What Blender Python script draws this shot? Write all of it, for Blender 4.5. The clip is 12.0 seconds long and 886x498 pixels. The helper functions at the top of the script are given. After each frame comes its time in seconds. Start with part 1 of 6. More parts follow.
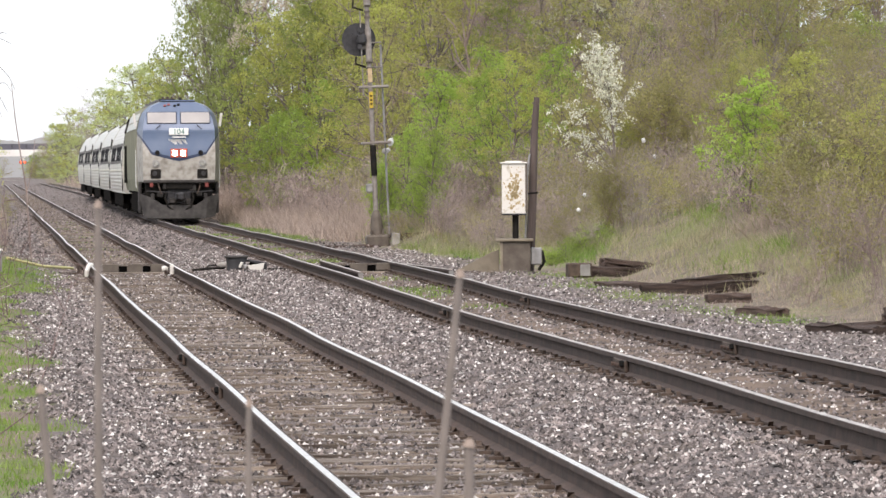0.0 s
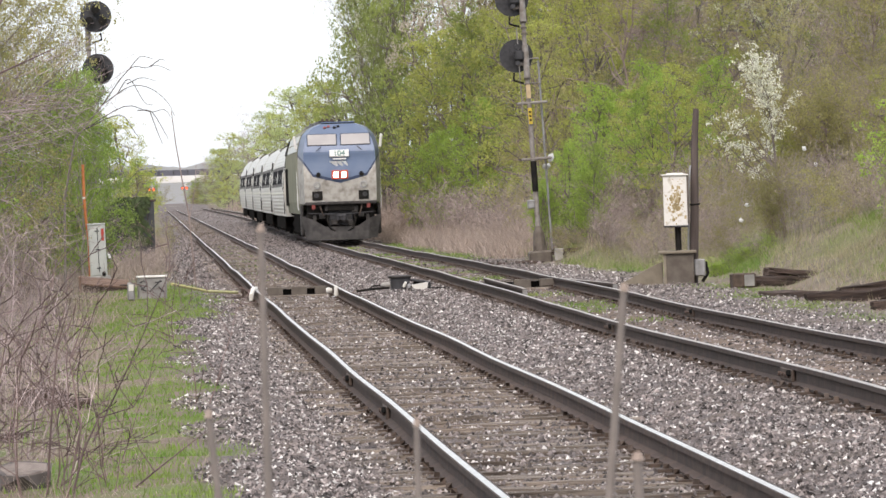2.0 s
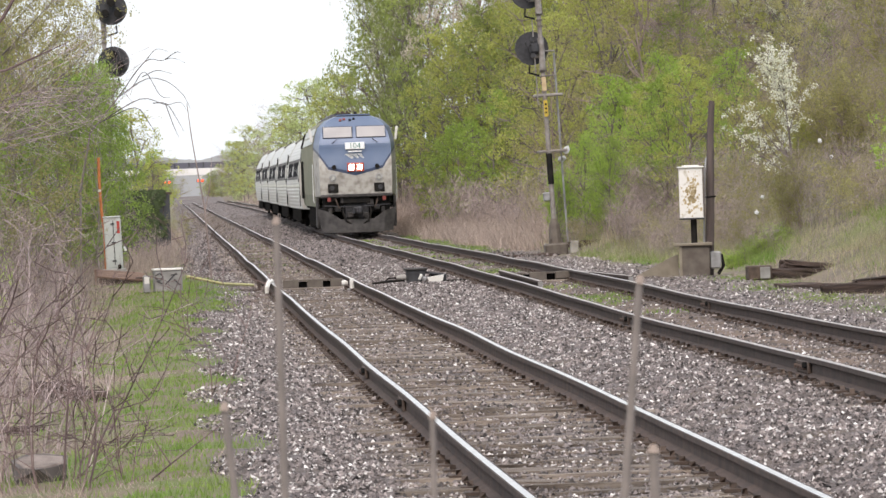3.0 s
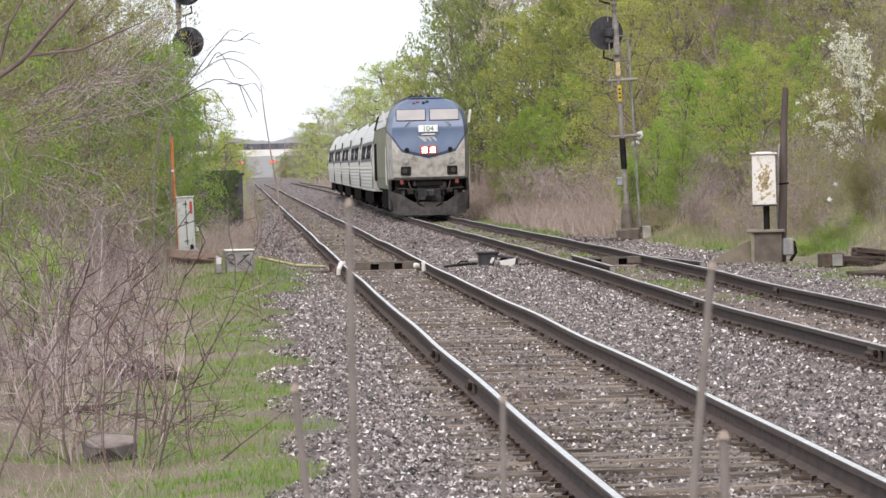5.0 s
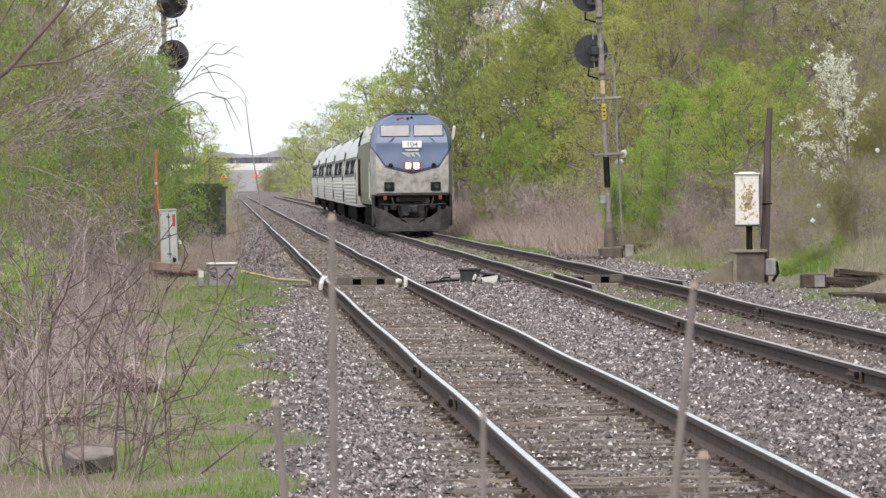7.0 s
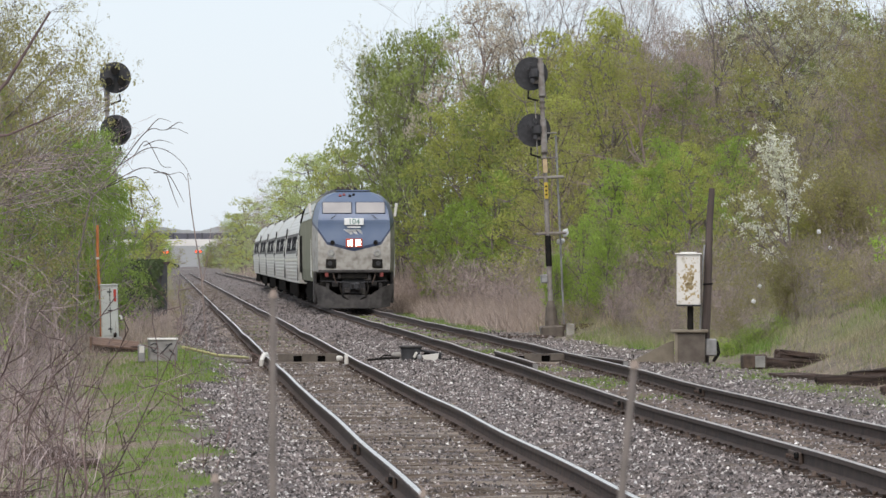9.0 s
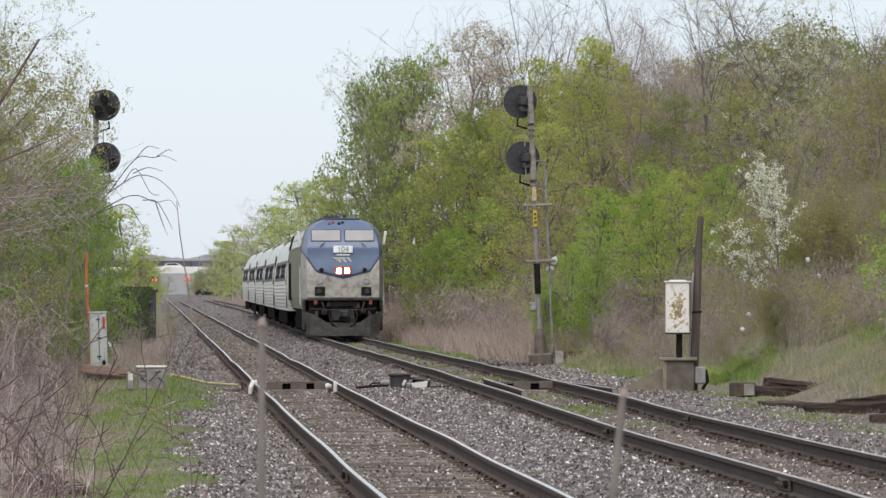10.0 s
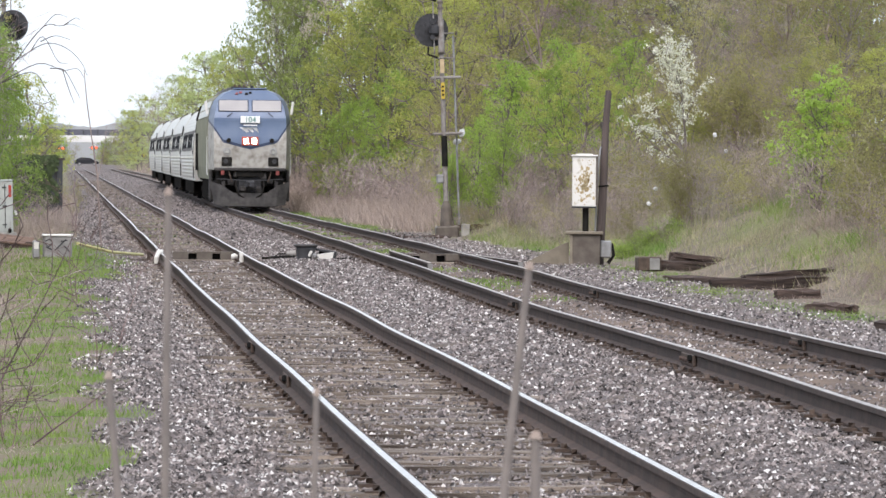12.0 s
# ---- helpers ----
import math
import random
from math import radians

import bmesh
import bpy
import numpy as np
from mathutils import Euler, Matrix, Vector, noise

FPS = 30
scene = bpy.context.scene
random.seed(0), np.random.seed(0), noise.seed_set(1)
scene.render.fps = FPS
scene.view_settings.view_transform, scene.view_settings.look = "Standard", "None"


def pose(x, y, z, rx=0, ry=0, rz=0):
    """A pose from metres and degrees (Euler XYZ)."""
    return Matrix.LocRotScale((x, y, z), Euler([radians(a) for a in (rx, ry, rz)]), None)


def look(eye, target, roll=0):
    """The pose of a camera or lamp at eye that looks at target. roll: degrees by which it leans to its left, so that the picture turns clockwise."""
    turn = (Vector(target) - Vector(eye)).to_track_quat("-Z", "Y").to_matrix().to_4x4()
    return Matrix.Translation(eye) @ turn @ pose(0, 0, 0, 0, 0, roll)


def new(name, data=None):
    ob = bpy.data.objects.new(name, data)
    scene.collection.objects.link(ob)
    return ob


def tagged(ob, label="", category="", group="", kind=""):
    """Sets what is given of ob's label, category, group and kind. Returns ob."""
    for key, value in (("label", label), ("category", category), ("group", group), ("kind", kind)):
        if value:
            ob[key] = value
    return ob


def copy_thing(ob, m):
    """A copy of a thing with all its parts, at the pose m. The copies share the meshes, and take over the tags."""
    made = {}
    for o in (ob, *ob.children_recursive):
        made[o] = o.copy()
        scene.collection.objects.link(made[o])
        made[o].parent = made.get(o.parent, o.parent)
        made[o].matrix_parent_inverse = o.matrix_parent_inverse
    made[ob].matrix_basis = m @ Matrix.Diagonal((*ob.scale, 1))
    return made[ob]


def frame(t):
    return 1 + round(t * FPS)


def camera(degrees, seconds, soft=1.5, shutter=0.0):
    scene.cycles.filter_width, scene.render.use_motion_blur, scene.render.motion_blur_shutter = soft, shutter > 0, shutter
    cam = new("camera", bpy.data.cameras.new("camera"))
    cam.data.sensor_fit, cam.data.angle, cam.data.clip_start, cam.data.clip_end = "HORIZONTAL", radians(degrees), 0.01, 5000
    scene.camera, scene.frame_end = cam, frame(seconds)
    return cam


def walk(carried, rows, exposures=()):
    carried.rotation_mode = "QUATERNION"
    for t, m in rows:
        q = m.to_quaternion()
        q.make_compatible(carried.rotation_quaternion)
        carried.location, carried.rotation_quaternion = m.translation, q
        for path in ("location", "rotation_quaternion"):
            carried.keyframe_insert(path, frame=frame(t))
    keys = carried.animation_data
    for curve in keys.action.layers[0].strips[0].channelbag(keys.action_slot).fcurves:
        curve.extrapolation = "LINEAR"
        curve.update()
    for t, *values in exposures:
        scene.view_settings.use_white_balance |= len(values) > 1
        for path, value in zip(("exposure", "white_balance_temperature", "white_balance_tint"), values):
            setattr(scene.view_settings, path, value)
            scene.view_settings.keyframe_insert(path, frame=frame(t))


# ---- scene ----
# World: y runs along the railway away from the camera, x to the right, z = 0 at the near track's rail tops.
EYE = 1.556
cam = camera(10.54, 12.0, soft=1.5)
cam.data.dof.use_dof, cam.data.dof.focus_distance, cam.data.dof.aperture_fstop = True, 46.0, 30.0
ROWS = [
    (0.0, 89.0774, 0.3143, -5.3546), (0.5, 89.2044, 0.8212, -4.3401), (1.0, 89.2484, 2.2178, -5.1715),
    (1.5, 89.3671, 1.9921, -4.2011), (2.0, 89.3094, 1.9312, -3.432), (2.5, 89.1344, 2.051, -3.8246),
    (3.0, 89.226, 1.9761, -3.2453), (4.8, 89.0773, 1.4463, -2.5158), (5.0, 89.0534, 1.3466, -2.3761),
    (5.5, 89.1019, 0.7312, -1.9992), (6.0, 89.1426, 0.7277, -2.1314), (6.5, 89.2385, 0.6423, -2.2071),
    (7.0, 89.2429, 0.6182, -2.5736), (7.5, 89.2988, 0.3641, -2.6864), (9.3, 90.3334, 0.1386, -3.318),
    (9.5, 90.4177, 0.17, -3.3082), (10.0, 90.4956, 0.0827, -3.4015), (10.5, 90.511, 0.0, -3.5054),
    (11.0, 90.5426, 0.0902, -3.8483), (11.5, 89.5299, -0.3494, -4.7294), (12.0, 88.972, -0.5, -4.5106),
]
walk(cam, [(t, pose(0, 0, EYE, rx, ry, rz)) for t, rx, ry, rz in ROWS],
     exposures=[(0.0, 0.86, 7300, 20), (1.8, 0.8, 7250, 19), (3.0, 0.77, 7200, 19), (7.5, 0.73, 7000, 18), (9.3, 0.37, 6950, 16), (11.0, 0.36, 6900, 16), (11.4, 0.58, 6750, 17), (12.0, 0.82, 6750, 18)])

# ---- light: a bright overcast spring sky ----
world = bpy.data.worlds.new("overcast_sky")
scene.world = world
world.use_nodes = True
wn, wl = world.node_tree.nodes, world.node_tree.links
sky = wn.new("ShaderNodeTexSky")
sky.sky_type, sky.sun_disc = "NISHITA", False
sky.sun_elevation, sky.sun_rotation = radians(49), radians(196)
sky.air_density, sky.dust_density, sky.ozone_density = 1.0, 1.0, 1.0
dim = wn.new("ShaderNodeMix")
dim.data_type, dim.blend_type = "RGBA", "MULTIPLY"
dim.inputs[0].default_value, dim.inputs[7].default_value = 1.0, (0.1, 0.1, 0.1, 1)
wl.new(sky.outputs[0], dim.inputs[6])
clouds = wn.new("ShaderNodeMix")
clouds.data_type = "RGBA"
clouds.inputs[0].default_value, clouds.inputs[7].default_value = 0.8, (0.59, 0.715, 0.825, 1)
wl.new(dim.outputs[2], clouds.inputs[6])
wl.new(clouds.outputs[2], wn["Background"].inputs[0])
wn["Background"].inputs[1].default_value = 1.0
sun = new("sun", bpy.data.lights.new("sun", "SUN"))
sun.data.energy, sun.data.angle, sun.data.color = 1.55, radians(40), (1.0, 0.97, 0.92)
sun.matrix_world = look((0, 0, 60), (14, 50, 0))


# ---- materials ----
def mat(name, a, b=None, scale=8.0, rough=0.8, metal=0.0, bump=0.0, fine=0.0, spread=0.0, island=0.0, stretch=(1, 1, 1), glow=0.0, through_light=0.0, lo=0.35, hi=0.65, spec=0.5):
    """Two tones mixed by noise at a real size, a finer grain over them, and a tone shift from piece to piece."""
    m = bpy.data.materials.new(name)
    m.use_nodes = True
    n, l = m.node_tree.nodes, m.node_tree.links
    bs = n["Principled BSDF"]
    bs.inputs["Roughness"].default_value, bs.inputs["Metallic"].default_value = rough, metal
    bs.inputs["Specular IOR Level"].default_value = spec
    co = n.new("ShaderNodeTexCoord")
    mp = n.new("ShaderNodeMapping")
    mp.inputs["Scale"].default_value = stretch
    l.new(co.outputs["Object"], mp.inputs[0])
    no = n.new("ShaderNodeTexNoise")
    no.inputs["Scale"].default_value, no.inputs["Detail"].default_value = scale, 6
    l.new(mp.outputs[0], no.inputs["Vector"])
    ramp = n.new("ShaderNodeMapRange")
    ramp.inputs["From Min"].default_value, ramp.inputs["From Max"].default_value = lo, hi
    l.new(no.outputs[0], ramp.inputs[0])
    mix = n.new("ShaderNodeMix")
    mix.data_type = "RGBA"
    b = b or tuple(c * 0.7 for c in a)
    mix.inputs[6].default_value, mix.inputs[7].default_value = (*a, 1), (*b, 1)
    l.new(ramp.outputs[0], mix.inputs[0])
    out = mix.outputs[2]
    shifts = []
    if spread:
        shifts.append((n.new("ShaderNodeObjectInfo").outputs["Random"], spread))
    if island:
        shifts.append((n.new("ShaderNodeNewGeometry").outputs["Random Per Island"], island))
    for shift, amount in shifts:
        r = n.new("ShaderNodeMapRange")
        r.inputs["To Min"].default_value, r.inputs["To Max"].default_value = 1 - amount, 1 + amount
        l.new(shift, r.inputs[0])
        hv = n.new("ShaderNodeHueSaturation")
        l.new(r.outputs[0], hv.inputs["Value"])
        l.new(out, hv.inputs["Color"])
        out = hv.outputs[0]
    l.new(out, bs.inputs["Base Color"])
    if bump or fine:
        nb = n.new("ShaderNodeTexNoise")
        nb.inputs["Scale"].default_value, nb.inputs["Detail"].default_value = (fine or scale * 4), 5
        l.new(mp.outputs[0], nb.inputs["Vector"])
        bp = n.new("ShaderNodeBump")
        bp.inputs["Strength"].default_value, bp.inputs["Distance"].default_value = bump or 0.3, 0.02
        l.new(nb.outputs[0], bp.inputs["Height"])
        l.new(bp.outputs[0], bs.inputs["Normal"])
    if through_light:
        tr = n.new("ShaderNodeBsdfTranslucent")
        l.new(out, tr.inputs[0])
        sh = n.new("ShaderNodeMixShader")
        sh.inputs[0].default_value = through_light
        l.new(bs.outputs[0], sh.inputs[1])
        l.new(tr.outputs[0], sh.inputs[2])
        l.new(sh.outputs[0], n["Material Output"].inputs[0])
    if glow:
        bs.inputs["Emission Color"].default_value, bs.inputs["Emission Strength"].default_value = (*a, 1), glow
    return m


STEEL_SHINE = mat("polished_rail_top", (0.9, 0.85, 0.78), (0.72, 0.66, 0.59), 6, 0.33, 1.0)
STEEL_DULL = mat("dull_brownish_rail_top", (0.62, 0.55, 0.49), (0.4, 0.345, 0.305), 4, 0.45, 0.85)
RAIL_RUST = mat("dull_rust_brown_rail", (0.085, 0.056, 0.045), (0.052, 0.037, 0.031), 5, 0.9, 0.0, 0.3, spread=0.15)
TIE_WOOD = mat("weathered_tie_wood", (0.32, 0.265, 0.215), (0.1, 0.076, 0.062), 5, 0.9, 0, 0.7, 40, spread=0.3, stretch=(0.4, 7, 4))
OLD_TIE = mat("dark_rotten_tie_wood", (0.105, 0.07, 0.056), (0.045, 0.032, 0.027), 6, 0.9, 0, 0.8, 30, spread=0.3, stretch=(0.6, 6, 6))
STONE = mat("grey_ballast_stone", (0.275, 0.238, 0.226), (0.105, 0.089, 0.084), 9, 0.85, 0, 0.3, 60, island=0.85)
STONE_PALE = mat("pale_ballast_stone", (0.76, 0.73, 0.7), (0.54, 0.505, 0.48), 9, 0.8, 0, 0.3, 60, island=0.3)
PLATE = mat("rusty_steel_plate", (0.12, 0.085, 0.065), (0.07, 0.05, 0.04), 12, 0.7, 0.3, 0.3)
DARK_STEEL = mat("dark_painted_steel", (0.055, 0.055, 0.06), (0.03, 0.03, 0.032), 9, 0.6, 0.2, 0.1)
BLACK = mat("sooty_black", (0.018, 0.018, 0.018), (0.03, 0.027, 0.024), 6, 0.95, spec=0.0)
GREY_STEEL = mat("galvanised_grey_steel", (0.42, 0.42, 0.42), (0.27, 0.265, 0.26), 5, 0.5, 0.5, 0.1)
MAST_GREY = mat("weathered_silver_mast_paint", (0.33, 0.31, 0.29), (0.2, 0.17, 0.15), 7, 0.7, 0.2, 0.2)
DISC_BLACK = mat("faded_black_signal_disc", (0.05, 0.052, 0.058), (0.032, 0.033, 0.036), 5, 0.65)
YELLOW = mat("yellow_number_tag", (0.62, 0.45, 0.05), (0.5, 0.35, 0.05), 9, 0.6)
CREAM = mat("tan_patch_paint", (0.55, 0.42, 0.25), (0.45, 0.33, 0.2), 9, 0.7)
CONCRETE = mat("grey_concrete", (0.42, 0.4, 0.37), (0.3, 0.285, 0.265), 6, 0.9, 0, 0.3, 50)
WHITE_PAINT = mat("chalky_white_paint", (0.78, 0.77, 0.73), (0.66, 0.64, 0.59), 4, 0.7, 0, 0.1)
PEELED = mat("peeled_paint_rust", (0.42, 0.3, 0.13), (0.56, 0.47, 0.3), 30, 0.85, 0, 0.3)
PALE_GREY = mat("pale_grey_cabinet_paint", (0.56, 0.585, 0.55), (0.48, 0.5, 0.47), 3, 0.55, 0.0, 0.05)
BROWN_STEEL = mat("brown_weathered_hut_steel", (0.17, 0.145, 0.12), (0.11, 0.09, 0.075), 5, 0.7, 0.2, 0.2)
TAN_BOARD = mat("tan_weathered_board", (0.27, 0.235, 0.18), (0.2, 0.17, 0.13), 4, 0.9, 0, 0.3, stretch=(1, 6, 1))
RED_SIGN = mat("red_sign", (0.55, 0.07, 0.05), (0.5, 0.06, 0.045), 9, 0.5)
ORANGE = mat("faded_orange_marker_plastic", (0.62, 0.2, 0.06), (0.48, 0.16, 0.06), 9, 0.5)
POLE_WOOD = mat("dark_creosote_pole", (0.13, 0.1, 0.09), (0.075, 0.058, 0.052), 4, 0.9, 0, 0.6, 30, stretch=(3, 3, 0.3))
LOCO_BLUE = mat("locomotive_blue_paint", (0.1, 0.145, 0.235), (0.125, 0.17, 0.255), 1.6, 0.35, 0.1)
LOCO_NAVY = mat("locomotive_dark_blue_band", (0.018, 0.035, 0.085), (0.015, 0.03, 0.07), 3, 0.4)
LOCO_GREY = mat("dirty_silver_grey_paint", (0.42, 0.405, 0.37), (0.22, 0.2, 0.17), 4.5, 0.55, 0.15, 0.05, lo=0.42, hi=0.72)
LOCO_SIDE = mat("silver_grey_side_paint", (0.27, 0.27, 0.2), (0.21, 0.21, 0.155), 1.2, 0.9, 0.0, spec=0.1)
LOCO_ROOF = mat("sooty_roof_grey", (0.13, 0.135, 0.145), (0.08, 0.08, 0.085), 2, 0.7)
PLOW_GREY = mat("grimy_pilot_grey", (0.07, 0.065, 0.062), (0.032, 0.03, 0.029), 4, 0.8, 0.1, 0.2)
STAINLESS = mat("fluted_stainless_steel", (0.68, 0.66, 0.6), (0.56, 0.545, 0.5), 1.5, 0.45, 0.6)
CAR_WINDOW = mat("tinted_coach_window", (0.045, 0.045, 0.048), (0.03, 0.03, 0.033), 1, 0.9, spec=0.0)
CAR_STRIPE = mat("pale_stripe", (0.78, 0.77, 0.66), (0.7, 0.68, 0.58), 1, 0.5)
CAR_BAND = mat("grey_window_band", (0.24, 0.235, 0.225), (0.18, 0.175, 0.17), 2, 0.9, 0.0, spec=0.0)
# the sky's reflection is painted into the glass as a pale grey base
GLASS_SKY_TONE = mat("sky_toned_windshield", (0.31, 0.3, 0.3), (0.25, 0.245, 0.25), 1.2, 0.3, 0.0)
WHITE_MARK = mat("white_marking", (0.82, 0.83, 0.82), (0.74, 0.75, 0.74), 2, 0.5)
BOARD_GREEN = mat("number_figures_green", (0.05, 0.2, 0.17), (0.05, 0.18, 0.15), 2, 0.5)
CASE_WHITE = mat("stained_white_case_paint", (0.76, 0.74, 0.69), (0.5, 0.46, 0.36), 11, 0.75, 0, 0.15, lo=0.56, hi=0.74)
LAMP_ON = mat("lit_headlight", (1.0, 0.93, 0.85), None, 1, 0.3, glow=9.0)
LAMP_RED = mat("lit_red_lamp", (1.0, 0.1, 0.04), None, 1, 0.3, glow=2.2)
# red painted on the headlight rim in place of the lamp's bloom
BLOOM_RED = mat("red_bloom_paint", (0.62, 0.12, 0.07), (0.45, 0.08, 0.05), 8, 0.5)
SILL_RED = mat("dull_dark_red_lamp", (0.3, 0.06, 0.05), (0.16, 0.045, 0.04), 8, 0.7)
LAMP_CLEAR = mat("unlit_lamp_lens", (0.55, 0.54, 0.5), (0.35, 0.34, 0.32), 14, 0.15, 0.5)
BARK = mat("grey_brown_bark", (0.22, 0.185, 0.165), (0.14, 0.118, 0.105), 8, 0.95, 0, 0.5, 30, spread=0.25)
TWIG = mat("bare_brown_twigs", (0.3, 0.235, 0.21), (0.19, 0.145, 0.13), 5, 0.95, spread=0.25)
TWIG_GREY = mat("bare_grey_twigs", (0.34, 0.295, 0.27), (0.23, 0.195, 0.18), 5, 0.95, spread=0.25)
TWIG_DARK = mat("dark_purple_brown_stems", (0.2, 0.138, 0.128), (0.12, 0.082, 0.08), 7, 0.9, spread=0.2)
BARK_DARK = mat("dark_grey_bark", (0.15, 0.13, 0.122), (0.1, 0.085, 0.08), 6, 0.95, spread=0.2)
STUMP_WOOD = mat("grey_sawn_wood", (0.29, 0.24, 0.21), (0.15, 0.12, 0.105), 9, 0.9, 0, 0.4, 40)
TWIG_SPRAY = mat("fine_bare_twig_spray", (0.4, 0.325, 0.295), (0.26, 0.21, 0.19), 1.2, 0.95, island=0.45)
STALK = mat("dead_weed_stalk", (0.25, 0.215, 0.195), (0.19, 0.165, 0.15), 20, 0.95)
LEAF_BRIGHT = mat("fresh_spring_green_leaves", (0.4, 0.53, 0.11), (0.27, 0.385, 0.078), 1.5, 0.6, island=0.12, spread=0.2, through_light=0.58)
LEAF_YELLOW = mat("yellow_green_young_leaves", (0.47, 0.49, 0.13), (0.32, 0.345, 0.09), 1.3, 0.6, island=0.12, spread=0.2, through_light=0.58)
LEAF_OLIVE = mat("olive_budding_leaves", (0.4, 0.375, 0.15), (0.27, 0.25, 0.105), 1.2, 0.65, island=0.14, spread=0.22, through_light=0.55)
LEAF_DARK = mat("mid_green_leaves", (0.33, 0.39, 0.11), (0.22, 0.27, 0.078), 1.2, 0.6, island=0.14, spread=0.22, through_light=0.55)
# green lightened in the colour itself to suggest haze over far trees
LEAF_HAZED = mat("haze_lightened_green_leaves", (0.55, 0.62, 0.27), (0.4, 0.47, 0.19), 1.2, 0.6, island=0.12, spread=0.15, through_light=0.58)
BLOSSOM = mat("white_blossom", (0.84, 0.83, 0.74), (0.7, 0.71, 0.52), 2, 0.7, island=0.15, through_light=0.3)
LEAF_MID = mat("green_bush_leaves", (0.33, 0.455, 0.1), (0.21, 0.3, 0.07), 1.6, 0.6, island=0.16, spread=0.15, through_light=0.5)
BOX_GREY = mat("stained_grey_box_concrete", (0.33, 0.325, 0.31), (0.22, 0.215, 0.205), 5, 0.9, 0, 0.3, 50)
BUD_PALE = mat("pale_green_white_buds", (0.62, 0.62, 0.44), (0.5, 0.5, 0.33), 1.5, 0.7, island=0.15, through_light=0.45)
BLOSSOM_PINK = mat("pale_pinkish_blossom", (0.58, 0.52, 0.42), (0.44, 0.38, 0.29), 2, 0.7, island=0.15, through_light=0.3)
GRASS = mat("fresh_grass_blades", (0.15, 0.275, 0.045), (0.25, 0.33, 0.08), 0.6, 0.6, island=0.3, through_light=0.35)
DRY_GRASS = mat("dry_straw_grass", (0.48, 0.385, 0.325), (0.33, 0.262, 0.225), 0.5, 0.9, island=0.3, through_light=0.2)
TWIG_PALE = mat("pale_mauve_brush_stems", (0.48, 0.39, 0.38), (0.2, 0.152, 0.148), 4, 0.95, spread=0.25)
BANK_STRAW = mat("faded_bank_grass", (0.42, 0.37, 0.245), (0.28, 0.31, 0.14), 0.35, 0.9, island=0.3, through_light=0.25)
RUST_BOARD = mat("rusty_brown_board", (0.24, 0.155, 0.115), (0.16, 0.1, 0.075), 3, 0.9, 0, 0.4, 30, stretch=(0.6, 5, 2))
CAR_BLACK = mat("black_car_paint", (0.02, 0.02, 0.024), (0.016, 0.016, 0.02), 2, 0.25)
CAR_WHITE = mat("white_car_paint", (0.75, 0.75, 0.75), (0.7, 0.7, 0.7), 2, 0.3)
RUBBER = mat("black_rubber", (0.02, 0.02, 0.02), (0.03, 0.03, 0.03), 9, 0.8)
GIRDER = mat("pale_concrete_girder", (0.8, 0.785, 0.76), (0.72, 0.7, 0.68), 0.3, 0.9)
PARAPET = mat("dark_bridge_parapet", (0.1, 0.1, 0.12), (0.075, 0.075, 0.09), 0.5, 0.8)
PLASTIC_BAG = mat("white_plastic_scrap", (0.8, 0.8, 0.8), (0.7, 0.7, 0.7), 5, 0.5, through_light=0.2)
IVY = mat("dark_vine_leaves", (0.04, 0.065, 0.02), (0.06, 0.085, 0.025), 2, 0.7, island=0.3, through_light=0.1)
# distance haze is mixed straight into the colour of these woods
HAZE_WOOD = mat("haze_tinted_far_woods", (0.42, 0.43, 0.445), (0.34, 0.36, 0.36), 0.05, 1.0)


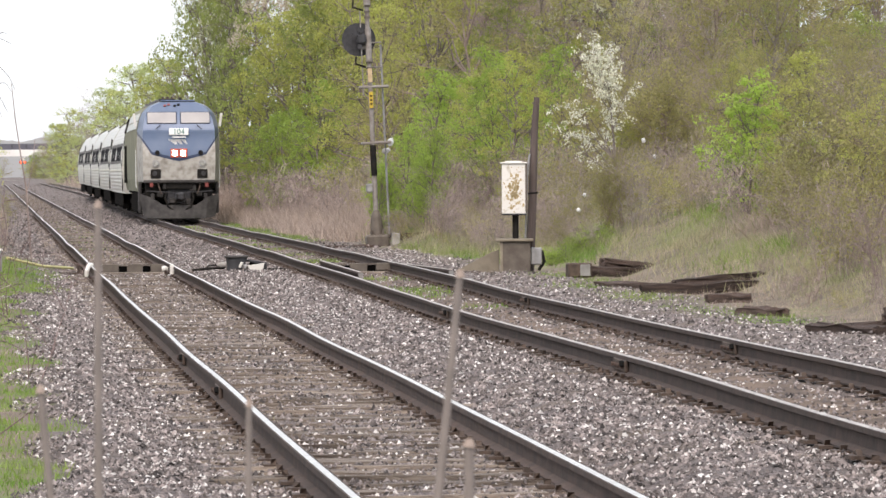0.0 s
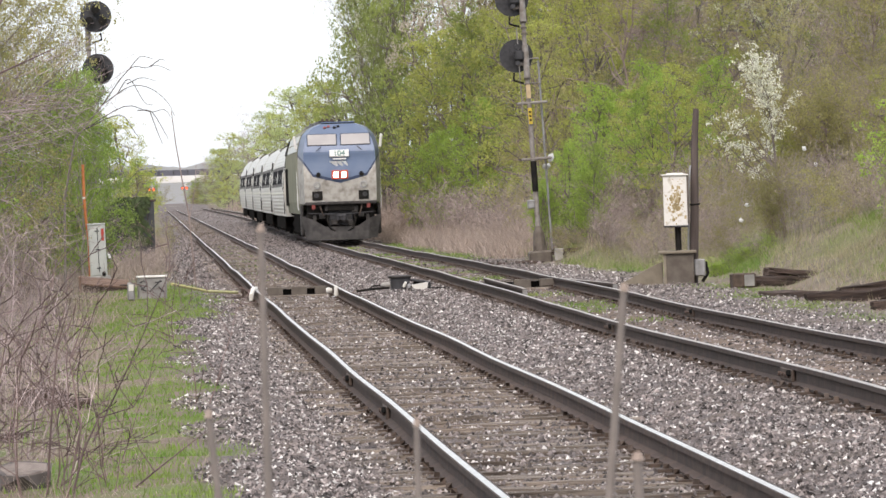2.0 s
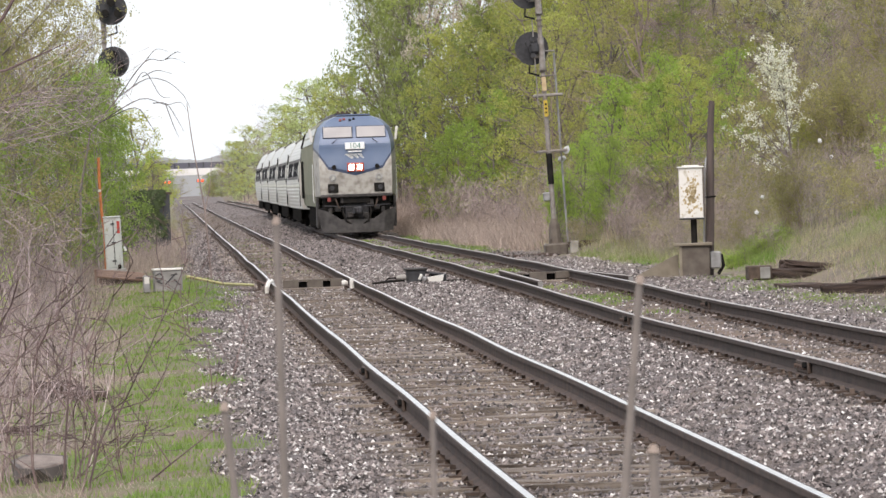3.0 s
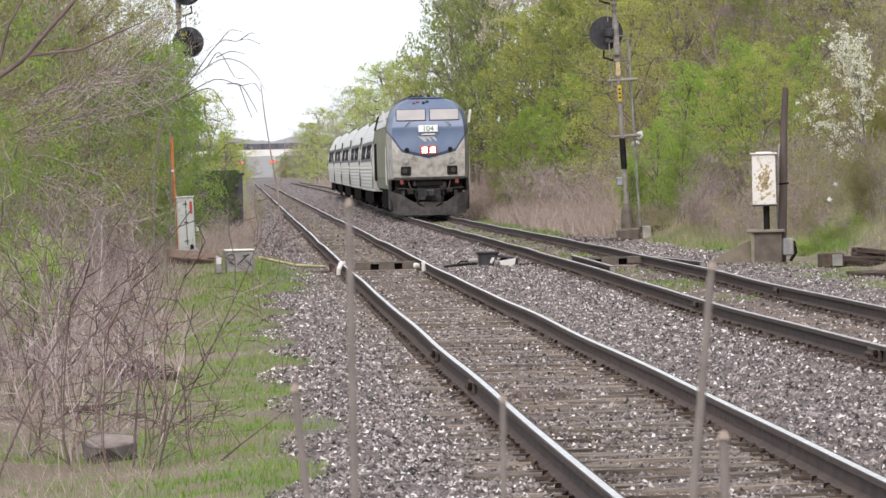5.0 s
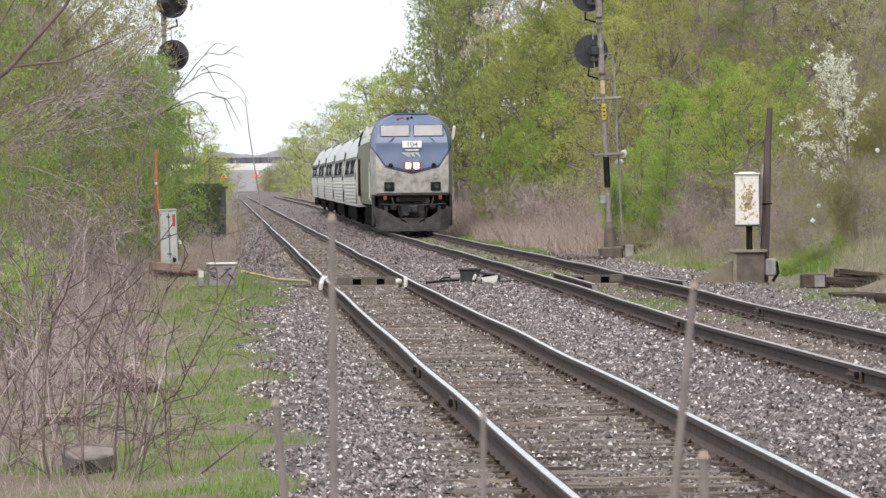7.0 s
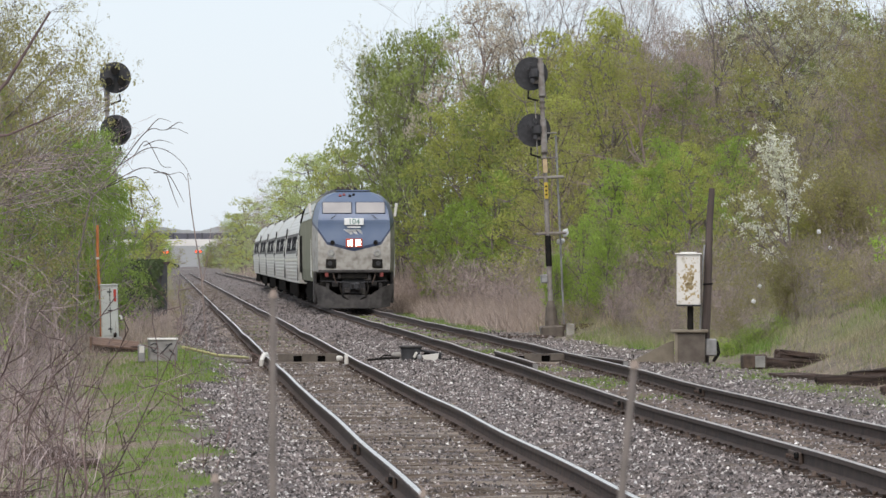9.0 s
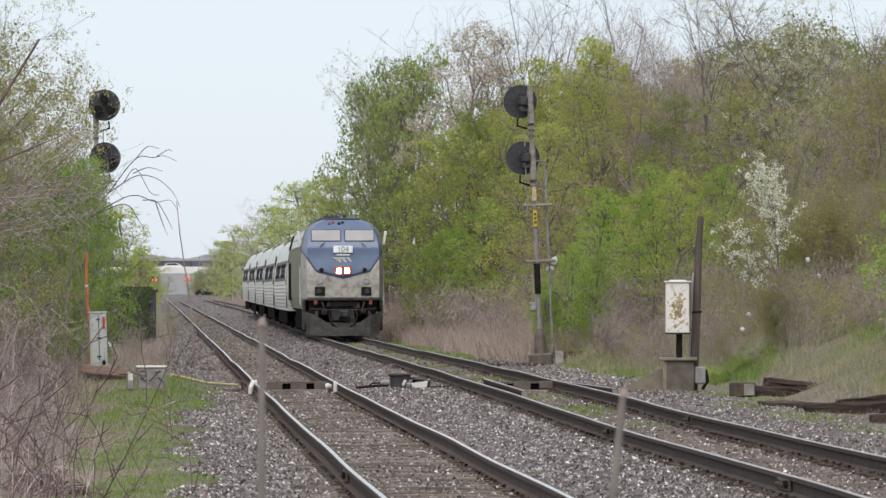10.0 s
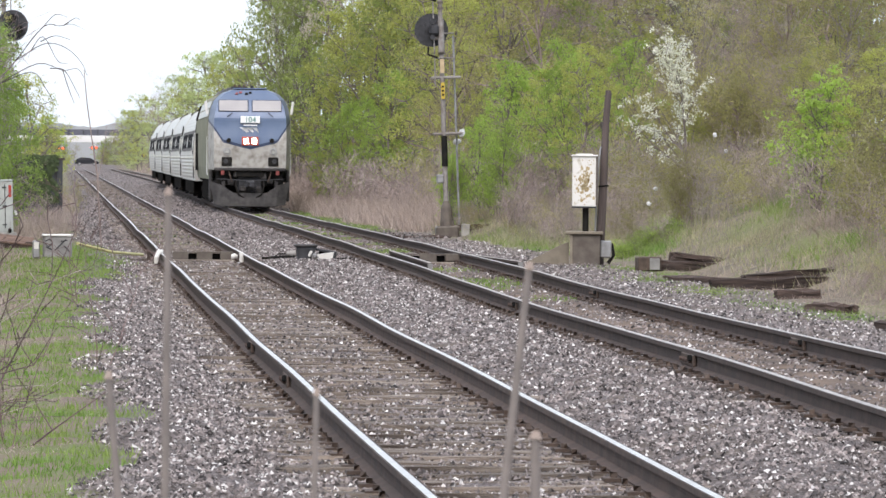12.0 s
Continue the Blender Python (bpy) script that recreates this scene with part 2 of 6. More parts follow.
def ground_material():
    m = bpy.data.materials.new("ground_gravel_grass_and_earth")
    m.use_nodes = True
    n, l = m.node_tree.nodes, m.node_tree.links
    bs = n["Principled BSDF"]
    bs.inputs["Roughness"].default_value = 0.95
    co = n.new("ShaderNodeTexCoord").outputs["Object"]

    def noise_tex(scale, detail=5):
        t = n.new("ShaderNodeTexNoise")
        t.inputs["Scale"].default_value, t.inputs["Detail"].default_value = scale, detail
        l.new(co, t.inputs["Vector"])
        return t.outputs[0]

    def two(fac, a, b, lo=0.4, hi=0.6):
        r = n.new("ShaderNodeMapRange")
        r.inputs["From Min"].default_value, r.inputs["From Max"].default_value = lo, hi
        l.new(fac, r.inputs[0])
        x = n.new("ShaderNodeMix")
        x.data_type = "RGBA"
        l.new(r.outputs[0], x.inputs[0])
        for slot, c in ((6, a), (7, b)):
            if isinstance(c, tuple):
                x.inputs[slot].default_value = (*c, 1)
            else:
                l.new(c, x.inputs[slot])
        return x.outputs[2]

    def add(a, b, op="ADD"):
        x = n.new("ShaderNodeMath")
        x.operation = op
        for i, v in enumerate((a, b)):
            if isinstance(v, (int, float)):
                x.inputs[i].default_value = v
            else:
                l.new(v, x.inputs[i])
        return x.outputs[0]

    sep = n.new("ShaderNodeSeparateXYZ")
    l.new(co, sep.inputs[0])
    # the second track's bed: within 0.75 m of its centre line, which drifts to the right with distance
    drift = add(add(sep.outputs[1], 0.0045, "MULTIPLY"), 5.79, "ADD")
    far_bed = add(sep.outputs[0], drift, "SUBTRACT")
    far_bed = add(far_bed, far_bed, "MULTIPLY")
    far_bed = add(1.0, add(far_bed, add(noise_tex(1.6), 0.35, "MULTIPLY"), "ADD"), "SUBTRACT")
    gravel = two(noise_tex(42, 3), (0.07, 0.058, 0.055), (0.24, 0.205, 0.195), 0.36, 0.66)
    gravel = two(noise_tex(1.1), gravel, (0.15, 0.115, 0.085), 0.48, 0.72)
    gravel = two(far_bed, gravel, two(noise_tex(3.0), (0.19, 0.135, 0.1), (0.1, 0.075, 0.06), 0.4, 0.65), 0.35, 0.65)
    grass = two(noise_tex(1.4), (0.13, 0.165, 0.05), (0.19, 0.145, 0.105), 0.38, 0.54)
    earth = two(noise_tex(2.2), (0.215, 0.175, 0.125), (0.13, 0.108, 0.08), 0.4, 0.62)
    earth = two(noise_tex(0.35), earth, (0.17, 0.18, 0.07), 0.56, 0.66)
    wob = add(add(noise_tex(0.7), -0.5, "ADD"), 1.3, "MULTIPLY")
    left_edge = add(sep.outputs[0], wob)
    c = two(left_edge, grass, gravel, 0.15, 0.5)
    c = two(left_edge, earth, c, -1.9, -1.3)
    c = two(add(sep.outputs[0], wob), c, earth, 8.6, 10.0)
    l.new(c, bs.inputs["Base Color"])
    bp = n.new("ShaderNodeBump")
    bp.inputs["Strength"].default_value, bp.inputs["Distance"].default_value = 0.8, 0.04
    l.new(noise_tex(22, 4), bp.inputs["Height"])
    l.new(bp.outputs[0], bs.inputs["Normal"])
    return m


# ---- building helpers ----
def part(name, bm, material, parent=None, label="", smooth=False):
    """Links a bmesh as one mesh object, under a thing or a part if one is given."""
    me = bpy.data.meshes.new(name)
    bm.to_mesh(me)
    bm.free()
    if smooth:
        me.polygons.foreach_set("use_smooth", [True] * len(me.polygons))
    me.materials.append(material)
    ob = new(name, me)
    ob.parent = parent
    return tagged(ob, label=label)


def raw(name, verts, faces, material, parent=None, label=""):
    me = bpy.data.meshes.new(name)
    me.from_pydata(np.asarray(verts).tolist(), [], faces if isinstance(faces, list) else np.asarray(faces).tolist())
    me.materials.append(material)
    ob = new(name, me)
    ob.parent = parent
    return tagged(ob, label=label)


def thing(name, m, label, category, group="", kind=""):
    ob = new(name)
    ob.empty_display_size = 0.2
    ob.matrix_basis = m
    return tagged(ob, label, category, group, kind)


def box(bm, c, s, bevel=0.0, rot=None):
    b2 = bmesh.new()
    bmesh.ops.create_cube(b2, size=1.0)
    bmesh.ops.scale(b2, vec=s, verts=b2.verts)
    if bevel:
        bmesh.ops.bevel(b2, geom=b2.edges[:], offset=bevel, segments=1, affect="EDGES", profile=0.5)
    if rot is not None:
        bmesh.ops.rotate(b2, cent=(0, 0, 0), matrix=Euler([radians(a) for a in rot]).to_matrix(), verts=b2.verts)
    bmesh.ops.translate(b2, vec=c, verts=b2.verts)
    join(bm, b2)
    return bm


def join(bm, other):
    me = bpy.data.meshes.new("tmp")
    other.to_mesh(me)
    other.free()
    bm.from_mesh(me)
    bpy.data.meshes.remove(me)


def tube(bm, pts, radii, n=8, caps=True):
    """A round bar along points, with a radius at each."""
    pts = [Vector(p) for p in pts]
    if not isinstance(radii, (list, tuple)):
        radii = [radii] * len(pts)
    rings = []
    for i, p in enumerate(pts):
        d = (pts[min(i + 1, len(pts) - 1)] - pts[max(i - 1, 0)]).normalized()
        a = d.orthogonal().normalized()
        b = d.cross(a)
        if rings:
            # keep rings lined up
            ref = (rings[-1][0].co - pts[i - 1]).normalized()
            a = (ref - d * ref.dot(d)).normalized()
            b = d.cross(a)
        rings.append([bm.verts.new(p + (a * math.cos(2 * math.pi * k / n) + b * math.sin(2 * math.pi * k / n)) * radii[i]) for k in range(n)])
    for r0, r1 in zip(rings, rings[1:]):
        for k in range(n):
            bm.faces.new((r0[k], r0[(k + 1) % n], r1[(k + 1) % n], r1[k]))
    if caps:
        bm.faces.new(rings[0][::-1])
        bm.faces.new(rings[-1])
    return bm


def B(*boxes):
    bm = bmesh.new()
    for b in boxes:
        box(bm, *b)
    return bm


def T(pts, r, n=8):
    return tube(bmesh.new(), pts, r, n)


def prism(bm, outline, y0, y1):
    """An outline of (x, z) drawn out along y."""
    a = [bm.verts.new((x, y0, z)) for x, z in outline]
    b = [bm.verts.new((x, y1, z)) for x, z in outline]
    k = len(a)
    for i in range(k):
        bm.faces.new((a[i], a[(i + 1) % k], b[(i + 1) % k], b[i]))
    bm.faces.new(a[::-1])
    bm.faces.new(b)
    bmesh.ops.recalc_face_normals(bm, faces=bm.faces)
    return bm


def letters(word, size, material, parent, m, label=""):
    cu = bpy.data.curves.new("lettering", "FONT")
    cu.body, cu.size, cu.extrude, cu.align_x, cu.align_y = word, size, 0.004, "CENTER", "CENTER"
    ob = new("tmp", cu)
    me = bpy.data.meshes.new_from_object(ob)
    bpy.data.objects.remove(ob)
    me.materials.clear()
    me.materials.append(material)
    o = new("lettering", me)
    o.parent = parent
    o.matrix_basis = m
    return tagged(o, label=label)


def step(a, b, v):
    t = np.clip((np.asarray(v, float) - a) / (b - a), 0, 1)
    return t * t * (3 - 2 * t)


# ---- the lie of the land and the two tracks ----
FAR_KEYS = ((0, 20, 40, 70, 100, 140, 178, 330, 900, 4000), (5.9, 5.93, 5.97, 6.08, 6.3, 6.6, 6.87, 7.4, 8.6, 12))


def far_x(y):
    """The second track's centre line."""
    return np.interp(y, *FAR_KEYS)


FAR_HEIGHTS = ((0, 38, 48, 58, 68, 90, 105, 120, 137, 154, 175, 205, 330, 400), (0.03, 0.03, 0.0, -0.022, 0.004, -0.012, -0.036, -0.065, -0.12, -0.145, -0.185, -0.16, 0.05, 0.08))


def far_z(y):
    """It sinks a little along the way."""
    return np.interp(y, *FAR_HEIGHTS)


NEAR_KEYS = (0, 24, 30, 38, 46, 60, 70, 80, 92, 104, 118, 140, 180, 250, 450, 1500)


def near_x(y):
    """The near track's centre line."""
    return np.interp(y, NEAR_KEYS, (2.69, 2.66, 2.63, 2.58, 2.555, 2.555, 2.57, 2.57, 2.57, 2.56, 2.56, 2.56, 2.56, 2.58, 2.58, 2.58))


def near_z(y):
    """The near track lies lower than the second one, falls towards the camera and dips round the switch."""
    return np.interp(y, NEAR_KEYS, (-0.19, -0.17, -0.145, -0.115, -0.11, -0.125, -0.145, -0.155, -0.15, -0.12, -0.135, -0.105, -0.12, -0.1, -0.03, -0.03))


def wave(x, y, k, p):
    return np.sin(x * k + p) * np.cos(y * k * 0.83 + 1.7 * p)


def land(x, y):
    x, y = np.asarray(x, float), np.asarray(y, float)
    bed = -0.215 + far_z(y) * step(3.6, 5.2, x) + near_z(y) * step(0.5, 1.5, x) * (1 - step(3.5, 4.4, x))
    edge = 10.5 + 0.3 * wave(x, y, 0.11, 2.0) - 1.2 * step(100, 125, y) + step(120, 178, y) * 0.8 + step(178, 900, y) * 3
    bank = np.maximum(x - edge, 0)
    rise = 0.36 * np.minimum(bank, 7) + 0.06 * np.clip(bank - 7, 0, 30)
    rise = rise * (1 - 0.75 * step(260, 600, y)) + 0.12 * step(0.3, 2.5, bank) * (wave(x, y, 0.9, 0.3) + wave(x, y, 2.1, 1.0))
    left = -0.1 * step(-0.1, -1.0, x) + 0.1 * np.clip(-4.0 - x, 0, 12) + 0.06 * step(-0.8, -2.2, x) * (wave(x, y, 1.3, 0.7) + wave(x, y, 2.7, 2.2))
    fine = 0.018 * (wave(x, y, 5.3, 0.2) + wave(x, y, 9.1, 1.3))
    road = 0.62 * step(760, 850, y)
    return bed + rise + left + fine + road


def build_ground():
    xs = np.concatenate([-np.geomspace(2500, 9, 16), np.arange(-8.6, 22, 0.2), np.geomspace(22.4, 2500, 20)])
    ys = np.concatenate([[-300, -60, -10, 5], np.arange(14, 66, 0.3), np.geomspace(66.4, 4500, 130)])
    gx, gy = np.meshgrid(xs, ys)
    v = np.stack([gx, gy, land(gx, gy)], -1).reshape(-1, 3)
    w = len(xs)
    i = (np.arange(len(ys) - 1)[:, None] * w + np.arange(w - 1)[None]).ravel()
    f = np.stack([i, i + 1, i + w + 1, i + w], 1)
    ob = raw("ground", v, f, ground_material())
    ob.data.polygons.foreach_set("use_smooth", [True] * len(f))
    return tagged(ob, "grey ballast bed with fresh grass and dry earth banks", "ground", kind="structure")


build_ground()

RAIL_OUTLINE = ((-0.068, -0.166), (0.068, -0.166), (0.068, -0.153), (0.012, -0.13), (0.009, -0.052), (0.036, -0.04), (0.036, -0.006), (-0.036, -0.006), (-0.036, -0.04), (-0.009, -0.052), (-0.012, -0.13), (-0.068, -0.153))


def rail_line(x_of, z_of, seed):
    """A rail swept along its line, with the small dips of old track, and its polished running face."""
    ys = np.concatenate([np.arange(12, 200, 1.2), np.geomspace(201, 1500, 60)])
    rng = np.random.RandomState(seed)
    dips = rng.uniform(0, 6, 4)
    dz = 0.005 * np.sin(ys / 2.9 + dips[0]) + 0.003 * np.sin(ys / 1.9 + dips[1])
    dx = 0.006 * np.sin(ys / 4.3 + dips[2]) + 0.003 * np.sin(ys / 2.3 + dips[3])
    k = len(RAIL_OUTLINE)
    v = np.array([[x_of(y) + a + ex, y, z_of(y) + b + ez] for y, ex, ez in zip(ys, dx, dz) for a, b in RAIL_OUTLINE])
    f = [(r * k + i, r * k + (i + 1) % k, (r + 1) * k + (i + 1) % k, (r + 1) * k + i) for r in range(len(ys) - 1) for i in range(k)]
    cap = ((-0.024, -0.0055), (-0.016, 0.0), (0.014, 0.0), (0.022, -0.0055))
    cv = np.array([[x_of(y) + a + ex, y, z_of(y) + b + ez] for y, ex, ez in zip(ys, dx, dz) for a, b in cap])
    cf = [(r * 4 + i, r * 4 + i + 1, (r + 1) * 4 + i + 1, (r + 1) * 4 + i) for r in range(len(ys) - 1) for i in range(3)]
    return v, f, cv, cf


def build_track(name, x_of, z_of, seed, label, top):
    track = thing(name, pose(0, 0, 0), label, "railway track", kind="structure")
    for k, side in enumerate((-0.7525, 0.7525)):
        v, f, cv, cf = rail_line(lambda y: x_of(y) + side, z_of, seed + k)
        r = raw("rail", v, f, RAIL_RUST, track)
        raw("rail_top", cv, cf, top, r, "worn running surface")
    return track


near_track = build_track("track_near", lambda y: float(near_x(y)), lambda y: float(near_z(y)), 11, "straight jointed railway track with worn shiny rails on wooden ties", STEEL_SHINE)
far_track = build_track("track_far", lambda y: float(far_x(y)), lambda y: float(far_z(y)), 21, "second railway track under the train with rusty rails and half buried ties", STEEL_DULL)


# ---- the train ----
def wheelset(parent, y, gauge=0.7525, r=0.5):
    for s in (-1, 1):
        w = T([(s * (gauge - 0.02), y, r), (s * (gauge + 0.1), y, r)], r, 20)
        part("wheel", w, BLACK, parent)
        part("axle_box", B(((s * 1.0, y, r), (0.22, 0.36, 0.34), 0.03)), BLACK, parent)


def build_locomotive():
    m = pose(float(far_x(178)), 178.0, float(far_z(178)), 0, 0, -0.3)
    loco = thing("locomotive", m, "blue and grey diesel passenger locomotive standing with lit headlights", "locomotive")
    half = ((1.46, 1.05), (1.54, 1.5), (1.56, 2.2), (1.56, 2.9), (1.54, 3.35), (1.47, 3.7), (1.35, 4.0), (1.08, 4.26), (0.6, 4.42), (0.0, 4.46))
    full = [(-x, z) for x, z in half] + [(x, z) for x, z in half[-2::-1]]
    side = bmesh.new()
    prism(side, full, 1.3, 20.6)
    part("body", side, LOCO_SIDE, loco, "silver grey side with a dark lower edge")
    # the sloping nose, as rows across
    rows = [1.42 + 0.08 * i for i in range(38)]
    xs_half = np.array([h[0] for h in half])
    zs_half = np.array([h[1] for h in half])

    def back(z):
        return 0.03 + 0.16 * step(2.2, 3.3, z) + 0.75 * np.clip((z - 3.3) / 1.15, 0, 1) ** 1.3

    cols = np.linspace(-1, 1, 17)
    blue, grey, navy = bmesh.new(), bmesh.new(), bmesh.new()

    def pt(z, c):
        w = np.interp(z, zs_half, xs_half) * (0.985 - 0.0 * z)
        flat = 0.9
        x = c * w
        y = float(back(z))
        k = max(0, (abs(c) - flat) / (1 - flat))
        y = y + (1.3 - y) * k ** 1.15
        if k > 0:
            x = math.copysign(w * (flat + (1.0 - flat) * k), c)
        return (x, y, z)

    shell = bmesh.new()
    for z0, z1 in zip(rows, rows[1:]):
        z0, z1 = min(z0, 4.455), min(z1, 4.455)
        if z1 - z0 < 1e-4:
            continue
        for c0, c1 in zip(cols, cols[1:]):
            shell.faces.new([shell.verts.new(pt(z, c)) for z, c in ((z0, c0), (z0, c1), (z1, c1), (z1, c0))])
    bmesh.ops.remove_doubles(shell, verts=shell.verts, dist=0.0005)
    # cut the nose along the two edges of the colour band, then share out the faces
    bands = ((0.0, 2.17, 1.0, 2.42), (0.0, 2.28, 1.0, 2.53), (1.0, 2.42, 1.5, 3.15), (1.0, 2.53, 1.42, 3.15))
    for x0, h0, x1, h1 in bands:
        for s in (-1, 1):
            bmesh.ops.bisect_plane(shell, geom=shell.verts[:] + shell.edges[:] + shell.faces[:], plane_co=(s * x0, 0, h0), plane_no=(-s * (h1 - h0), 0, x1 - x0), dist=0.0005)
    for f in shell.faces:
        m = f.calc_center_median()
        lo = np.interp(abs(m.x), (0, 1.0, 1.5, 2.0), (2.17, 2.42, 3.15, 3.9))
        hi = np.interp(abs(m.x), (0, 1.0, 1.42, 1.8), (2.28, 2.53, 3.15, 3.75))
        bm = grey if m.z < lo else (navy if m.z < hi else blue)
        bm.faces.new([bm.verts.new(v.co) for v in f.verts])
    shell.free()
    for bm in (blue, grey, navy):
        bmesh.ops.remove_doubles(bm, verts=bm.verts, dist=0.0005)
        bmesh.ops.recalc_face_normals(bm, faces=bm.faces)
    part("nose", grey, LOCO_GREY, loco, "dirty silver grey lower nose")
    part("nose_hood", blue, LOCO_BLUE, loco, "blue upper nose and cab front")
    part("nose_band", navy, LOCO_NAVY, loco, "dark blue edge band")
    part("roof_cap", B(((0, 1.15, 4.43), (1.25, 0.5, 0.05), 0.02)), LOCO_BLUE, loco)
    for s in (-1, 1):
        fr = part("windshield", B(((s * 0.62, 0.42, 3.79), (1.12, 0.05, 0.51), 0.02, (-28, 0, 0))), LOCO_NAVY, loco, "black framed windshield")
        part("pane", B(((s * 0.62, 0.385, 3.79), (1.06, 0.03, 0.45), 0.01, (-28, 0, 0))), GLASS_SKY_TONE, fr, "glass with the sky's reflection painted as pale grey")
        part("wiper", T([(s * 0.85, 0.13, 3.38), (s * 0.66, 0.22, 3.53)], 0.014, 5), BLACK, loco)
        part("classification_lamp", T([(s * 0.80, 0.09, 2.5), (s * 0.80, -0.02, 2.5)], 0.085, 14), BLACK, loco)
        ring = part("round_lamp", T([(s * 0.86, 0.08, 2.1), (s * 0.86, -0.01, 2.1)], 0.135, 18), GREY_STEEL, loco)
        part("lens", T([(s * 0.86, 0.0, 2.1), (s * 0.86, -0.03, 2.1)], 0.095, 16), LAMP_CLEAR, ring)
        pocket = part("ditch_light", B(((s * 0.86, 0.03, 1.72), (0.38, 0.1, 0.33), 0.02)), BLACK, loco, "black square ditch light pocket")
        part("lens", T([(s * 0.90, 0.0, 1.73), (s * 0.90, -0.035, 1.73)], 0.09, 14), DARK_STEEL, pocket)
        # the rim's red colour imitates glow round the lit lens
        lamp = part("headlight", B(((s * 0.16, 0.06, 2.48), (0.3, 0.14, 0.33), 0.02)), BLOOM_RED, loco, "headlight with its red bloom painted on the rim")
        part("lit_lens", B(((s * 0.15, -0.012, 2.48), (0.17, 0.02, 0.2), 0.008)), LAMP_ON, lamp, "glowing white headlight lens")
        # mirror beside the cab, ladder steps and cab side window
        part("mirror", B(((s * 1.6, 1.35, 3.72), (0.1, 0.1, 0.5), 0.02, (0, s * 8, 0))), WHITE_PAINT, loco, "pale side mirror")
        part("cab_side_window", B(((s * 1.475, 2.35, 3.42), (0.04, 0.9, 0.55), 0.01, (0, s * -4, 0))), CAR_WINDOW, loco)
        part("door", B(((s * 1.505, 3.6, 2.3), (0.02, 0.75, 2.0), 0.01)), GREY_STEEL, loco)
        part("handrail", T([(s * 1.53, 1.5, 1.2), (s * 1.56, 1.5, 1.3), (s * 1.56, 1.5, 2.6), (s * 1.53, 1.5, 2.7)], 0.018, 5), WHITE_MARK, loco)
        part("side_skirt", B(((s * 1.43, 0.9, 0.82), (0.12, 0.75, 1.15), 0.04)), PLOW_GREY, loco)
        for k in range(3):
            part("step", B(((s * 1.34, 0.75, 0.42 + 0.28 * k), (0.34, 0.3, 0.03), 0.005)), DARK_STEEL, loco)
        part("grab_iron", T([(s * 1.28, -0.05, 1.0), (s * 1.28, -0.1, 1.06), (s * 0.75, -0.1, 1.34), (s * 0.72, 0.0, 1.34)], 0.012, 6), BLACK, loco)
        part("hose", T([(s * 0.5, 0.05, 1.0), (s * 0.52, -0.16, 0.8), (s * 0.42, -0.2, 0.5), (s * 0.22, -0.16, 0.38)], 0.035, 7), BLACK, loco)
        part("air_tank", T([(s * 1.1, 9.0, 0.75), (s * 1.1, 12.0, 0.75)], 0.22, 12), DARK_STEEL, loco)
        part("sill_lamp", B(((s * 1.02, -0.04, 1.32), (0.13, 0.1, 0.2), 0.02)), SILL_RED, loco, "dull red marker lamp")
        part("sill_hose", T([(s * 0.78, -0.02, 1.36), (s * 0.74, -0.12, 1.18), (s * 0.66, -0.1, 0.98)], 0.025, 6), PLATE, loco)
    part("number_board", B(((0, 0.13, 3.27), (0.72, 0.08, 0.26), 0.015, (-10, 0, 0))), WHITE_MARK, loco, "white number board")
    letters("104", 0.29, BOARD_GREEN, loco, pose(0, 0.075, 3.27, 80, 0, 0), "dark green figures")
    logo = bmesh.new()
    for k in range(3):
        x0 = -0.4 + 0.22 * k
        q = [(x0, 2.99), (x0 + 0.26 - 0.03 * k, 2.99), (x0 + 0.36 - 0.04 * k, 2.82), (x0 + 0.26, 2.80)]
        logo.faces.new([logo.verts.new((x, float(back(z)) - 0.012, z)) for x, z in q])
    bmesh.ops.solidify(logo, geom=logo.faces[:], thickness=0.006)
    part("emblem", logo, WHITE_MARK, loco, "white slanted emblem bars")
    part("emblem_bar", B(((0, 0.085, 3.07), (0.5, 0.012, 0.05), 0.0)), WHITE_MARK, loco)
    # nose grime line, anticlimber, coupler and pilot plow
    part("anticlimber", B(((0, 0.05, 1.43), (2.66, 0.3, 0.12), 0.03)), PLOW_GREY, loco)
    part("end_sill", B(((0, 0.55, 1.1), (2.5, 0.5, 0.6), 0.05)), BLACK, loco)
    part("draft_pocket", B(((0, 0.1, 1.28), (1.0, 0.2, 0.26), 0.02)), BLACK, loco)
    knuckle = bmesh.new()
    box(knuckle, (0, -0.1, 0.88), (0.3, 0.5, 0.26), 0.05)
    box(knuckle, (0.1, -0.42, 0.88), (0.2, 0.26, 0.3), 0.07)
    box(knuckle, (-0.13, -0.36, 0.88), (0.1, 0.22, 0.26), 0.04)
    part("coupler", knuckle, DARK_STEEL, loco, "dark cast coupler")
    part("buffer_plate", B(((0, 0.25, 0.88), (0.9, 0.12, 0.6), 0.04)), DARK_STEEL, loco)
    plow = bmesh.new()
    sec = [(-1.45, 0.98), (-1.05, 0.85), (-0.6, 0.55), (0.6, 0.55), (1.05, 0.85), (1.45, 0.98)]
    lo = [(-1.3, 0.12), (-0.95, 0.06), (-0.5, 0.06), (0.5, 0.06), (0.95, 0.06), (1.3, 0.12)]
    for k in range(5):
        ya = [0.25, 0.02, -0.1, -0.1, 0.02, 0.25]
        a = [(sec[k][0], ya[k], sec[k][1]), (sec[k + 1][0], ya[k + 1], sec[k + 1][1]), (lo[k + 1][0], ya[k + 1] - 0.12, lo[k + 1][1]), (lo[k][0], ya[k] - 0.12, lo[k][1])]
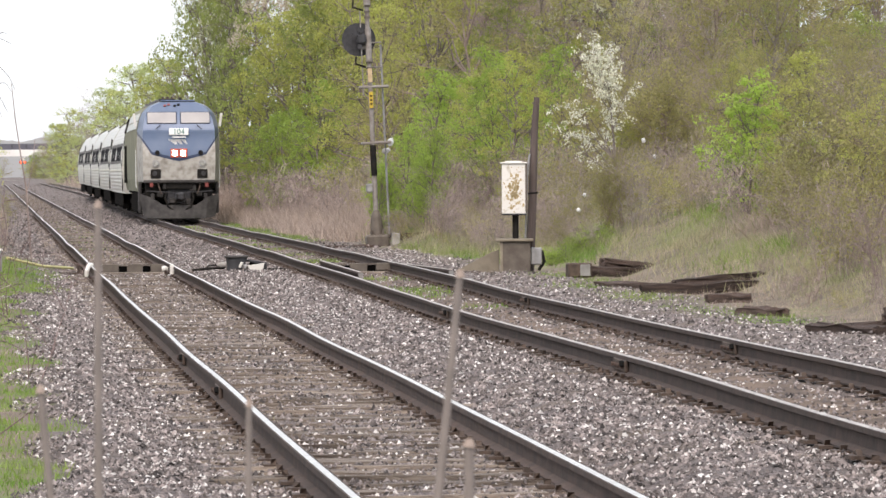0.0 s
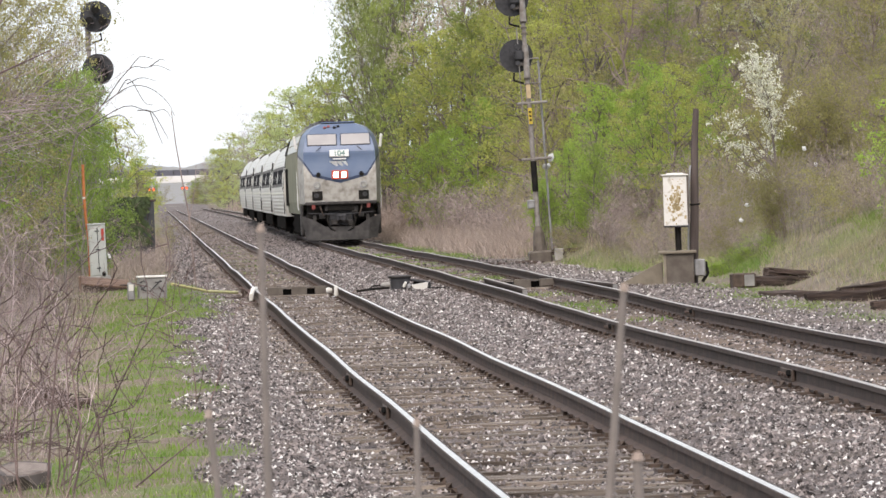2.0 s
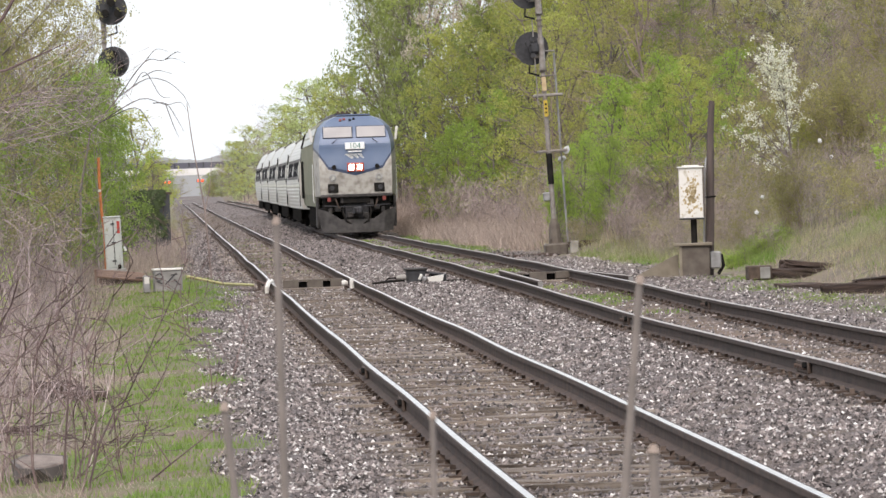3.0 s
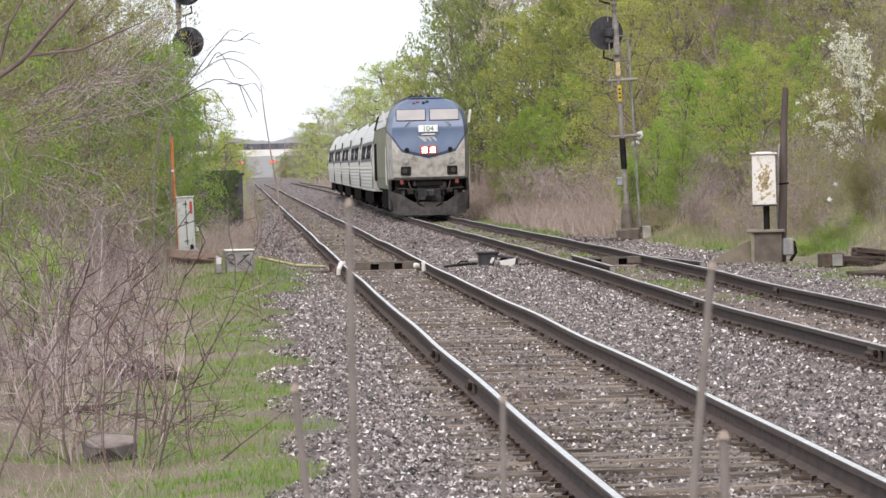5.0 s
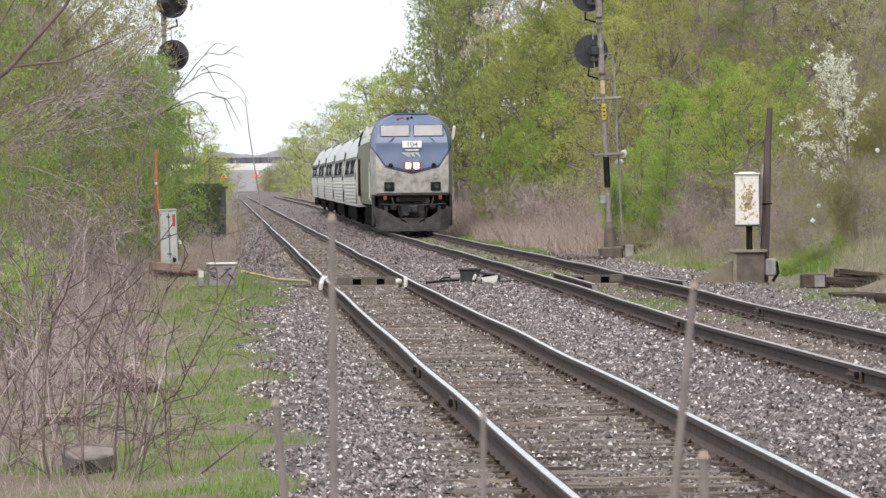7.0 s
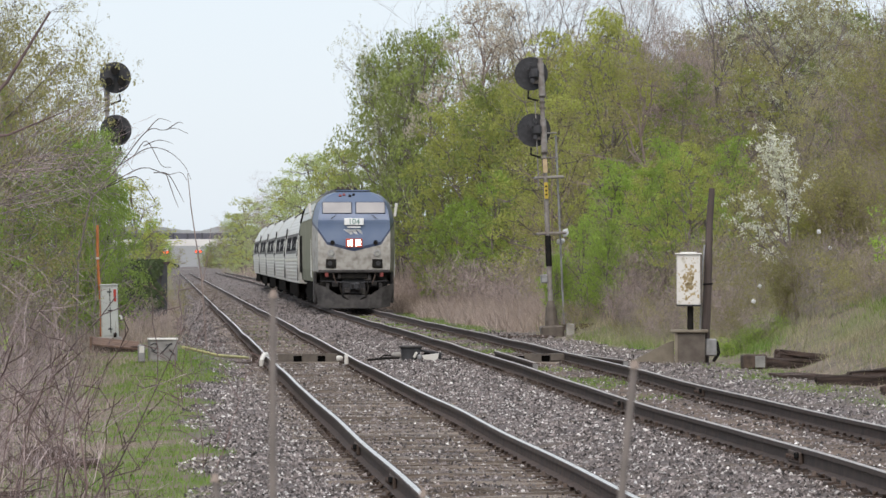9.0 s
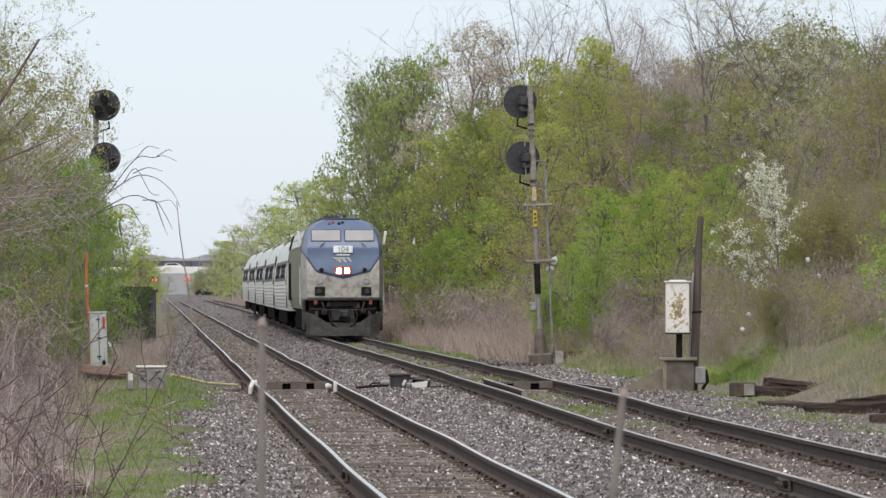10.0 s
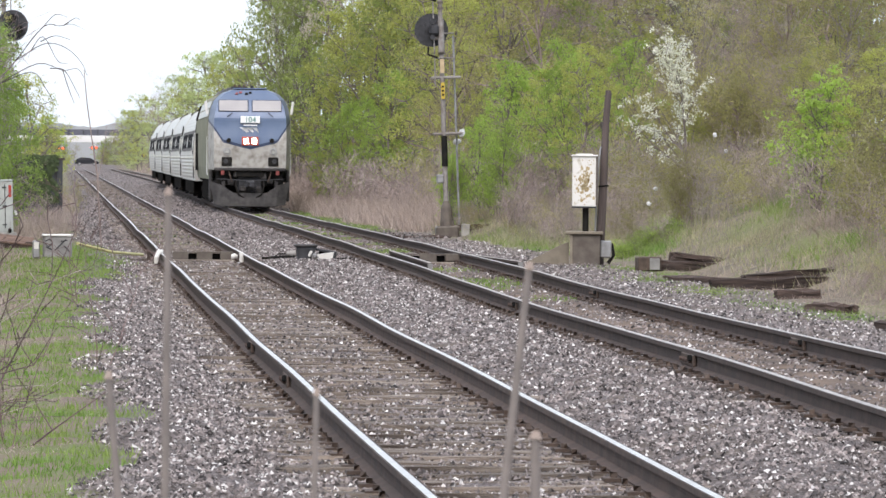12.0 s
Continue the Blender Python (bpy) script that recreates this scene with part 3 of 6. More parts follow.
        plow.faces.new([plow.verts.new(p) for p in a])
    bmesh.ops.remove_doubles(plow, verts=plow.verts, dist=0.001)
    bmesh.ops.solidify(plow, geom=plow.faces[:], thickness=0.05)
    part("pilot_plow", plow, PLOW_GREY, loco, "grimy grey pilot plow")
    for s in (-1, 1):
        part("plow_brace", B(((s * 0.98, 0.15, 0.75), (0.12, 0.4, 0.5), 0.03)), PLOW_GREY, loco)
    part("uncoupling_bar", T([(-1.25, -0.08, 1.08), (-0.3, -0.12, 1.02), (0.3, -0.12, 1.02), (1.25, -0.08, 1.08)], 0.022, 6), DARK_STEEL, loco)
    for s in (-1, 1):
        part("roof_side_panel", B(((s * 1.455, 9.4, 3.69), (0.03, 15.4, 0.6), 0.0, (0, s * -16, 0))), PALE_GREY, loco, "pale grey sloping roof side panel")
        part("radiator_grille", B(((s * 1.57, 18.2, 2.1), (0.03, 3.6, 1.5), 0.01)), BLACK, loco, "sooty black grille")
        part("upper_grille", B(((s * 1.47, 19.2, 3.68), (0.04, 2.6, 0.6), 0.0, (0, s * -16, 0))), BLACK, loco)
        for k in range(2):
            part("roof_mark", B(((-0.42 + 0.36 * k + 0.07 * s, 0.77 + 0.02 * s, 4.26 + 0.02 * s), (0.1, 0.05, 0.08), 0.0, (-45, 0, 0))), SILL_RED if k == 0 else BLACK, loco)
    for x, z, w, h in ((-0.45, 1.25, 0.3, 0.22), (0.5, 1.2, 0.26, 0.26), (-0.25, 0.72, 0.24, 0.2), (0.34, 0.68, 0.2, 0.24), (-0.7, 0.95, 0.22, 0.2), (0.75, 0.98, 0.2, 0.18)):
        part("hose_bracket", B(((x, 0.12, z), (w, 0.16, h), 0.03)), PLOW_GREY, loco)
    # added black boxes that darken the underside, no real equipment
    for s in (-1, 1):
        part("side_tank", B(((s * 1.36, 10.3, 0.66), (0.1, 8.6, 0.8), 0.04)), BLACK, loco)
    # roof gear
    for x, k in ((-0.55, 0.34), (-0.38, 0.42), (-0.2, 0.3)):
        part("horn", T([(x, 1.5, 4.52), (x, 1.5 - k, 4.54)], [0.025, 0.055], 10), PLATE, loco, "reddish roof horn")
    part("horn_base", B(((-0.38, 1.6, 4.48), (0.6, 0.25, 0.08), 0.01)), DARK_STEEL, loco)
    part("roof_beacon", T([(0.1, 1.5, 4.45), (0.1, 1.5, 4.56)], 0.06, 10), DARK_STEEL, loco)
    part("antenna", T([(0.35, 2.2, 4.4), (0.35, 2.2, 4.62)], 0.015, 5), DARK_STEEL, loco)
    for y in (5, 8.5, 11, 14, 17):
        part("roof_hatch", B(((0, y, 4.45), (1.5, 1.8, 0.14), 0.03)), LOCO_ROOF, loco)
    for k in range(3):
        part("roof_fan", T([(0, 15.5 + 1.6 * k, 4.45), (0, 15.5 + 1.6 * k, 4.62)], 0.6, 18), LOCO_ROOF, loco)
    for yc in (3.6, 16.9):
        for s in (-1, 1):
            part("truck_frame", B(((s * 1.0, yc, 0.62), (0.2, 4.0, 0.36), 0.05)), BLACK, loco)
        for dy in (-1.3, 1.3):
            wheelset(loco, yc + dy)
    part("fuel_tank", B(((0, 10.3, 0.72), (2.5, 5.5, 0.75), 0.12)), BLACK, loco)
    part("underframe", B(((0, 10.6, 1.06), (2.8, 19.4, 0.22), 0.04)), BLACK, loco)
    for s in (-1, 1):
        part("side_stripe", B(((s * 1.507, 11.2, 1.62), (0.012, 18, 0.16))), LOCO_NAVY, loco)
    return loco


def build_coach(m):
    """A tube-sided stainless passenger coach: fluted sides, a window band, roof hatches, doors and trucks."""
    coach = thing("passenger_coach", m, "fluted stainless steel passenger coach with dark tinted windows", "railway coach", "coaches of the train")
    L = 25.4

    def coach_width(z):
        return 1.6 * (1 - (max(0, z - 1.9) / 2.9) ** 2.6) - 0.1 * (max(0, 1.9 - z) / 0.95) ** 2

    prof = []
    zc = np.linspace(0.88, 3.75, 74)
    for i, z in enumerate(zc):
        w = coach_width(z)
        flute = 0.0 if 2.02 < z < 3.02 else (0.006 if i % 4 < 2 else -0.006)
        prof.append((w + flute, z))
    prof += [(0.98, 3.9), (0.75, 4.03), (0.42, 4.14)]
    outline = [(-x, z) for x, z in prof] + [(0, 4.18)] + [(x, z) for x, z in prof[::-1]]
    body = bmesh.new()
    prism(body, outline, 0.4, 0.4 + L)
    part("body", body, STAINLESS, coach)
    for s in (-1, 1):
        part("window_band", B(((s * 1.545, 13.1, 2.56), (0.03, 20.6, 0.86), 0.0, (0, s * -7, 0))), CAR_BAND, coach, "grey band round the windows")
        for k in (0, 1, 2, 3, 4, 5, 7, 8, 9, 10, 11, 12):
            part("window", B(((s * 1.553, 4.3 + 1.47 * k, 2.56), (0.03, 1.2, 0.6), 0.0, (0, s * -7, 0))), CAR_WINDOW, coach)
        part("stripe", B(((s * 1.612, 13.1, 1.86), (0.018, 25.2, 0.06))), CAR_STRIPE, coach, "thin pale stripe")
        for y in (2.2, 23.9):
            part("vestibule_door", B(((s * 1.575, y, 1.9), (0.03, 0.85, 1.6))), STAINLESS, coach)
        # skirt drawn deep and black to fill the shaded gap under the floor
        part("skirt", B(((s * 1.45, 13.1, 0.68), (0.04, 15.0, 0.66))), BLACK, coach)
    for y in (0.55, 25.65):
        part("end_frame", B(((0, y, 1.85), (3.0, 0.3, 1.6), 0.1), ((0, y, 3.05), (2.3, 0.3, 1.1), 0.1)), BLACK, coach, "black recessed coach end")
    part("diaphragm", B(((0, 0.16, 2.05), (1.1, 0.44, 2.3), 0.05)), RUBBER, coach)
    # black strips on roof edge and sides deepen the shaded gap between coaches
    for s in (-1, 1):
        part("roof_edge_band", B(((s * 0.9, 0.6, 3.95), (0.5, 0.3, 0.06), 0.0, (0, s * 34, 0))), BLACK, coach)
    for y in (0.7, 25.5):
        for s in (-1, 1):
            part("end_band", B(((s * 1.545, y, 2.65), (0.03, 0.28, 1.3), 0.0, (0, s * -7, 0)), ((s * 1.585, y, 1.5), (0.03, 0.28, 1.0))), BLACK, coach, "black band painted on for the shaded gap between coaches")
    for yc in (4.2, 22.0):
        for s in (-1, 1):
            part("truck_frame", B(((s * 1.05, yc, 0.55), (0.18, 3.2, 0.26), 0.04)), BLACK, coach)
        for dy in (-1.3, 1.3):
            wheelset(coach, yc + dy, r=0.46)
    part("underfloor_box", B(((0, 13.1, 0.68), (2.5, 11, 0.6), 0.06)), BLACK, coach)
    return coach


build_locomotive()


def on_far_track(y):
    turn = math.degrees(math.atan2(float(far_x(y + 26)) - float(far_x(y)), 26))
    return pose(float(far_x(y)), y, float(far_z(y)), 0, 0, -turn)


first_coach = build_coach(on_far_track(199.2))
for k in range(1, 5):
    copy_thing(first_coach, on_far_track(199.2 + 26.1 * k))


# ---- signals and lineside boxes ----
def build_signal(m, label, facing):
    """A tall mast with two round target signals and, behind it, a ladder; facing = -1 shows the backs."""
    s = thing("railway_signal", m, label, "railway signal", "lineside signals")
    part("footing", B(((0, 0, -0.02), (0.56, 0.56, 0.64), 0.04)), BROWN_STEEL, s, "dark brown cast footing")
    part("base_casting", T([(0, 0, 0.28), (0, 0, 0.75), (0, 0, 0.9)], [0.17, 0.13, 0.075], 12), BROWN_STEEL, s)
    for dx in (-0.14, 0.14):
        part("base_bolt", T([(dx, -0.2, 0.28), (dx, -0.2, 0.42)], 0.03, 6), BROWN_STEEL, s)
    part("mast", T([(0, 0, 0.85), (0, 0, 3.2), (0, 0, 6.85)], [0.065, 0.06, 0.055], 12), MAST_GREY, s, "weathered silver mast")
    part("mast_sleeve", T([(0, 0, 1.75), (0, 0, 2.5)], 0.075, 12), BLACK, s, "black lower sleeve")
    part("number_tag", B(((0, -0.1, 3.6), (0.095, 0.02, 0.4), 0.005)), YELLOW, s, "yellow number tag with plain bars")
    for k in range(3):
        part("tag_bar", B(((0, -0.114, 3.7 - 0.1 * k), (0.05, 0.006, 0.045))), BLACK, s)
    part("tan_patch", B(((0, -0.095, 4.2), (0.11, 0.02, 0.34), 0.005)), CREAM, s)
    part("relay_box", B(((-0.13, 0, 1.45), (0.18, 0.16, 0.22), 0.03)), GREY_STEEL, s)
    for z, x in ((6.47, -0.23), (5.09, -0.22)):
        d = part("target", T([(x, facing * 0.12, z), (x, facing * 0.16, z)], 0.405, 36), DISC_BLACK, s, "round black signal target")
        part("rim", T([(x, facing * 0.115, z), (x, facing * 0.175, z)], 0.41, 36), DARK_STEEL, d)
        part("lamp_case", B(((x + 0.05, -facing * 0.06, z), (0.24, 0.26, 0.28), 0.06)), DARK_STEEL, d)
        for a in (90, 210, 330):
            q = (x + 0.2 * math.cos(radians(a)), z + 0.2 * math.sin(radians(a)))
            part("hood", T([(q[0], facing * 0.16, q[1]), (q[0], facing * 0.46, q[1] - 0.02)], 0.11, 14), BLACK, d, "black lamp hood")
        for a, b in ((-0.12, 0.14), (0.02, 0.22), (0.0, -0.18)):
            part("back_cap", T([(x + a, -facing * 0.1, z + b), (x + a, -facing * 0.2, z + b)], 0.06, 10), DARK_STEEL, d)
        part("bracket", T([(0, 0, z - 0.2), (x, 0, z - 0.2)], 0.05, 8), MAST_GREY, s)
        part("mast_head_pipe", T([(0, -0.05, z - 0.55), (0, -0.05, z + 0.25)], 0.078, 12), MAST_GREY, s)
        for k in range(3):
            part("clamp", T([(0, 0, z - 0.6 - 0.14 * k), (0, 0, z - 0.55 - 0.14 * k)], 0.08, 12), BROWN_STEEL, s)
        part("cable", T([(x - 0.1, -0.1, z - 0.42), (x - 0.12, -0.14, z - 0.6), (-0.1, -0.1, z - 0.68)], 0.025, 6), BLACK, s)
    ladder = part("ladder", T([(0.34, 0.35, 0.3), (0.32, 0.2, 4.95)], 0.02, 6), GREY_STEEL, s, "grey steel ladder")
    part("ladder_stile", T([(0.36, 0.75, 0.3), (0.34, 0.6, 4.95)], 0.02, 6), GREY_STEEL, ladder)
    for k in range(15):
        z = 0.6 + 0.3 * k
        part("rung", T([(0.34, 0.34, z), (0.35, 0.74, z)], 0.014, 5), GREY_STEEL, ladder)
    for z in (2.55, 3.92):
        part("platform", B(((0.1, 0.15, z), (0.72, 0.42, 0.07), 0.02)), MAST_GREY, s)
    part("platform_rail", T([(-0.18, -0.1, 3.7), (-0.18, -0.1, 5.8)], 0.016, 5), MAST_GREY, s)
    for z in (4.4, 5.0):
        part("stay", T([(-0.18, -0.1, z), (0.33, 0.2, z)], 0.02, 5), MAST_GREY, s)
    return s


GX, GY = 9.35, 117.0
build_signal(pose(GX, GY, float(land(GX, GY)) + 0.02, 0, -2.3, 0), "tall grey signal mast with two black round targets seen from behind", 1)
part("concrete_marker", B(((GX + 0.42, GY - 0.35, float(land(GX, GY)) + 0.16), (0.2, 0.2, 0.42), 0.02)), CONCRETE)
tagged(bpy.data.objects["concrete_marker"], "short pale concrete post beside the signal footing", "post")
build_signal(pose(-1.5, 126.0, float(land(-1.5, 126)) + 0.24, 0, 1.0, 180), "tall signal mast with two black round targets behind leafy branches", 1)


def build_white_box():
    x, y = 9.15, 84.0
    z = float(land(x, y))
    b = thing("relay_case", pose(x, y, z, 0, 0, -6), "peeling white metal case on a post above a brown steel box", "equipment box")
    low = part("lower_box", B(((0, 0, 0.26), (0.52, 0.5, 0.6), 0.015)), BROWN_STEEL, b, "brown weathered steel box")
    part("lower_lid", B(((-0.02, 0, 0.585), (0.66, 0.62, 0.05), 0.01)), TAN_BOARD, low)
    part("corner_trim", B(((-0.25, -0.255, 0.28), (0.05, 0.03, 0.58))), TAN_BOARD, low)
    part("side_meter", B(((0.36, -0.05, 0.3), (0.2, 0.22, 0.3), 0.02)), GREY_STEEL, b)
    part("side_cable", T([(0.46, -0.08, 0.4), (0.5, -0.08, 0.2), (0.4, -0.08, 0.05)], 0.03, 6), BLACK, b)
    part("post", T([(0.0, 0, 0.6), (0.0, 0, 1.1)], 0.055, 10), BLACK, b)
    case = part("case", B(((-0.03, 0, 1.545), (0.42, 0.4, 0.89), 0.015)), CASE_WHITE, b, "chalky white case with peeled patches")
    part("case_lid", B(((-0.03, 0, 2.0), (0.47, 0.46, 0.03), 0.01), ((-0.03, 0, 2.022), (0.3, 0.34, 0.024), 0.01)), WHITE_PAINT, case)
    part("case_edge", B(((-0.03, 0, 1.095), (0.43, 0.41, 0.03), 0.005)), DARK_STEEL, case)
    part("hinge_side", B(((0.19, -0.05, 1.56), (0.03, 0.3, 0.84))), BROWN_STEEL, case)
    case.matrix_basis = pose(0, 0, -0.06)
    rng = random.Random(4)
    for k in range(150):
        px = -0.03 + (rng.gauss(0.01, 0.055) if k % 4 else rng.uniform(-0.19, 0.19))
        pz = 1.55 + (rng.gauss(-0.02, 0.15) if k % 4 else rng.uniform(-0.42, 0.42))
        r = rng.uniform(0.006, 0.026 if k % 4 else 0.012)
        if abs(px + 0.03) > 0.185 or abs(pz - 1.55) > 0.41:
            continue
        pb = bmesh.new()
        ring = [pb.verts.new((px + r * rng.uniform(0.6, 1.3) * math.cos(a), -0.2025, pz + r * rng.uniform(0.7, 1.6) * math.sin(a))) for a in np.linspace(0, 5.6, 9)]
        pb.faces.new(ring)
        part("peeled_patch", pb, PEELED, case, "peeled tan and rusty patch")
    pole = thing("wooden_pole", pose(x + 0.265, y + 0.25, z - 0.1, 0, 2.3, 0), "short dark wooden pole beside the white case", "pole")
    part("pole_shaft", T([(0, 0, 0), (0.01, 0, 1.4), (0, 0, 2.6), (0.02, 0, 3.12)], [0.085, 0.075, 0.064, 0.055], 12), POLE_WOOD, pole)
    part("pole_top", T([(0.02, 0, 3.1), (0.021, 0, 3.2)], [0.055, 0.05], 8), POLE_WOOD, pole)
    part("conduit", T([(-0.1, -0.06, 0.5), (-0.1, -0.06, 1.9), (-0.075, -0.05, 2.2)], 0.018, 6), GREY_STEEL, pole)
    for k in range(1):
        part("insulator_pin", T([(-0.1, -0.05, 1.5 + 0.3 * k), (0.1, -0.09, 1.52 + 0.3 * k)], 0.015, 5), BLACK, pole)
    ramp = bmesh.new()
    prism(ramp, [(-1.3, -0.1), (-0.28, -0.1), (-0.28, 0.4), (-0.4, 0.36)], -0.03, 0.03)
    ob = part("sloping_board", ramp, TAN_BOARD)
    ob.matrix_basis = pose(x, y + 0.1, z + 0.02)
    tagged(ob, "tan sloping board leaning on the steel box", "board")


build_white_box()


def build_left_boxes():
    x, y = -1.28, 104.0
    z = float(land(x, y))
    base = thing("wooden_platform", pose(-1.12, 100.6, z), "rusty brown sloping board platform before the grey cabinet", "platform")
    for k in range(4):
        part("plank", B(((0.0, -0.3 + 0.16 * k, 0.17 + 0.035 * k), (1.02, 0.15, 0.04), 0.008, (12, 6, 0))), RUST_BOARD, base)
    part("front_board", B(((0.05, -0.33, 0.05), (0.8, 0.05, 0.18), 0.01, (0, 4, 0))), OLD_TIE, base)
    part("end_board", B(((-0.5, -0.02, 0.16), (0.05, 0.75, 0.42), 0.01)), RUST_BOARD, base)
    for dx in (-0.36, 0.4):
        part("bearer", B(((dx, 0.05, 0.05), (0.16, 0.8, 0.24), 0.015)), OLD_TIE, base)
    cab = thing("equipment_cabinet", pose(x, y, z + 0.3, 0, -1.5, 8), "pale grey steel equipment cabinet with a red sticker", "cabinet")
    body = part("body", B(((0, 0, 0.56), (0.37, 0.34, 1.12), 0.012)), PALE_GREY, cab)
    part("top_cap", B(((0, 0, 1.13), (0.4, 0.38, 0.035), 0.008)), PALE_GREY, cab)
    door = part("door", B(((0.0, -0.175, 0.56), (0.33, 0.015, 1.05), 0.004)), PALE_GREY, cab)
    for k in range(3):
        part("latch", B(((0.0, -0.19, 0.18 + 0.4 * k), (0.09, 0.02, 0.025))), DARK_STEEL, door)
    part("latch_rod", T([(0.01, -0.19, 0.1), (0.01, -0.19, 1.05)], 0.008, 5), DARK_STEEL, door)
    part("red_sticker", B(((0.12, -0.186, 0.9), (0.06, 0.006, 0.26))), RED_SIGN, door, "red warning sticker")
    part("conduit", T([(0.23, 0, 0.45), (0.27, 0, 0.45), (0.27, 0, 0.38)], 0.03, 6), WHITE_PAINT, cab)
    part("padlock", B(((0.1, -0.22, 0.05), (0.07, 0.06, 0.1), 0.02)), BLACK, cab)
    part("plinth", B(((0, 0, -0.16), (0.5, 0.44, 0.34), 0.02)), CONCRETE, cab, "low concrete plinth")
    rod = thing("marker_pole", pose(x - 0.2, y - 0.1, z), "thin bent orange marker pole beside the cabinet", "marker pole")
    part("rod", T([(0.03, 0, 0), (0.02, 0, 1.1), (-0.03, 0, 1.6), (-0.05, 0, 2.2), (-0.05, 0, 2.72)], [0.028, 0.028, 0.03, 0.032, 0.03], 8), ORANGE, rod)
    part("joint", T([(-0.05, 0, 1.98), (-0.05, 0, 2.03)], 0.036, 8), WHITE_PAINT, rod)
    jx, jy = -0.11, 87.0
    jz = float(land(jx, jy))
    jb = thing("junction_box", pose(jx, jy, jz, 0, 0, 4), "low grey concrete junction box with dark scrawled marks", "junction box")
    part("body", B(((0.0, 0, 0.19), (0.5, 0.5, 0.4), 0.02)), BOX_GREY, jb)
    part("lid", B(((0, 0, 0.405), (0.54, 0.54, 0.035), 0.01)), WHITE_PAINT, jb, "pale lid")
    for pts in (((-0.24, 0.3), (-0.16, 0.34), (-0.1, 0.28), (-0.17, 0.2), (-0.24, 0.26)), ((-0.22, 0.2), (-0.12, 0.15)), ((-0.06, 0.14), (0.06, 0.26), (0.14, 0.34)), ((0.04, 0.3), (0.16, 0.32)), ((0.1, 0.22), (0.2, 0.12))):
        part("scrawl", T([(a, -0.253, b) for a, b in pts], 0.012, 5), DARK_STEEL, jb, "dark scrawled mark")
    part("meter", B(((-0.39, -0.1, 0.15), (0.13, 0.14, 0.32), 0.02)), GREY_STEEL, jb)
    part("meter_face", B(((-0.39, -0.175, 0.22), (0.09, 0.012, 0.12))), WHITE_PAINT, jb)
    pipe = thing("pipe_run", pose(0, 0, 0), "long pale rod running from the junction box to the switch", "rod")
    part("rod", T([(jx + 0.36, jy, jz + 0.26), (0.9, jy + 1.0, -0.13), (1.5, 91.4, -0.24)], 0.026, 8), YELLOW_ROD, pipe)


YELLOW_ROD = mat("pale_yellow_rod", (0.66, 0.6, 0.26), (0.55, 0.5, 0.24), 5, 0.7)
build_left_boxes()


def build_switch_gear(cx, y, zt, name, label, slots, half):
    """A steel plated tie with dark slots between the rails and a throw rod."""
    g = thing(name, pose(cx, y, zt), label, "switch gear")
    part("plate_tie", B(((0, 0.12, -0.2), (2.6, 0.26, 0.12), 0.01)), PLATE, g)
    prev = -half
    # the gauge plate is built in lengths that leave the slots open over a dark back
    for s0, s1 in slots + ((half, half),):
        part("gauge_plate", B((((prev + s0) / 2, -0.05, -0.075), (s0 - prev, 0.14, 0.15), 0.006)), BROWN_STEEL, g)
        if s1 > s0:
            part("slot_back", B((((s0 + s1) / 2, 0.03, -0.1), (s1 - s0 + 0.02, 0.03, 0.13))), BLACK, g)
            part("slot_lip", B((((s0 + s1) / 2, -0.05, -0.012), (s1 - s0 + 0.004, 0.14, 0.02))), BROWN_STEEL, g)
        prev = s1
    part("front_tie", B(((0.05, -0.6, -0.2), (1.25, 0.22, 0.13), 0.012)), TIE_WOOD, g)
    part("throw_rod", T([(-0.72, -0.3, -0.17), (2.0, -0.3, -0.17)], 0.025, 8), PLATE, g)
    return g


sg = build_switch_gear(2.636, 91.2, -0.165, "switch_gear", "rusty plated switch tie with dark slots and white lugs", ((-0.26, -0.11), (0.17, 0.31)), 0.54)
part("lug", B(((0.585, -3.0, -0.05), (0.075, 0.1, 0.21), 0.02)), WHITE_PAINT, sg, "white painted lug")
part("lug_foot", B(((0.575, -3.0, -0.15), (0.14, 0.16, 0.05), 0.015)), GREY_STEEL, sg)
part("lug_knob", T([(0.5, -0.36, -0.08), (0.55, -0.36, -0.08), (0.61, -0.36, -0.085)], [0.045, 0.06, 0.04], 12), WHITE_PAINT, sg)
part("bent_lug", T([(-0.79, -3.3, 0.06), (-0.86, -3.4, 0.04), (-0.895, -3.5, -0.05), (-0.9, -3.5, -0.15)], [0.03, 0.04, 0.042, 0.035], 8), WHITE_PAINT, sg, "white bent lug")
part("stub_post", B(((-0.98, -0.3, -0.1), (0.05, 0.06, 0.24), 0.01)), RAIL_RUST, sg)
sg.scale = (1.06, 1.06, 1.06)
sg2 = build_switch_gear(6.5, 84.0, -0.04, "switch_gear", "rusty plated switch tie between the second track's rails", ((-0.4, -0.28), (0.02, 0.17)), 0.44)
part("end_block", B(((0.3, -0.1, -0.06), (0.26, 0.18, 0.13), 0.01)), BROWN_STEEL, sg2)


def build_stub_rail(x0, y0, x1, y1, label):
    """A short length of rail beside the running rail, with a worn top and a blunt pale end."""
    run = math.hypot(x1 - x0, y1 - y0)
    turn = math.degrees(math.atan2(x0 - x1, y1 - y0))
    ob = thing("guard_rail", pose(x0, y0, float(far_z(y0)) - 0.004, 0, 0, turn), label, "guard rail", "guard rails")
    body = bmesh.new()
    prism(body, RAIL_OUTLINE, 0.0, run)
    part("rail_body", body, RAIL_RUST, ob)
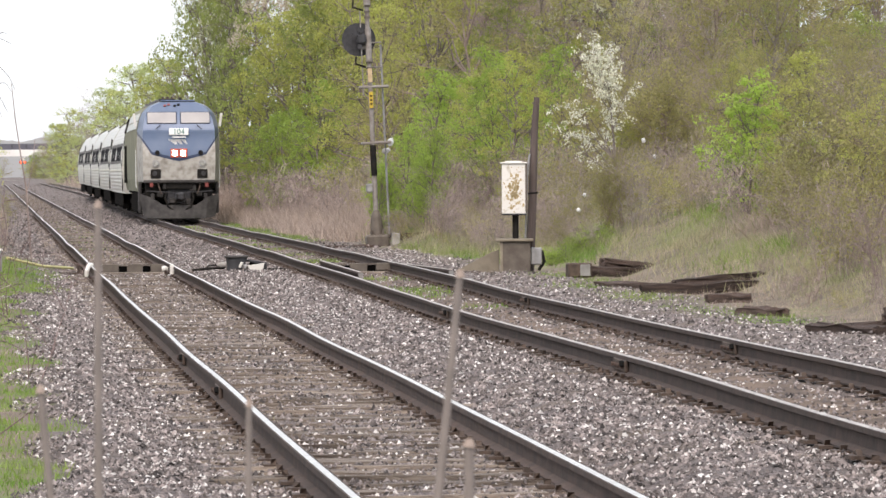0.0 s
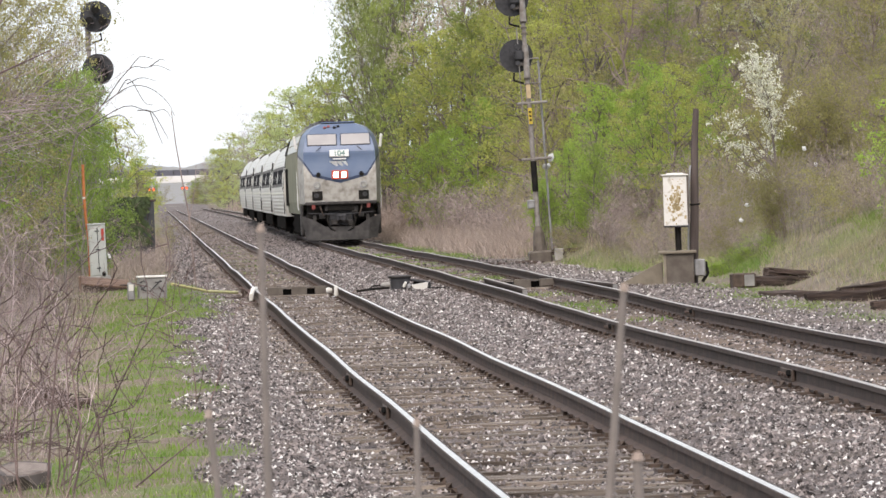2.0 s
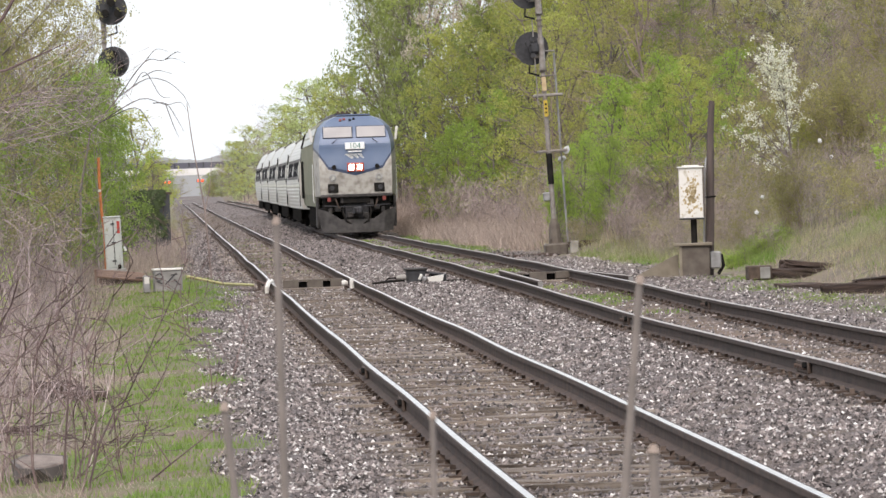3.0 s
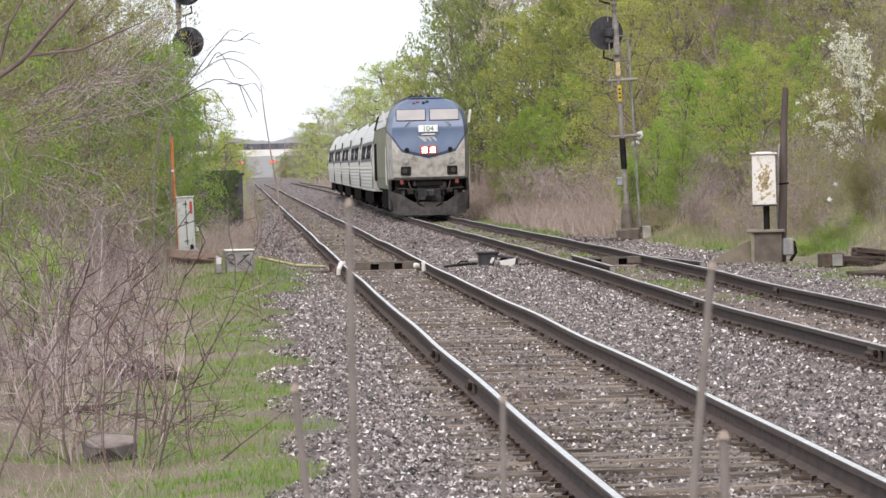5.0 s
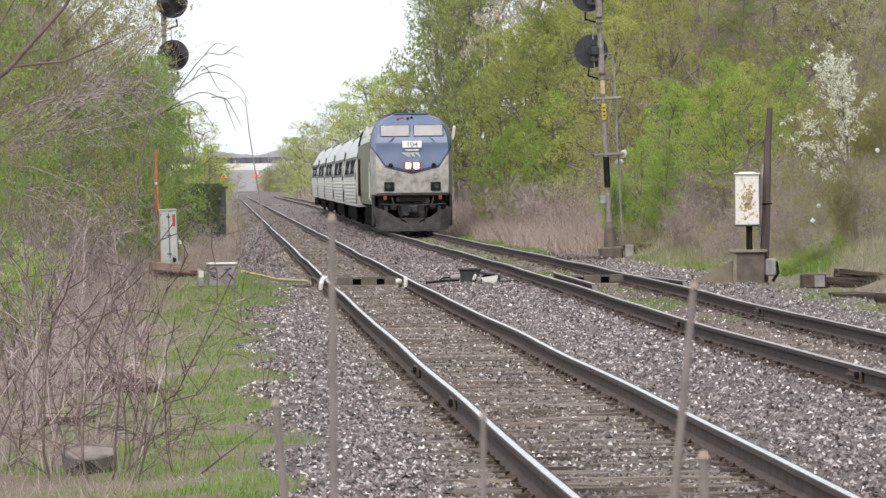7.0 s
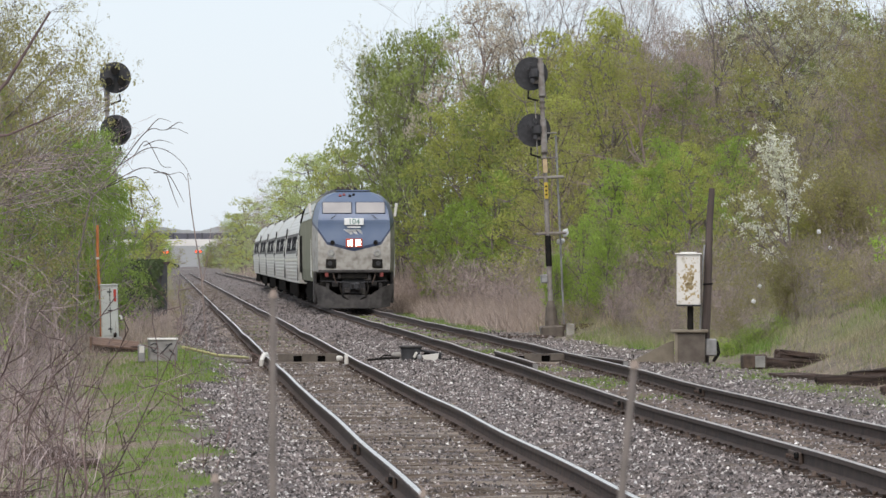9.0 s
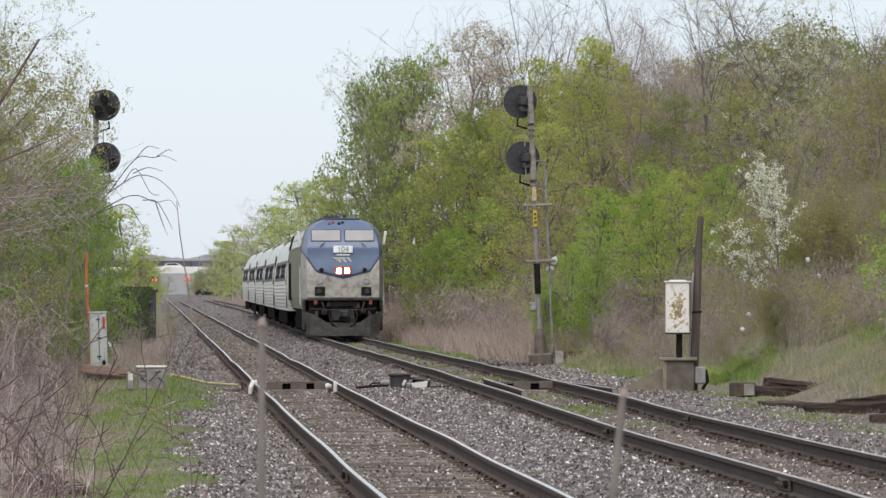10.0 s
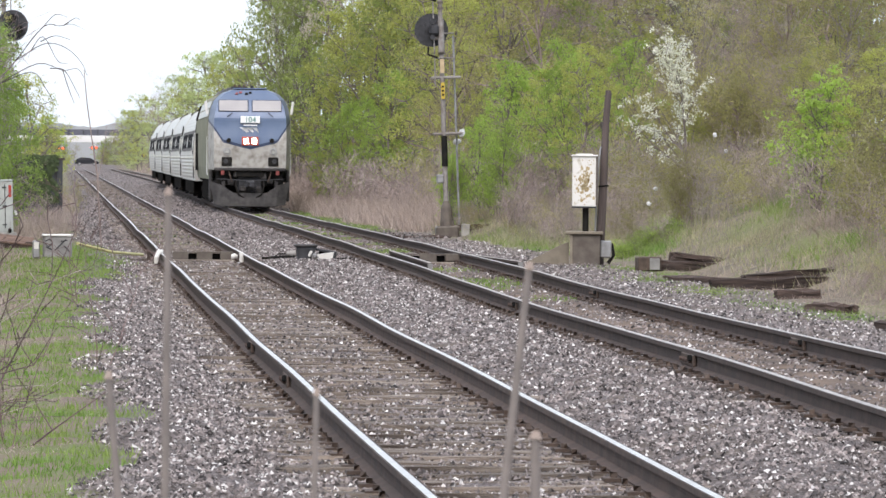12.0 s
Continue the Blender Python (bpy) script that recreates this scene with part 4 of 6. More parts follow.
    part("rail_top", B(((0, run / 2, -0.003), (0.05, run - 0.02, 0.006))), STEEL_DULL, ob, "worn running surface")
    part("end_face", B(((0, -0.008, -0.07), (0.075, 0.012, 0.11), 0.004)), BOX_GREY, ob, "pale blunt end")


build_stub_rail(5.71, 74.8, 5.78, 84.9, "short guard rail inside the second track's rail")
build_stub_rail(7.28, 76.4, 6.95, 82.0, "short spur rail splayed out from the second track")


def build_switch_machine():
    x, y = 4.37, 86.8
    z = float(land(x, y))
    s = thing("switch_machine", pose(x, y, z), "dark steel switch machine with a white cover on the ballast", "switch machine")
    body = bmesh.new()
    prism(body, [(-0.15, 0.0), (0.15, 0.0), (0.17, 0.22), (0.2, 0.25), (-0.19, 0.25), (-0.17, 0.22)], -0.2, 0.25)
    part("body", body, DARK_STEEL, s)
    part("lid", B(((0.0, 0.02, 0.265), (0.42, 0.52, 0.035), 0.01)), PLOW_GREY, s)
    part("second_lid", B(((0.36, 0.08, 0.17), (0.4, 0.42, 0.04), 0.01, (0, 9, 0))), DARK_STEEL, s)
    part("second_body", B(((0.4, 0.14, 0.07), (0.3, 0.3, 0.18), 0.01)), BLACK, s)
    part("end_leg", B(((0.52, -0.1, 0.06), (0.06, 0.1, 0.18), 0.01)), DARK_STEEL, s)
    cov = bmesh.new()
    prism(cov, [(0.185, 0.11), (0.495, 0.155), (0.47, 0.035), (0.4, -0.02), (0.27, -0.015)], -0.32, -0.2)
    part("white_cover", cov, WHITE_PAINT, s, "white bent cover")
    part("motor", T([(-0.35, -0.1, 0.125), (-0.3, -0.1, 0.125), (-0.29, -0.1, 0.125), (-0.19, -0.1, 0.13)], [0.03, 0.035, 0.05, 0.05], 12), CONCRETE, s)
    part("arm", B(((0.15, -0.24, 0.08), (0.1, 0.1, 0.1), 0.03)), GREY_STEEL, s)
    part("crank", B(((0.07, -0.26, 0.12), (0.05, 0.06, 0.12), 0.015, (0, 25, 0))), WHITE_PAINT, s)
    part("connecting_rod", T([(-0.2, -0.1, 0.07), (-0.45, -0.12, 0.06), (-0.8, -0.15, 0.03)], 0.022, 8), BLACK, s)
    part("conduit", T([(-0.36, -0.1, 0.12), (-0.5, -0.1, 0.11), (-0.6, -0.1, 0.03)], 0.015, 6), BLACK, s)
    part("operating_rod", T([(0.5, -0.1, 0.03), (0.85, -0.1, 0.035), (1.02, -0.1, 0.0)], 0.022, 8), BLACK, s)


build_switch_machine()


def old_tie(x, y, length, turn, lift=0.0, tilt=0.0, group="discarded ties"):
    bm = bmesh.new()
    bmesh.ops.create_cube(bm, size=1.0)
    bmesh.ops.scale(bm, vec=(length, 0.22, 0.15), verts=bm.verts)
    bmesh.ops.subdivide_edges(bm, edges=bm.edges[:], cuts=3, use_grid_fill=True)
    rng = random.Random(int(x * 91 + y * 13))
    for v in bm.verts:
        v.co += Vector((rng.gauss(0, 0.02), rng.gauss(0, 0.012), rng.gauss(0, 0.014)))
    ob = part("old_tie", bm, OLD_TIE)
    ob.matrix_basis = pose(x, y, float(land(x, y)) + 0.07 + lift, 0, tilt, turn)
    return tagged(ob, "dark rotten discarded railway tie lying on the ground", "railway tie", group)


for row in ((10.5, 79.6, 1.6, 20, 0.0, 3), (10.72, 79.9, 1.3, 22, 0.0, 6), (9.55, 71.6, 2.2, -72, -0.06, 0), (10.55, 69.3, 2.2, 10, 0.0, -3), (10.05, 68.0, 1.7, 4, 0.03, -2), (10.5, 69.1, 1.4, 14, 0.08, -4),
            (9.8, 63.7, 0.6, 10, -0.03, 0), (9.38, 58.2, 0.8, -60, -0.05, 0), (9.2, 51.3, 1.3, -66, -0.03, 0), (9.8, 51.8, 1.1, -25, 0.0, -5), (10.1, 51.4, 1.0, 12, 0.08, 8),
            (8.6, 116.5, 1.6, 4, -0.1, 0), (10.4, 117.5, 1.4, -4, -0.1, 0), (-1.16, 44.6, 0.42, 8, 0.02, 0), (-1.08, 44.0, 0.45, -8, 0.0, 3), (-0.86, 43.4, 0.4, 10, -0.03, 0), (-1.7, 38.5, 1.2, 6, -0.1, 0)):
    old_tie(*row)
tb = part("tie_end_block", B(((0, 0, 0), (0.4, 0.26, 0.24), 0.02)), PLATE)
tb.matrix_basis = pose(9.68, 79.2, float(land(9.68, 79.2)) + 0.16, 0, 0, 6)
tagged(tb, "sawn timber block with a pale end by the pile of ties", "timber block")
part("pale_end", B(((0.08, -0.135, 0.0), (0.17, 0.02, 0.19), 0.006)), BOX_GREY, tb, "pale sawn end")

stump = bmesh.new()
tube(stump, [(0, 0, -0.08), (0, 0, 0.1), (0, 0, 0.17)], [0.17, 0.16, 0.155], 7)
for v in stump.verts:
    v.co = Vector((v.co.x * 1.1 + random.gauss(0, 0.02), v.co.y * 1.35 + random.gauss(0, 0.02), v.co.z + random.gauss(0, 0.008)))
st = part("cut_stump", stump, BARK_DARK)
st.matrix_basis = pose(-0.9, 31.5, float(land(-0.9, 31.5)) - 0.03, 9, -9, 24)
tagged(st, "grey-brown weathered stump with a flat sawn top in the grass", "stump")
cut = bmesh.new()
tube(cut, [(0, 0, 0.168), (0, 0, 0.178)], [0.15, 0.14], 7)
for v in cut.verts:
    v.co = Vector((v.co.x * 1.1, v.co.y * 1.35, v.co.z))
part("sawn_top", cut, STUMP_WOOD, st, "pale sawn top")

# ---- an old lineside box overgrown with vines ----
sx, sy = -0.8, 150.0
shed = thing("overgrown_box", pose(sx, sy, float(land(sx, sy))), "dark old lineside bin overgrown with vines", "lineside bin")
part("wall", B(((0, 0, 0.92), (1.5, 1.4, 1.84), 0.03)), POLE_WOOD, shed)
for k in range(7):
    part("plank", B(((-0.66 + 0.22 * k, -0.72, 0.92), (0.2, 0.04, 1.84), 0.008)), DISC_BLACK, shed)
part("top_board", B(((0, 0, 1.86), (1.65, 1.5, 0.07), 0.01)), OLD_TIE, shed)
vine_rng = np.random.RandomState(8)
vine_c = np.stack([vine_rng.uniform(-0.8, 0.62, 1500), vine_rng.choice([-0.8, -0.76, -0.72], 1500), vine_rng.uniform(0.5, 1.95, 1500)], 1)
vine_v, vine_f = [], []
for c in vine_c:
    if math.sin(c[0] * 5.0 + 1.0) + math.cos(c[2] * 6.0 + c[0] * 3) > -1.3 + 0.9 * vine_rng.uniform():
        a = vine_rng.uniform(0, 6.28)
        k = len(vine_v)
        vine_v += [c + np.array([0.075 * math.cos(a + q), vine_rng.uniform(-0.03, 0.03), 0.075 * math.sin(a + q)]) for q in (0, 2.1, 4.2)]
        vine_f.append((k, k + 1, k + 2))
raw("vines", vine_v, vine_f, IVY, shed, "dark vine leaves over the front")


# ---- trees, brush and grass ----
def tubes_mesh(segs):
    """Three-sided tapered bars for many branches at once: rows of (start, end, start radius, end radius, pointed)."""
    verts, faces, base = [], [], 0
    for pointed in (False, True):
        rows = [s for s in segs if s[4] == pointed]
        if not rows:
            continue
        a, b, ra, rb = (np.array([s[i] for s in rows], float) for i in range(4))
        d = b - a
        d /= np.linalg.norm(d, axis=1, keepdims=True) + 1e-9
        ref = np.where(np.abs(d[:, 2:3]) > 0.9, np.array([[1.0, 0, 0]]), np.array([[0, 0, 1.0]]))
        u = np.cross(d, ref)
        u /= np.linalg.norm(u, axis=1, keepdims=True) + 1e-9
        w = np.cross(d, u)
        offs = [u * math.cos(2.0944 * k) + w * math.sin(2.0944 * k) for k in range(3)]
        if pointed:
            v = np.stack([a + o * ra[:, None] for o in offs] + [b], 1)
            i = base + np.arange(len(rows))[:, None] * 4
            faces += np.concatenate([i + np.array([t]) for t in ((0, 1, 3), (1, 2, 3), (2, 0, 3))]).tolist()
        else:
            v = np.stack([q for o in offs for q in (a + o * ra[:, None], b + o * rb[:, None])], 1)
            i = base + np.arange(len(rows))[:, None] * 6
            faces += np.concatenate([i + np.array([t]) for t in ((0, 2, 3, 1), (2, 4, 5, 3), (4, 0, 1, 5))]).tolist()
        verts.append(v.reshape(-1, 3))
        base += v.shape[0] * v.shape[1]
    return np.concatenate(verts), faces


def leaves_mesh(centres, tips, size, rng, breadth=0.62, upright=0.0):
    """Small leaf blades, turned outwards from their twig and up to the light; upright: bare twigs that point up."""
    n = len(centres)
    c = np.asarray(centres)
    out = c - tips
    out /= np.linalg.norm(out, axis=1, keepdims=True) + 1e-6
    if upright:
        a = rng.normal(size=(n, 3)) + np.array([0, 0, upright])
    else:
        face = out * 0.75 + np.array([0, 0, 0.6]) + rng.normal(size=(n, 3)) * 0.42
        face /= np.linalg.norm(face, axis=1, keepdims=True)
        a = np.cross(face, rng.normal(size=(n, 3)))
    a /= np.linalg.norm(a, axis=1, keepdims=True) + 1e-9
    b = np.cross(a, rng.normal(size=(n, 3))) if upright else np.cross(face, a)
    b /= np.linalg.norm(b, axis=1, keepdims=True) + 1e-9
    s = size * rng.uniform(0.6, 1.35, (n, 1))
    v = np.stack([c - a * s, c + b * s * breadth * 1.4, c + a * s * 0.9], 1).reshape(-1, 3)
    f = np.arange(n * 3).reshape(-1, 3)
    return v, f


def grow(rng, height, lean, spread, levels, kids, start=0.3, droop=0.0, stems=1, base_r=0.0, last=2, wobble=1.0, cone=0.0):
    """A branching skeleton: bars, and the ends of the twigs."""
    segs, tips, ends = [], [], [0]

    def branch(p, d, length, r, level):
        n = 4 if level == 0 else (last if level == levels else 3)
        q = p
        for k in range(n):
            d = d + rng.normal(size=3) * (0.08 + 0.07 * level) * wobble + np.array([0, 0, (0.03 if level else 0.05) - droop * level * 0.1])
            d = d / np.linalg.norm(d)
            e = q + d * length / n
            fall = 0.94 if level == 0 else 0.75
            r1 = r * (1 - fall * (k + 1) / n)
            r0 = r * (1 - fall * k / n)
            segs.append((q, e, max(r0, 0.006), max(r1, 0.005), level == levels and k == n - 1))
            if level == levels:
                tips.append(e)
            if level < levels and (level > 0 or (k + 1) / n > start):
                for _ in range(kids[level]):
                    az = rng.uniform(0, 2 * math.pi)
                    out = np.array([math.cos(az), math.sin(az), 0.0])
                    nd = d * rng.uniform(0.35, 0.8) + out * spread * rng.uniform(0.6, 1.1)
                    branch(q + (e - q) * rng.uniform(0.2, 1), nd / np.linalg.norm(nd), length * rng.uniform(0.36, 0.58) * (1 - cone * k / n if level == 0 else 1), r0 * 0.5, level + 1)
            q = e

    for s in range(stems):
        a = rng.uniform(0, 2 * math.pi)
        off = np.array([math.cos(a), math.sin(a), 0]) * (base_r * rng.uniform(0.2, 1) if stems > 1 else 0)
        d0 = np.array([0, 0, 1.0]) + off * 0.5 / max(base_r, 0.3) * lean + rng.normal(size=3) * 0.05
        branch(off, d0 / np.linalg.norm(d0), height * rng.uniform(0.72, 1.0), height * (0.016 if stems == 1 else 0.008), 0)
        ends.append(len(segs))
    return segs, np.array(tips), ends


def make_tree(name, seed, label, category, height, leaf_mat, leaf=0.08, per_tip=8, cluster=0.3, spread=0.8, kids=(2, 2, 2), levels=3, start=0.3, droop=0.0, stems=1, base_r=0.0, bark=None, lean=1.0, thin=1.0, group="", last=2, wobble=1.0, breadth=0.62, upright=0.0, cone=0.0):
    rng = np.random.RandomState(seed)
    segs, tips, ends = grow(rng, height, lean, spread, levels, kids, start, droop, stems, base_r, last, wobble, cone)
    top = max(s[1][2] for s in segs)
    k = height / top
    segs = [(s[0] * k, s[1] * k, s[2] * k * thin, s[3] * k * thin, s[4]) for s in segs]
    tips = tips * k
    tree = thing(name, pose(0, 0, -500), label, category, group)
    if category == "thicket":
        # countless crossing stems stay one piece of brush
        v, f = tubes_mesh(segs)
        tagged(raw("brush", v, f, bark or BARK, tree), kind="stuff")
        ends = []
    for i0, i1 in zip(ends, ends[1:]):
        v, f = tubes_mesh(segs[i0:i1])
        raw("trunk" if stems == 1 else "stem", v, f, bark or BARK, tree)
    if per_tip:
        near = np.repeat(tips, per_tip, 0)
        off = rng.normal(size=near.shape)
        off *= np.minimum(1, 1.7 / (np.linalg.norm(off, axis=1, keepdims=True) + 1e-6))
        size_of = np.repeat(rng.uniform(0.6, 1.25, (len(tips), 1)), per_tip, 0)
        c = near + off * size_of * np.array([cluster, cluster, cluster * 0.6])
        k = c[:, 2] > 0.15
        v, f = leaves_mesh(c[k], near[k], leaf, rng, breadth, upright)
        raw("crown", v, f, leaf_mat, tree)
    return tree, height


def make_reaching(name, seed, label, rise, length, limbs, bark, leaf_mat=None):
    """A bare lineside tree whose long limbs all reach out to one side, over the verge."""
    rng = np.random.RandomState(seed)
    tree = thing(name, pose(0, 0, -500), label, "tree", "lineside trees")
    trunk = [(np.array([0.06 * math.sin(2.1 * k), 0, rise * k / 5]), np.array([0.06 * math.sin(2.1 * (k + 1)), 0, rise * (k + 1) / 5]), 0.05 - 0.006 * k, 0.045 - 0.006 * k, False) for k in range(5)]
    v, f = tubes_mesh(trunk)
    raw("trunk", v, f, bark, tree)
    tips = []
    for k in range(limbs):
        segs = []

        def twig(p, d, size, r, level):
            n = 6 if level == 0 else 4
            q = p
            for i in range(n):
                d = d + rng.normal(size=3) * np.array([0.12, 0.16, 0.14]) + np.array([0, 0, 0.05 - 0.028 * i])
                d /= np.linalg.norm(d)
                e = q + d * size / n
                segs.append((q, e, max(r * (1 - 0.8 * i / n), 0.0035), max(r * (1 - 0.8 * (i + 1) / n), 0.003), i == n - 1))
                if level < 2 and i > 0:
                    for _ in range(1 if level else 2):
                        side = rng.normal(size=3) * np.array([0.35, 0.6, 0.55])
                        nd = d * 0.8 + side
                        twig(e, nd / np.linalg.norm(nd), size * rng.uniform(0.22, 0.45), r * 0.45, level + 1)
                q = e
            tips.append(q)

        twig(np.array([0, 0, rise * rng.uniform(0.45, 1.0)]), np.array([1.0, rng.uniform(-0.5, 0.3), rng.uniform(0.0, 0.7)]), length * rng.uniform(0.65, 1.15), 0.016, 0)
        v, f = tubes_mesh(segs)
        raw("limb", v, f, bark, tree)
    if leaf_mat:
        near = np.repeat(np.array(tips), 5, 0)
        c = near + rng.normal(size=near.shape) * 0.07
        v, f = leaves_mesh(c, near, 0.022, rng)
        raw("crown", v, f, leaf_mat, tree)
    return tree, rise


def make_lobed(name, seed, label, category, height, leaf_mat, leaf, lobes, tufts, per_tuft, cluster, girth=0.3, low=0.12, bark=None, group="lineside trees"):
    """A leafy tree whose crown is built of rounded boughs, each set with tufts of small leaves, with gaps between them."""
    rng = np.random.RandomState(seed)
    tree = thing(name, pose(0, 0, -500), label, category, group)
    segs, tips, stub = [], [], []
    trunk = [np.array([0.02 * height * math.sin(1.3 * k + seed), 0.02 * height * math.cos(1.7 * k), 0.82 * height * k / 6]) for k in range(7)]
    trunk[0][:2] = 0
    for k in range(6):
        segs.append((trunk[k], trunk[k + 1], height * 0.014 * (1 - 0.15 * k), height * 0.014 * (0.85 - 0.15 * k), False))
    for n in range(lobes):
        u = (n + rng.uniform(0, 1)) / lobes
        z = height * (low + (0.86 - low) * u)
        swell = math.sin(math.pi * min(1.0, 0.22 + 0.78 * u) ** 0.85) * 0.85 + 0.15
        a = n * 2.4 + rng.uniform(-0.5, 0.5)
        out = girth * height * swell * rng.uniform(0.45, 0.95)
        c = np.array([math.cos(a) * out, math.sin(a) * out, z])
        r = height * rng.uniform(0.09, 0.15) * (0.6 + 0.4 * swell)
        root = trunk[min(6, max(1, int(6 * (z / height - 0.12) / 0.82)))]
        mid = (root + c) / 2 + rng.normal(size=3) * 0.03 * height
        segs.append((root, mid, height * 0.006, height * 0.0045, False))
        segs.append((mid, c, height * 0.0045, height * 0.003, False))
        d = rng.normal(size=(tufts, 3))
        d[:, 2] = np.where(d[:, 2] < -0.3, -0.4 * d[:, 2], d[:, 2])
        d /= np.linalg.norm(d, axis=1, keepdims=True)
        p = c + d * r * rng.uniform(0.75, 1.25, (tufts, 1)) * np.array([1.15, 1.15, 0.8])
        tips.append(p)
        for q in p[:7]:
            segs.append((c, q + (q - c) * 0.25, height * 0.0022, height * 0.001, True))
    v, f = tubes_mesh(segs)
    raw("trunk", v, f, bark or BARK, tree)
    tips = np.concatenate(tips)
    near = np.repeat(tips, per_tuft, 0)
    off = rng.normal(size=near.shape)
    off *= np.minimum(1, 1.7 / (np.linalg.norm(off, axis=1, keepdims=True) + 1e-6))
    c = near + off * np.repeat(rng.uniform(0.55, 1.3, (len(tips), 1)), per_tuft, 0) * np.array([cluster, cluster, cluster * 0.6])
    v, f = leaves_mesh(c, near, leaf, rng)
    raw("crown", v, f, leaf_mat, tree)
    return tree, height


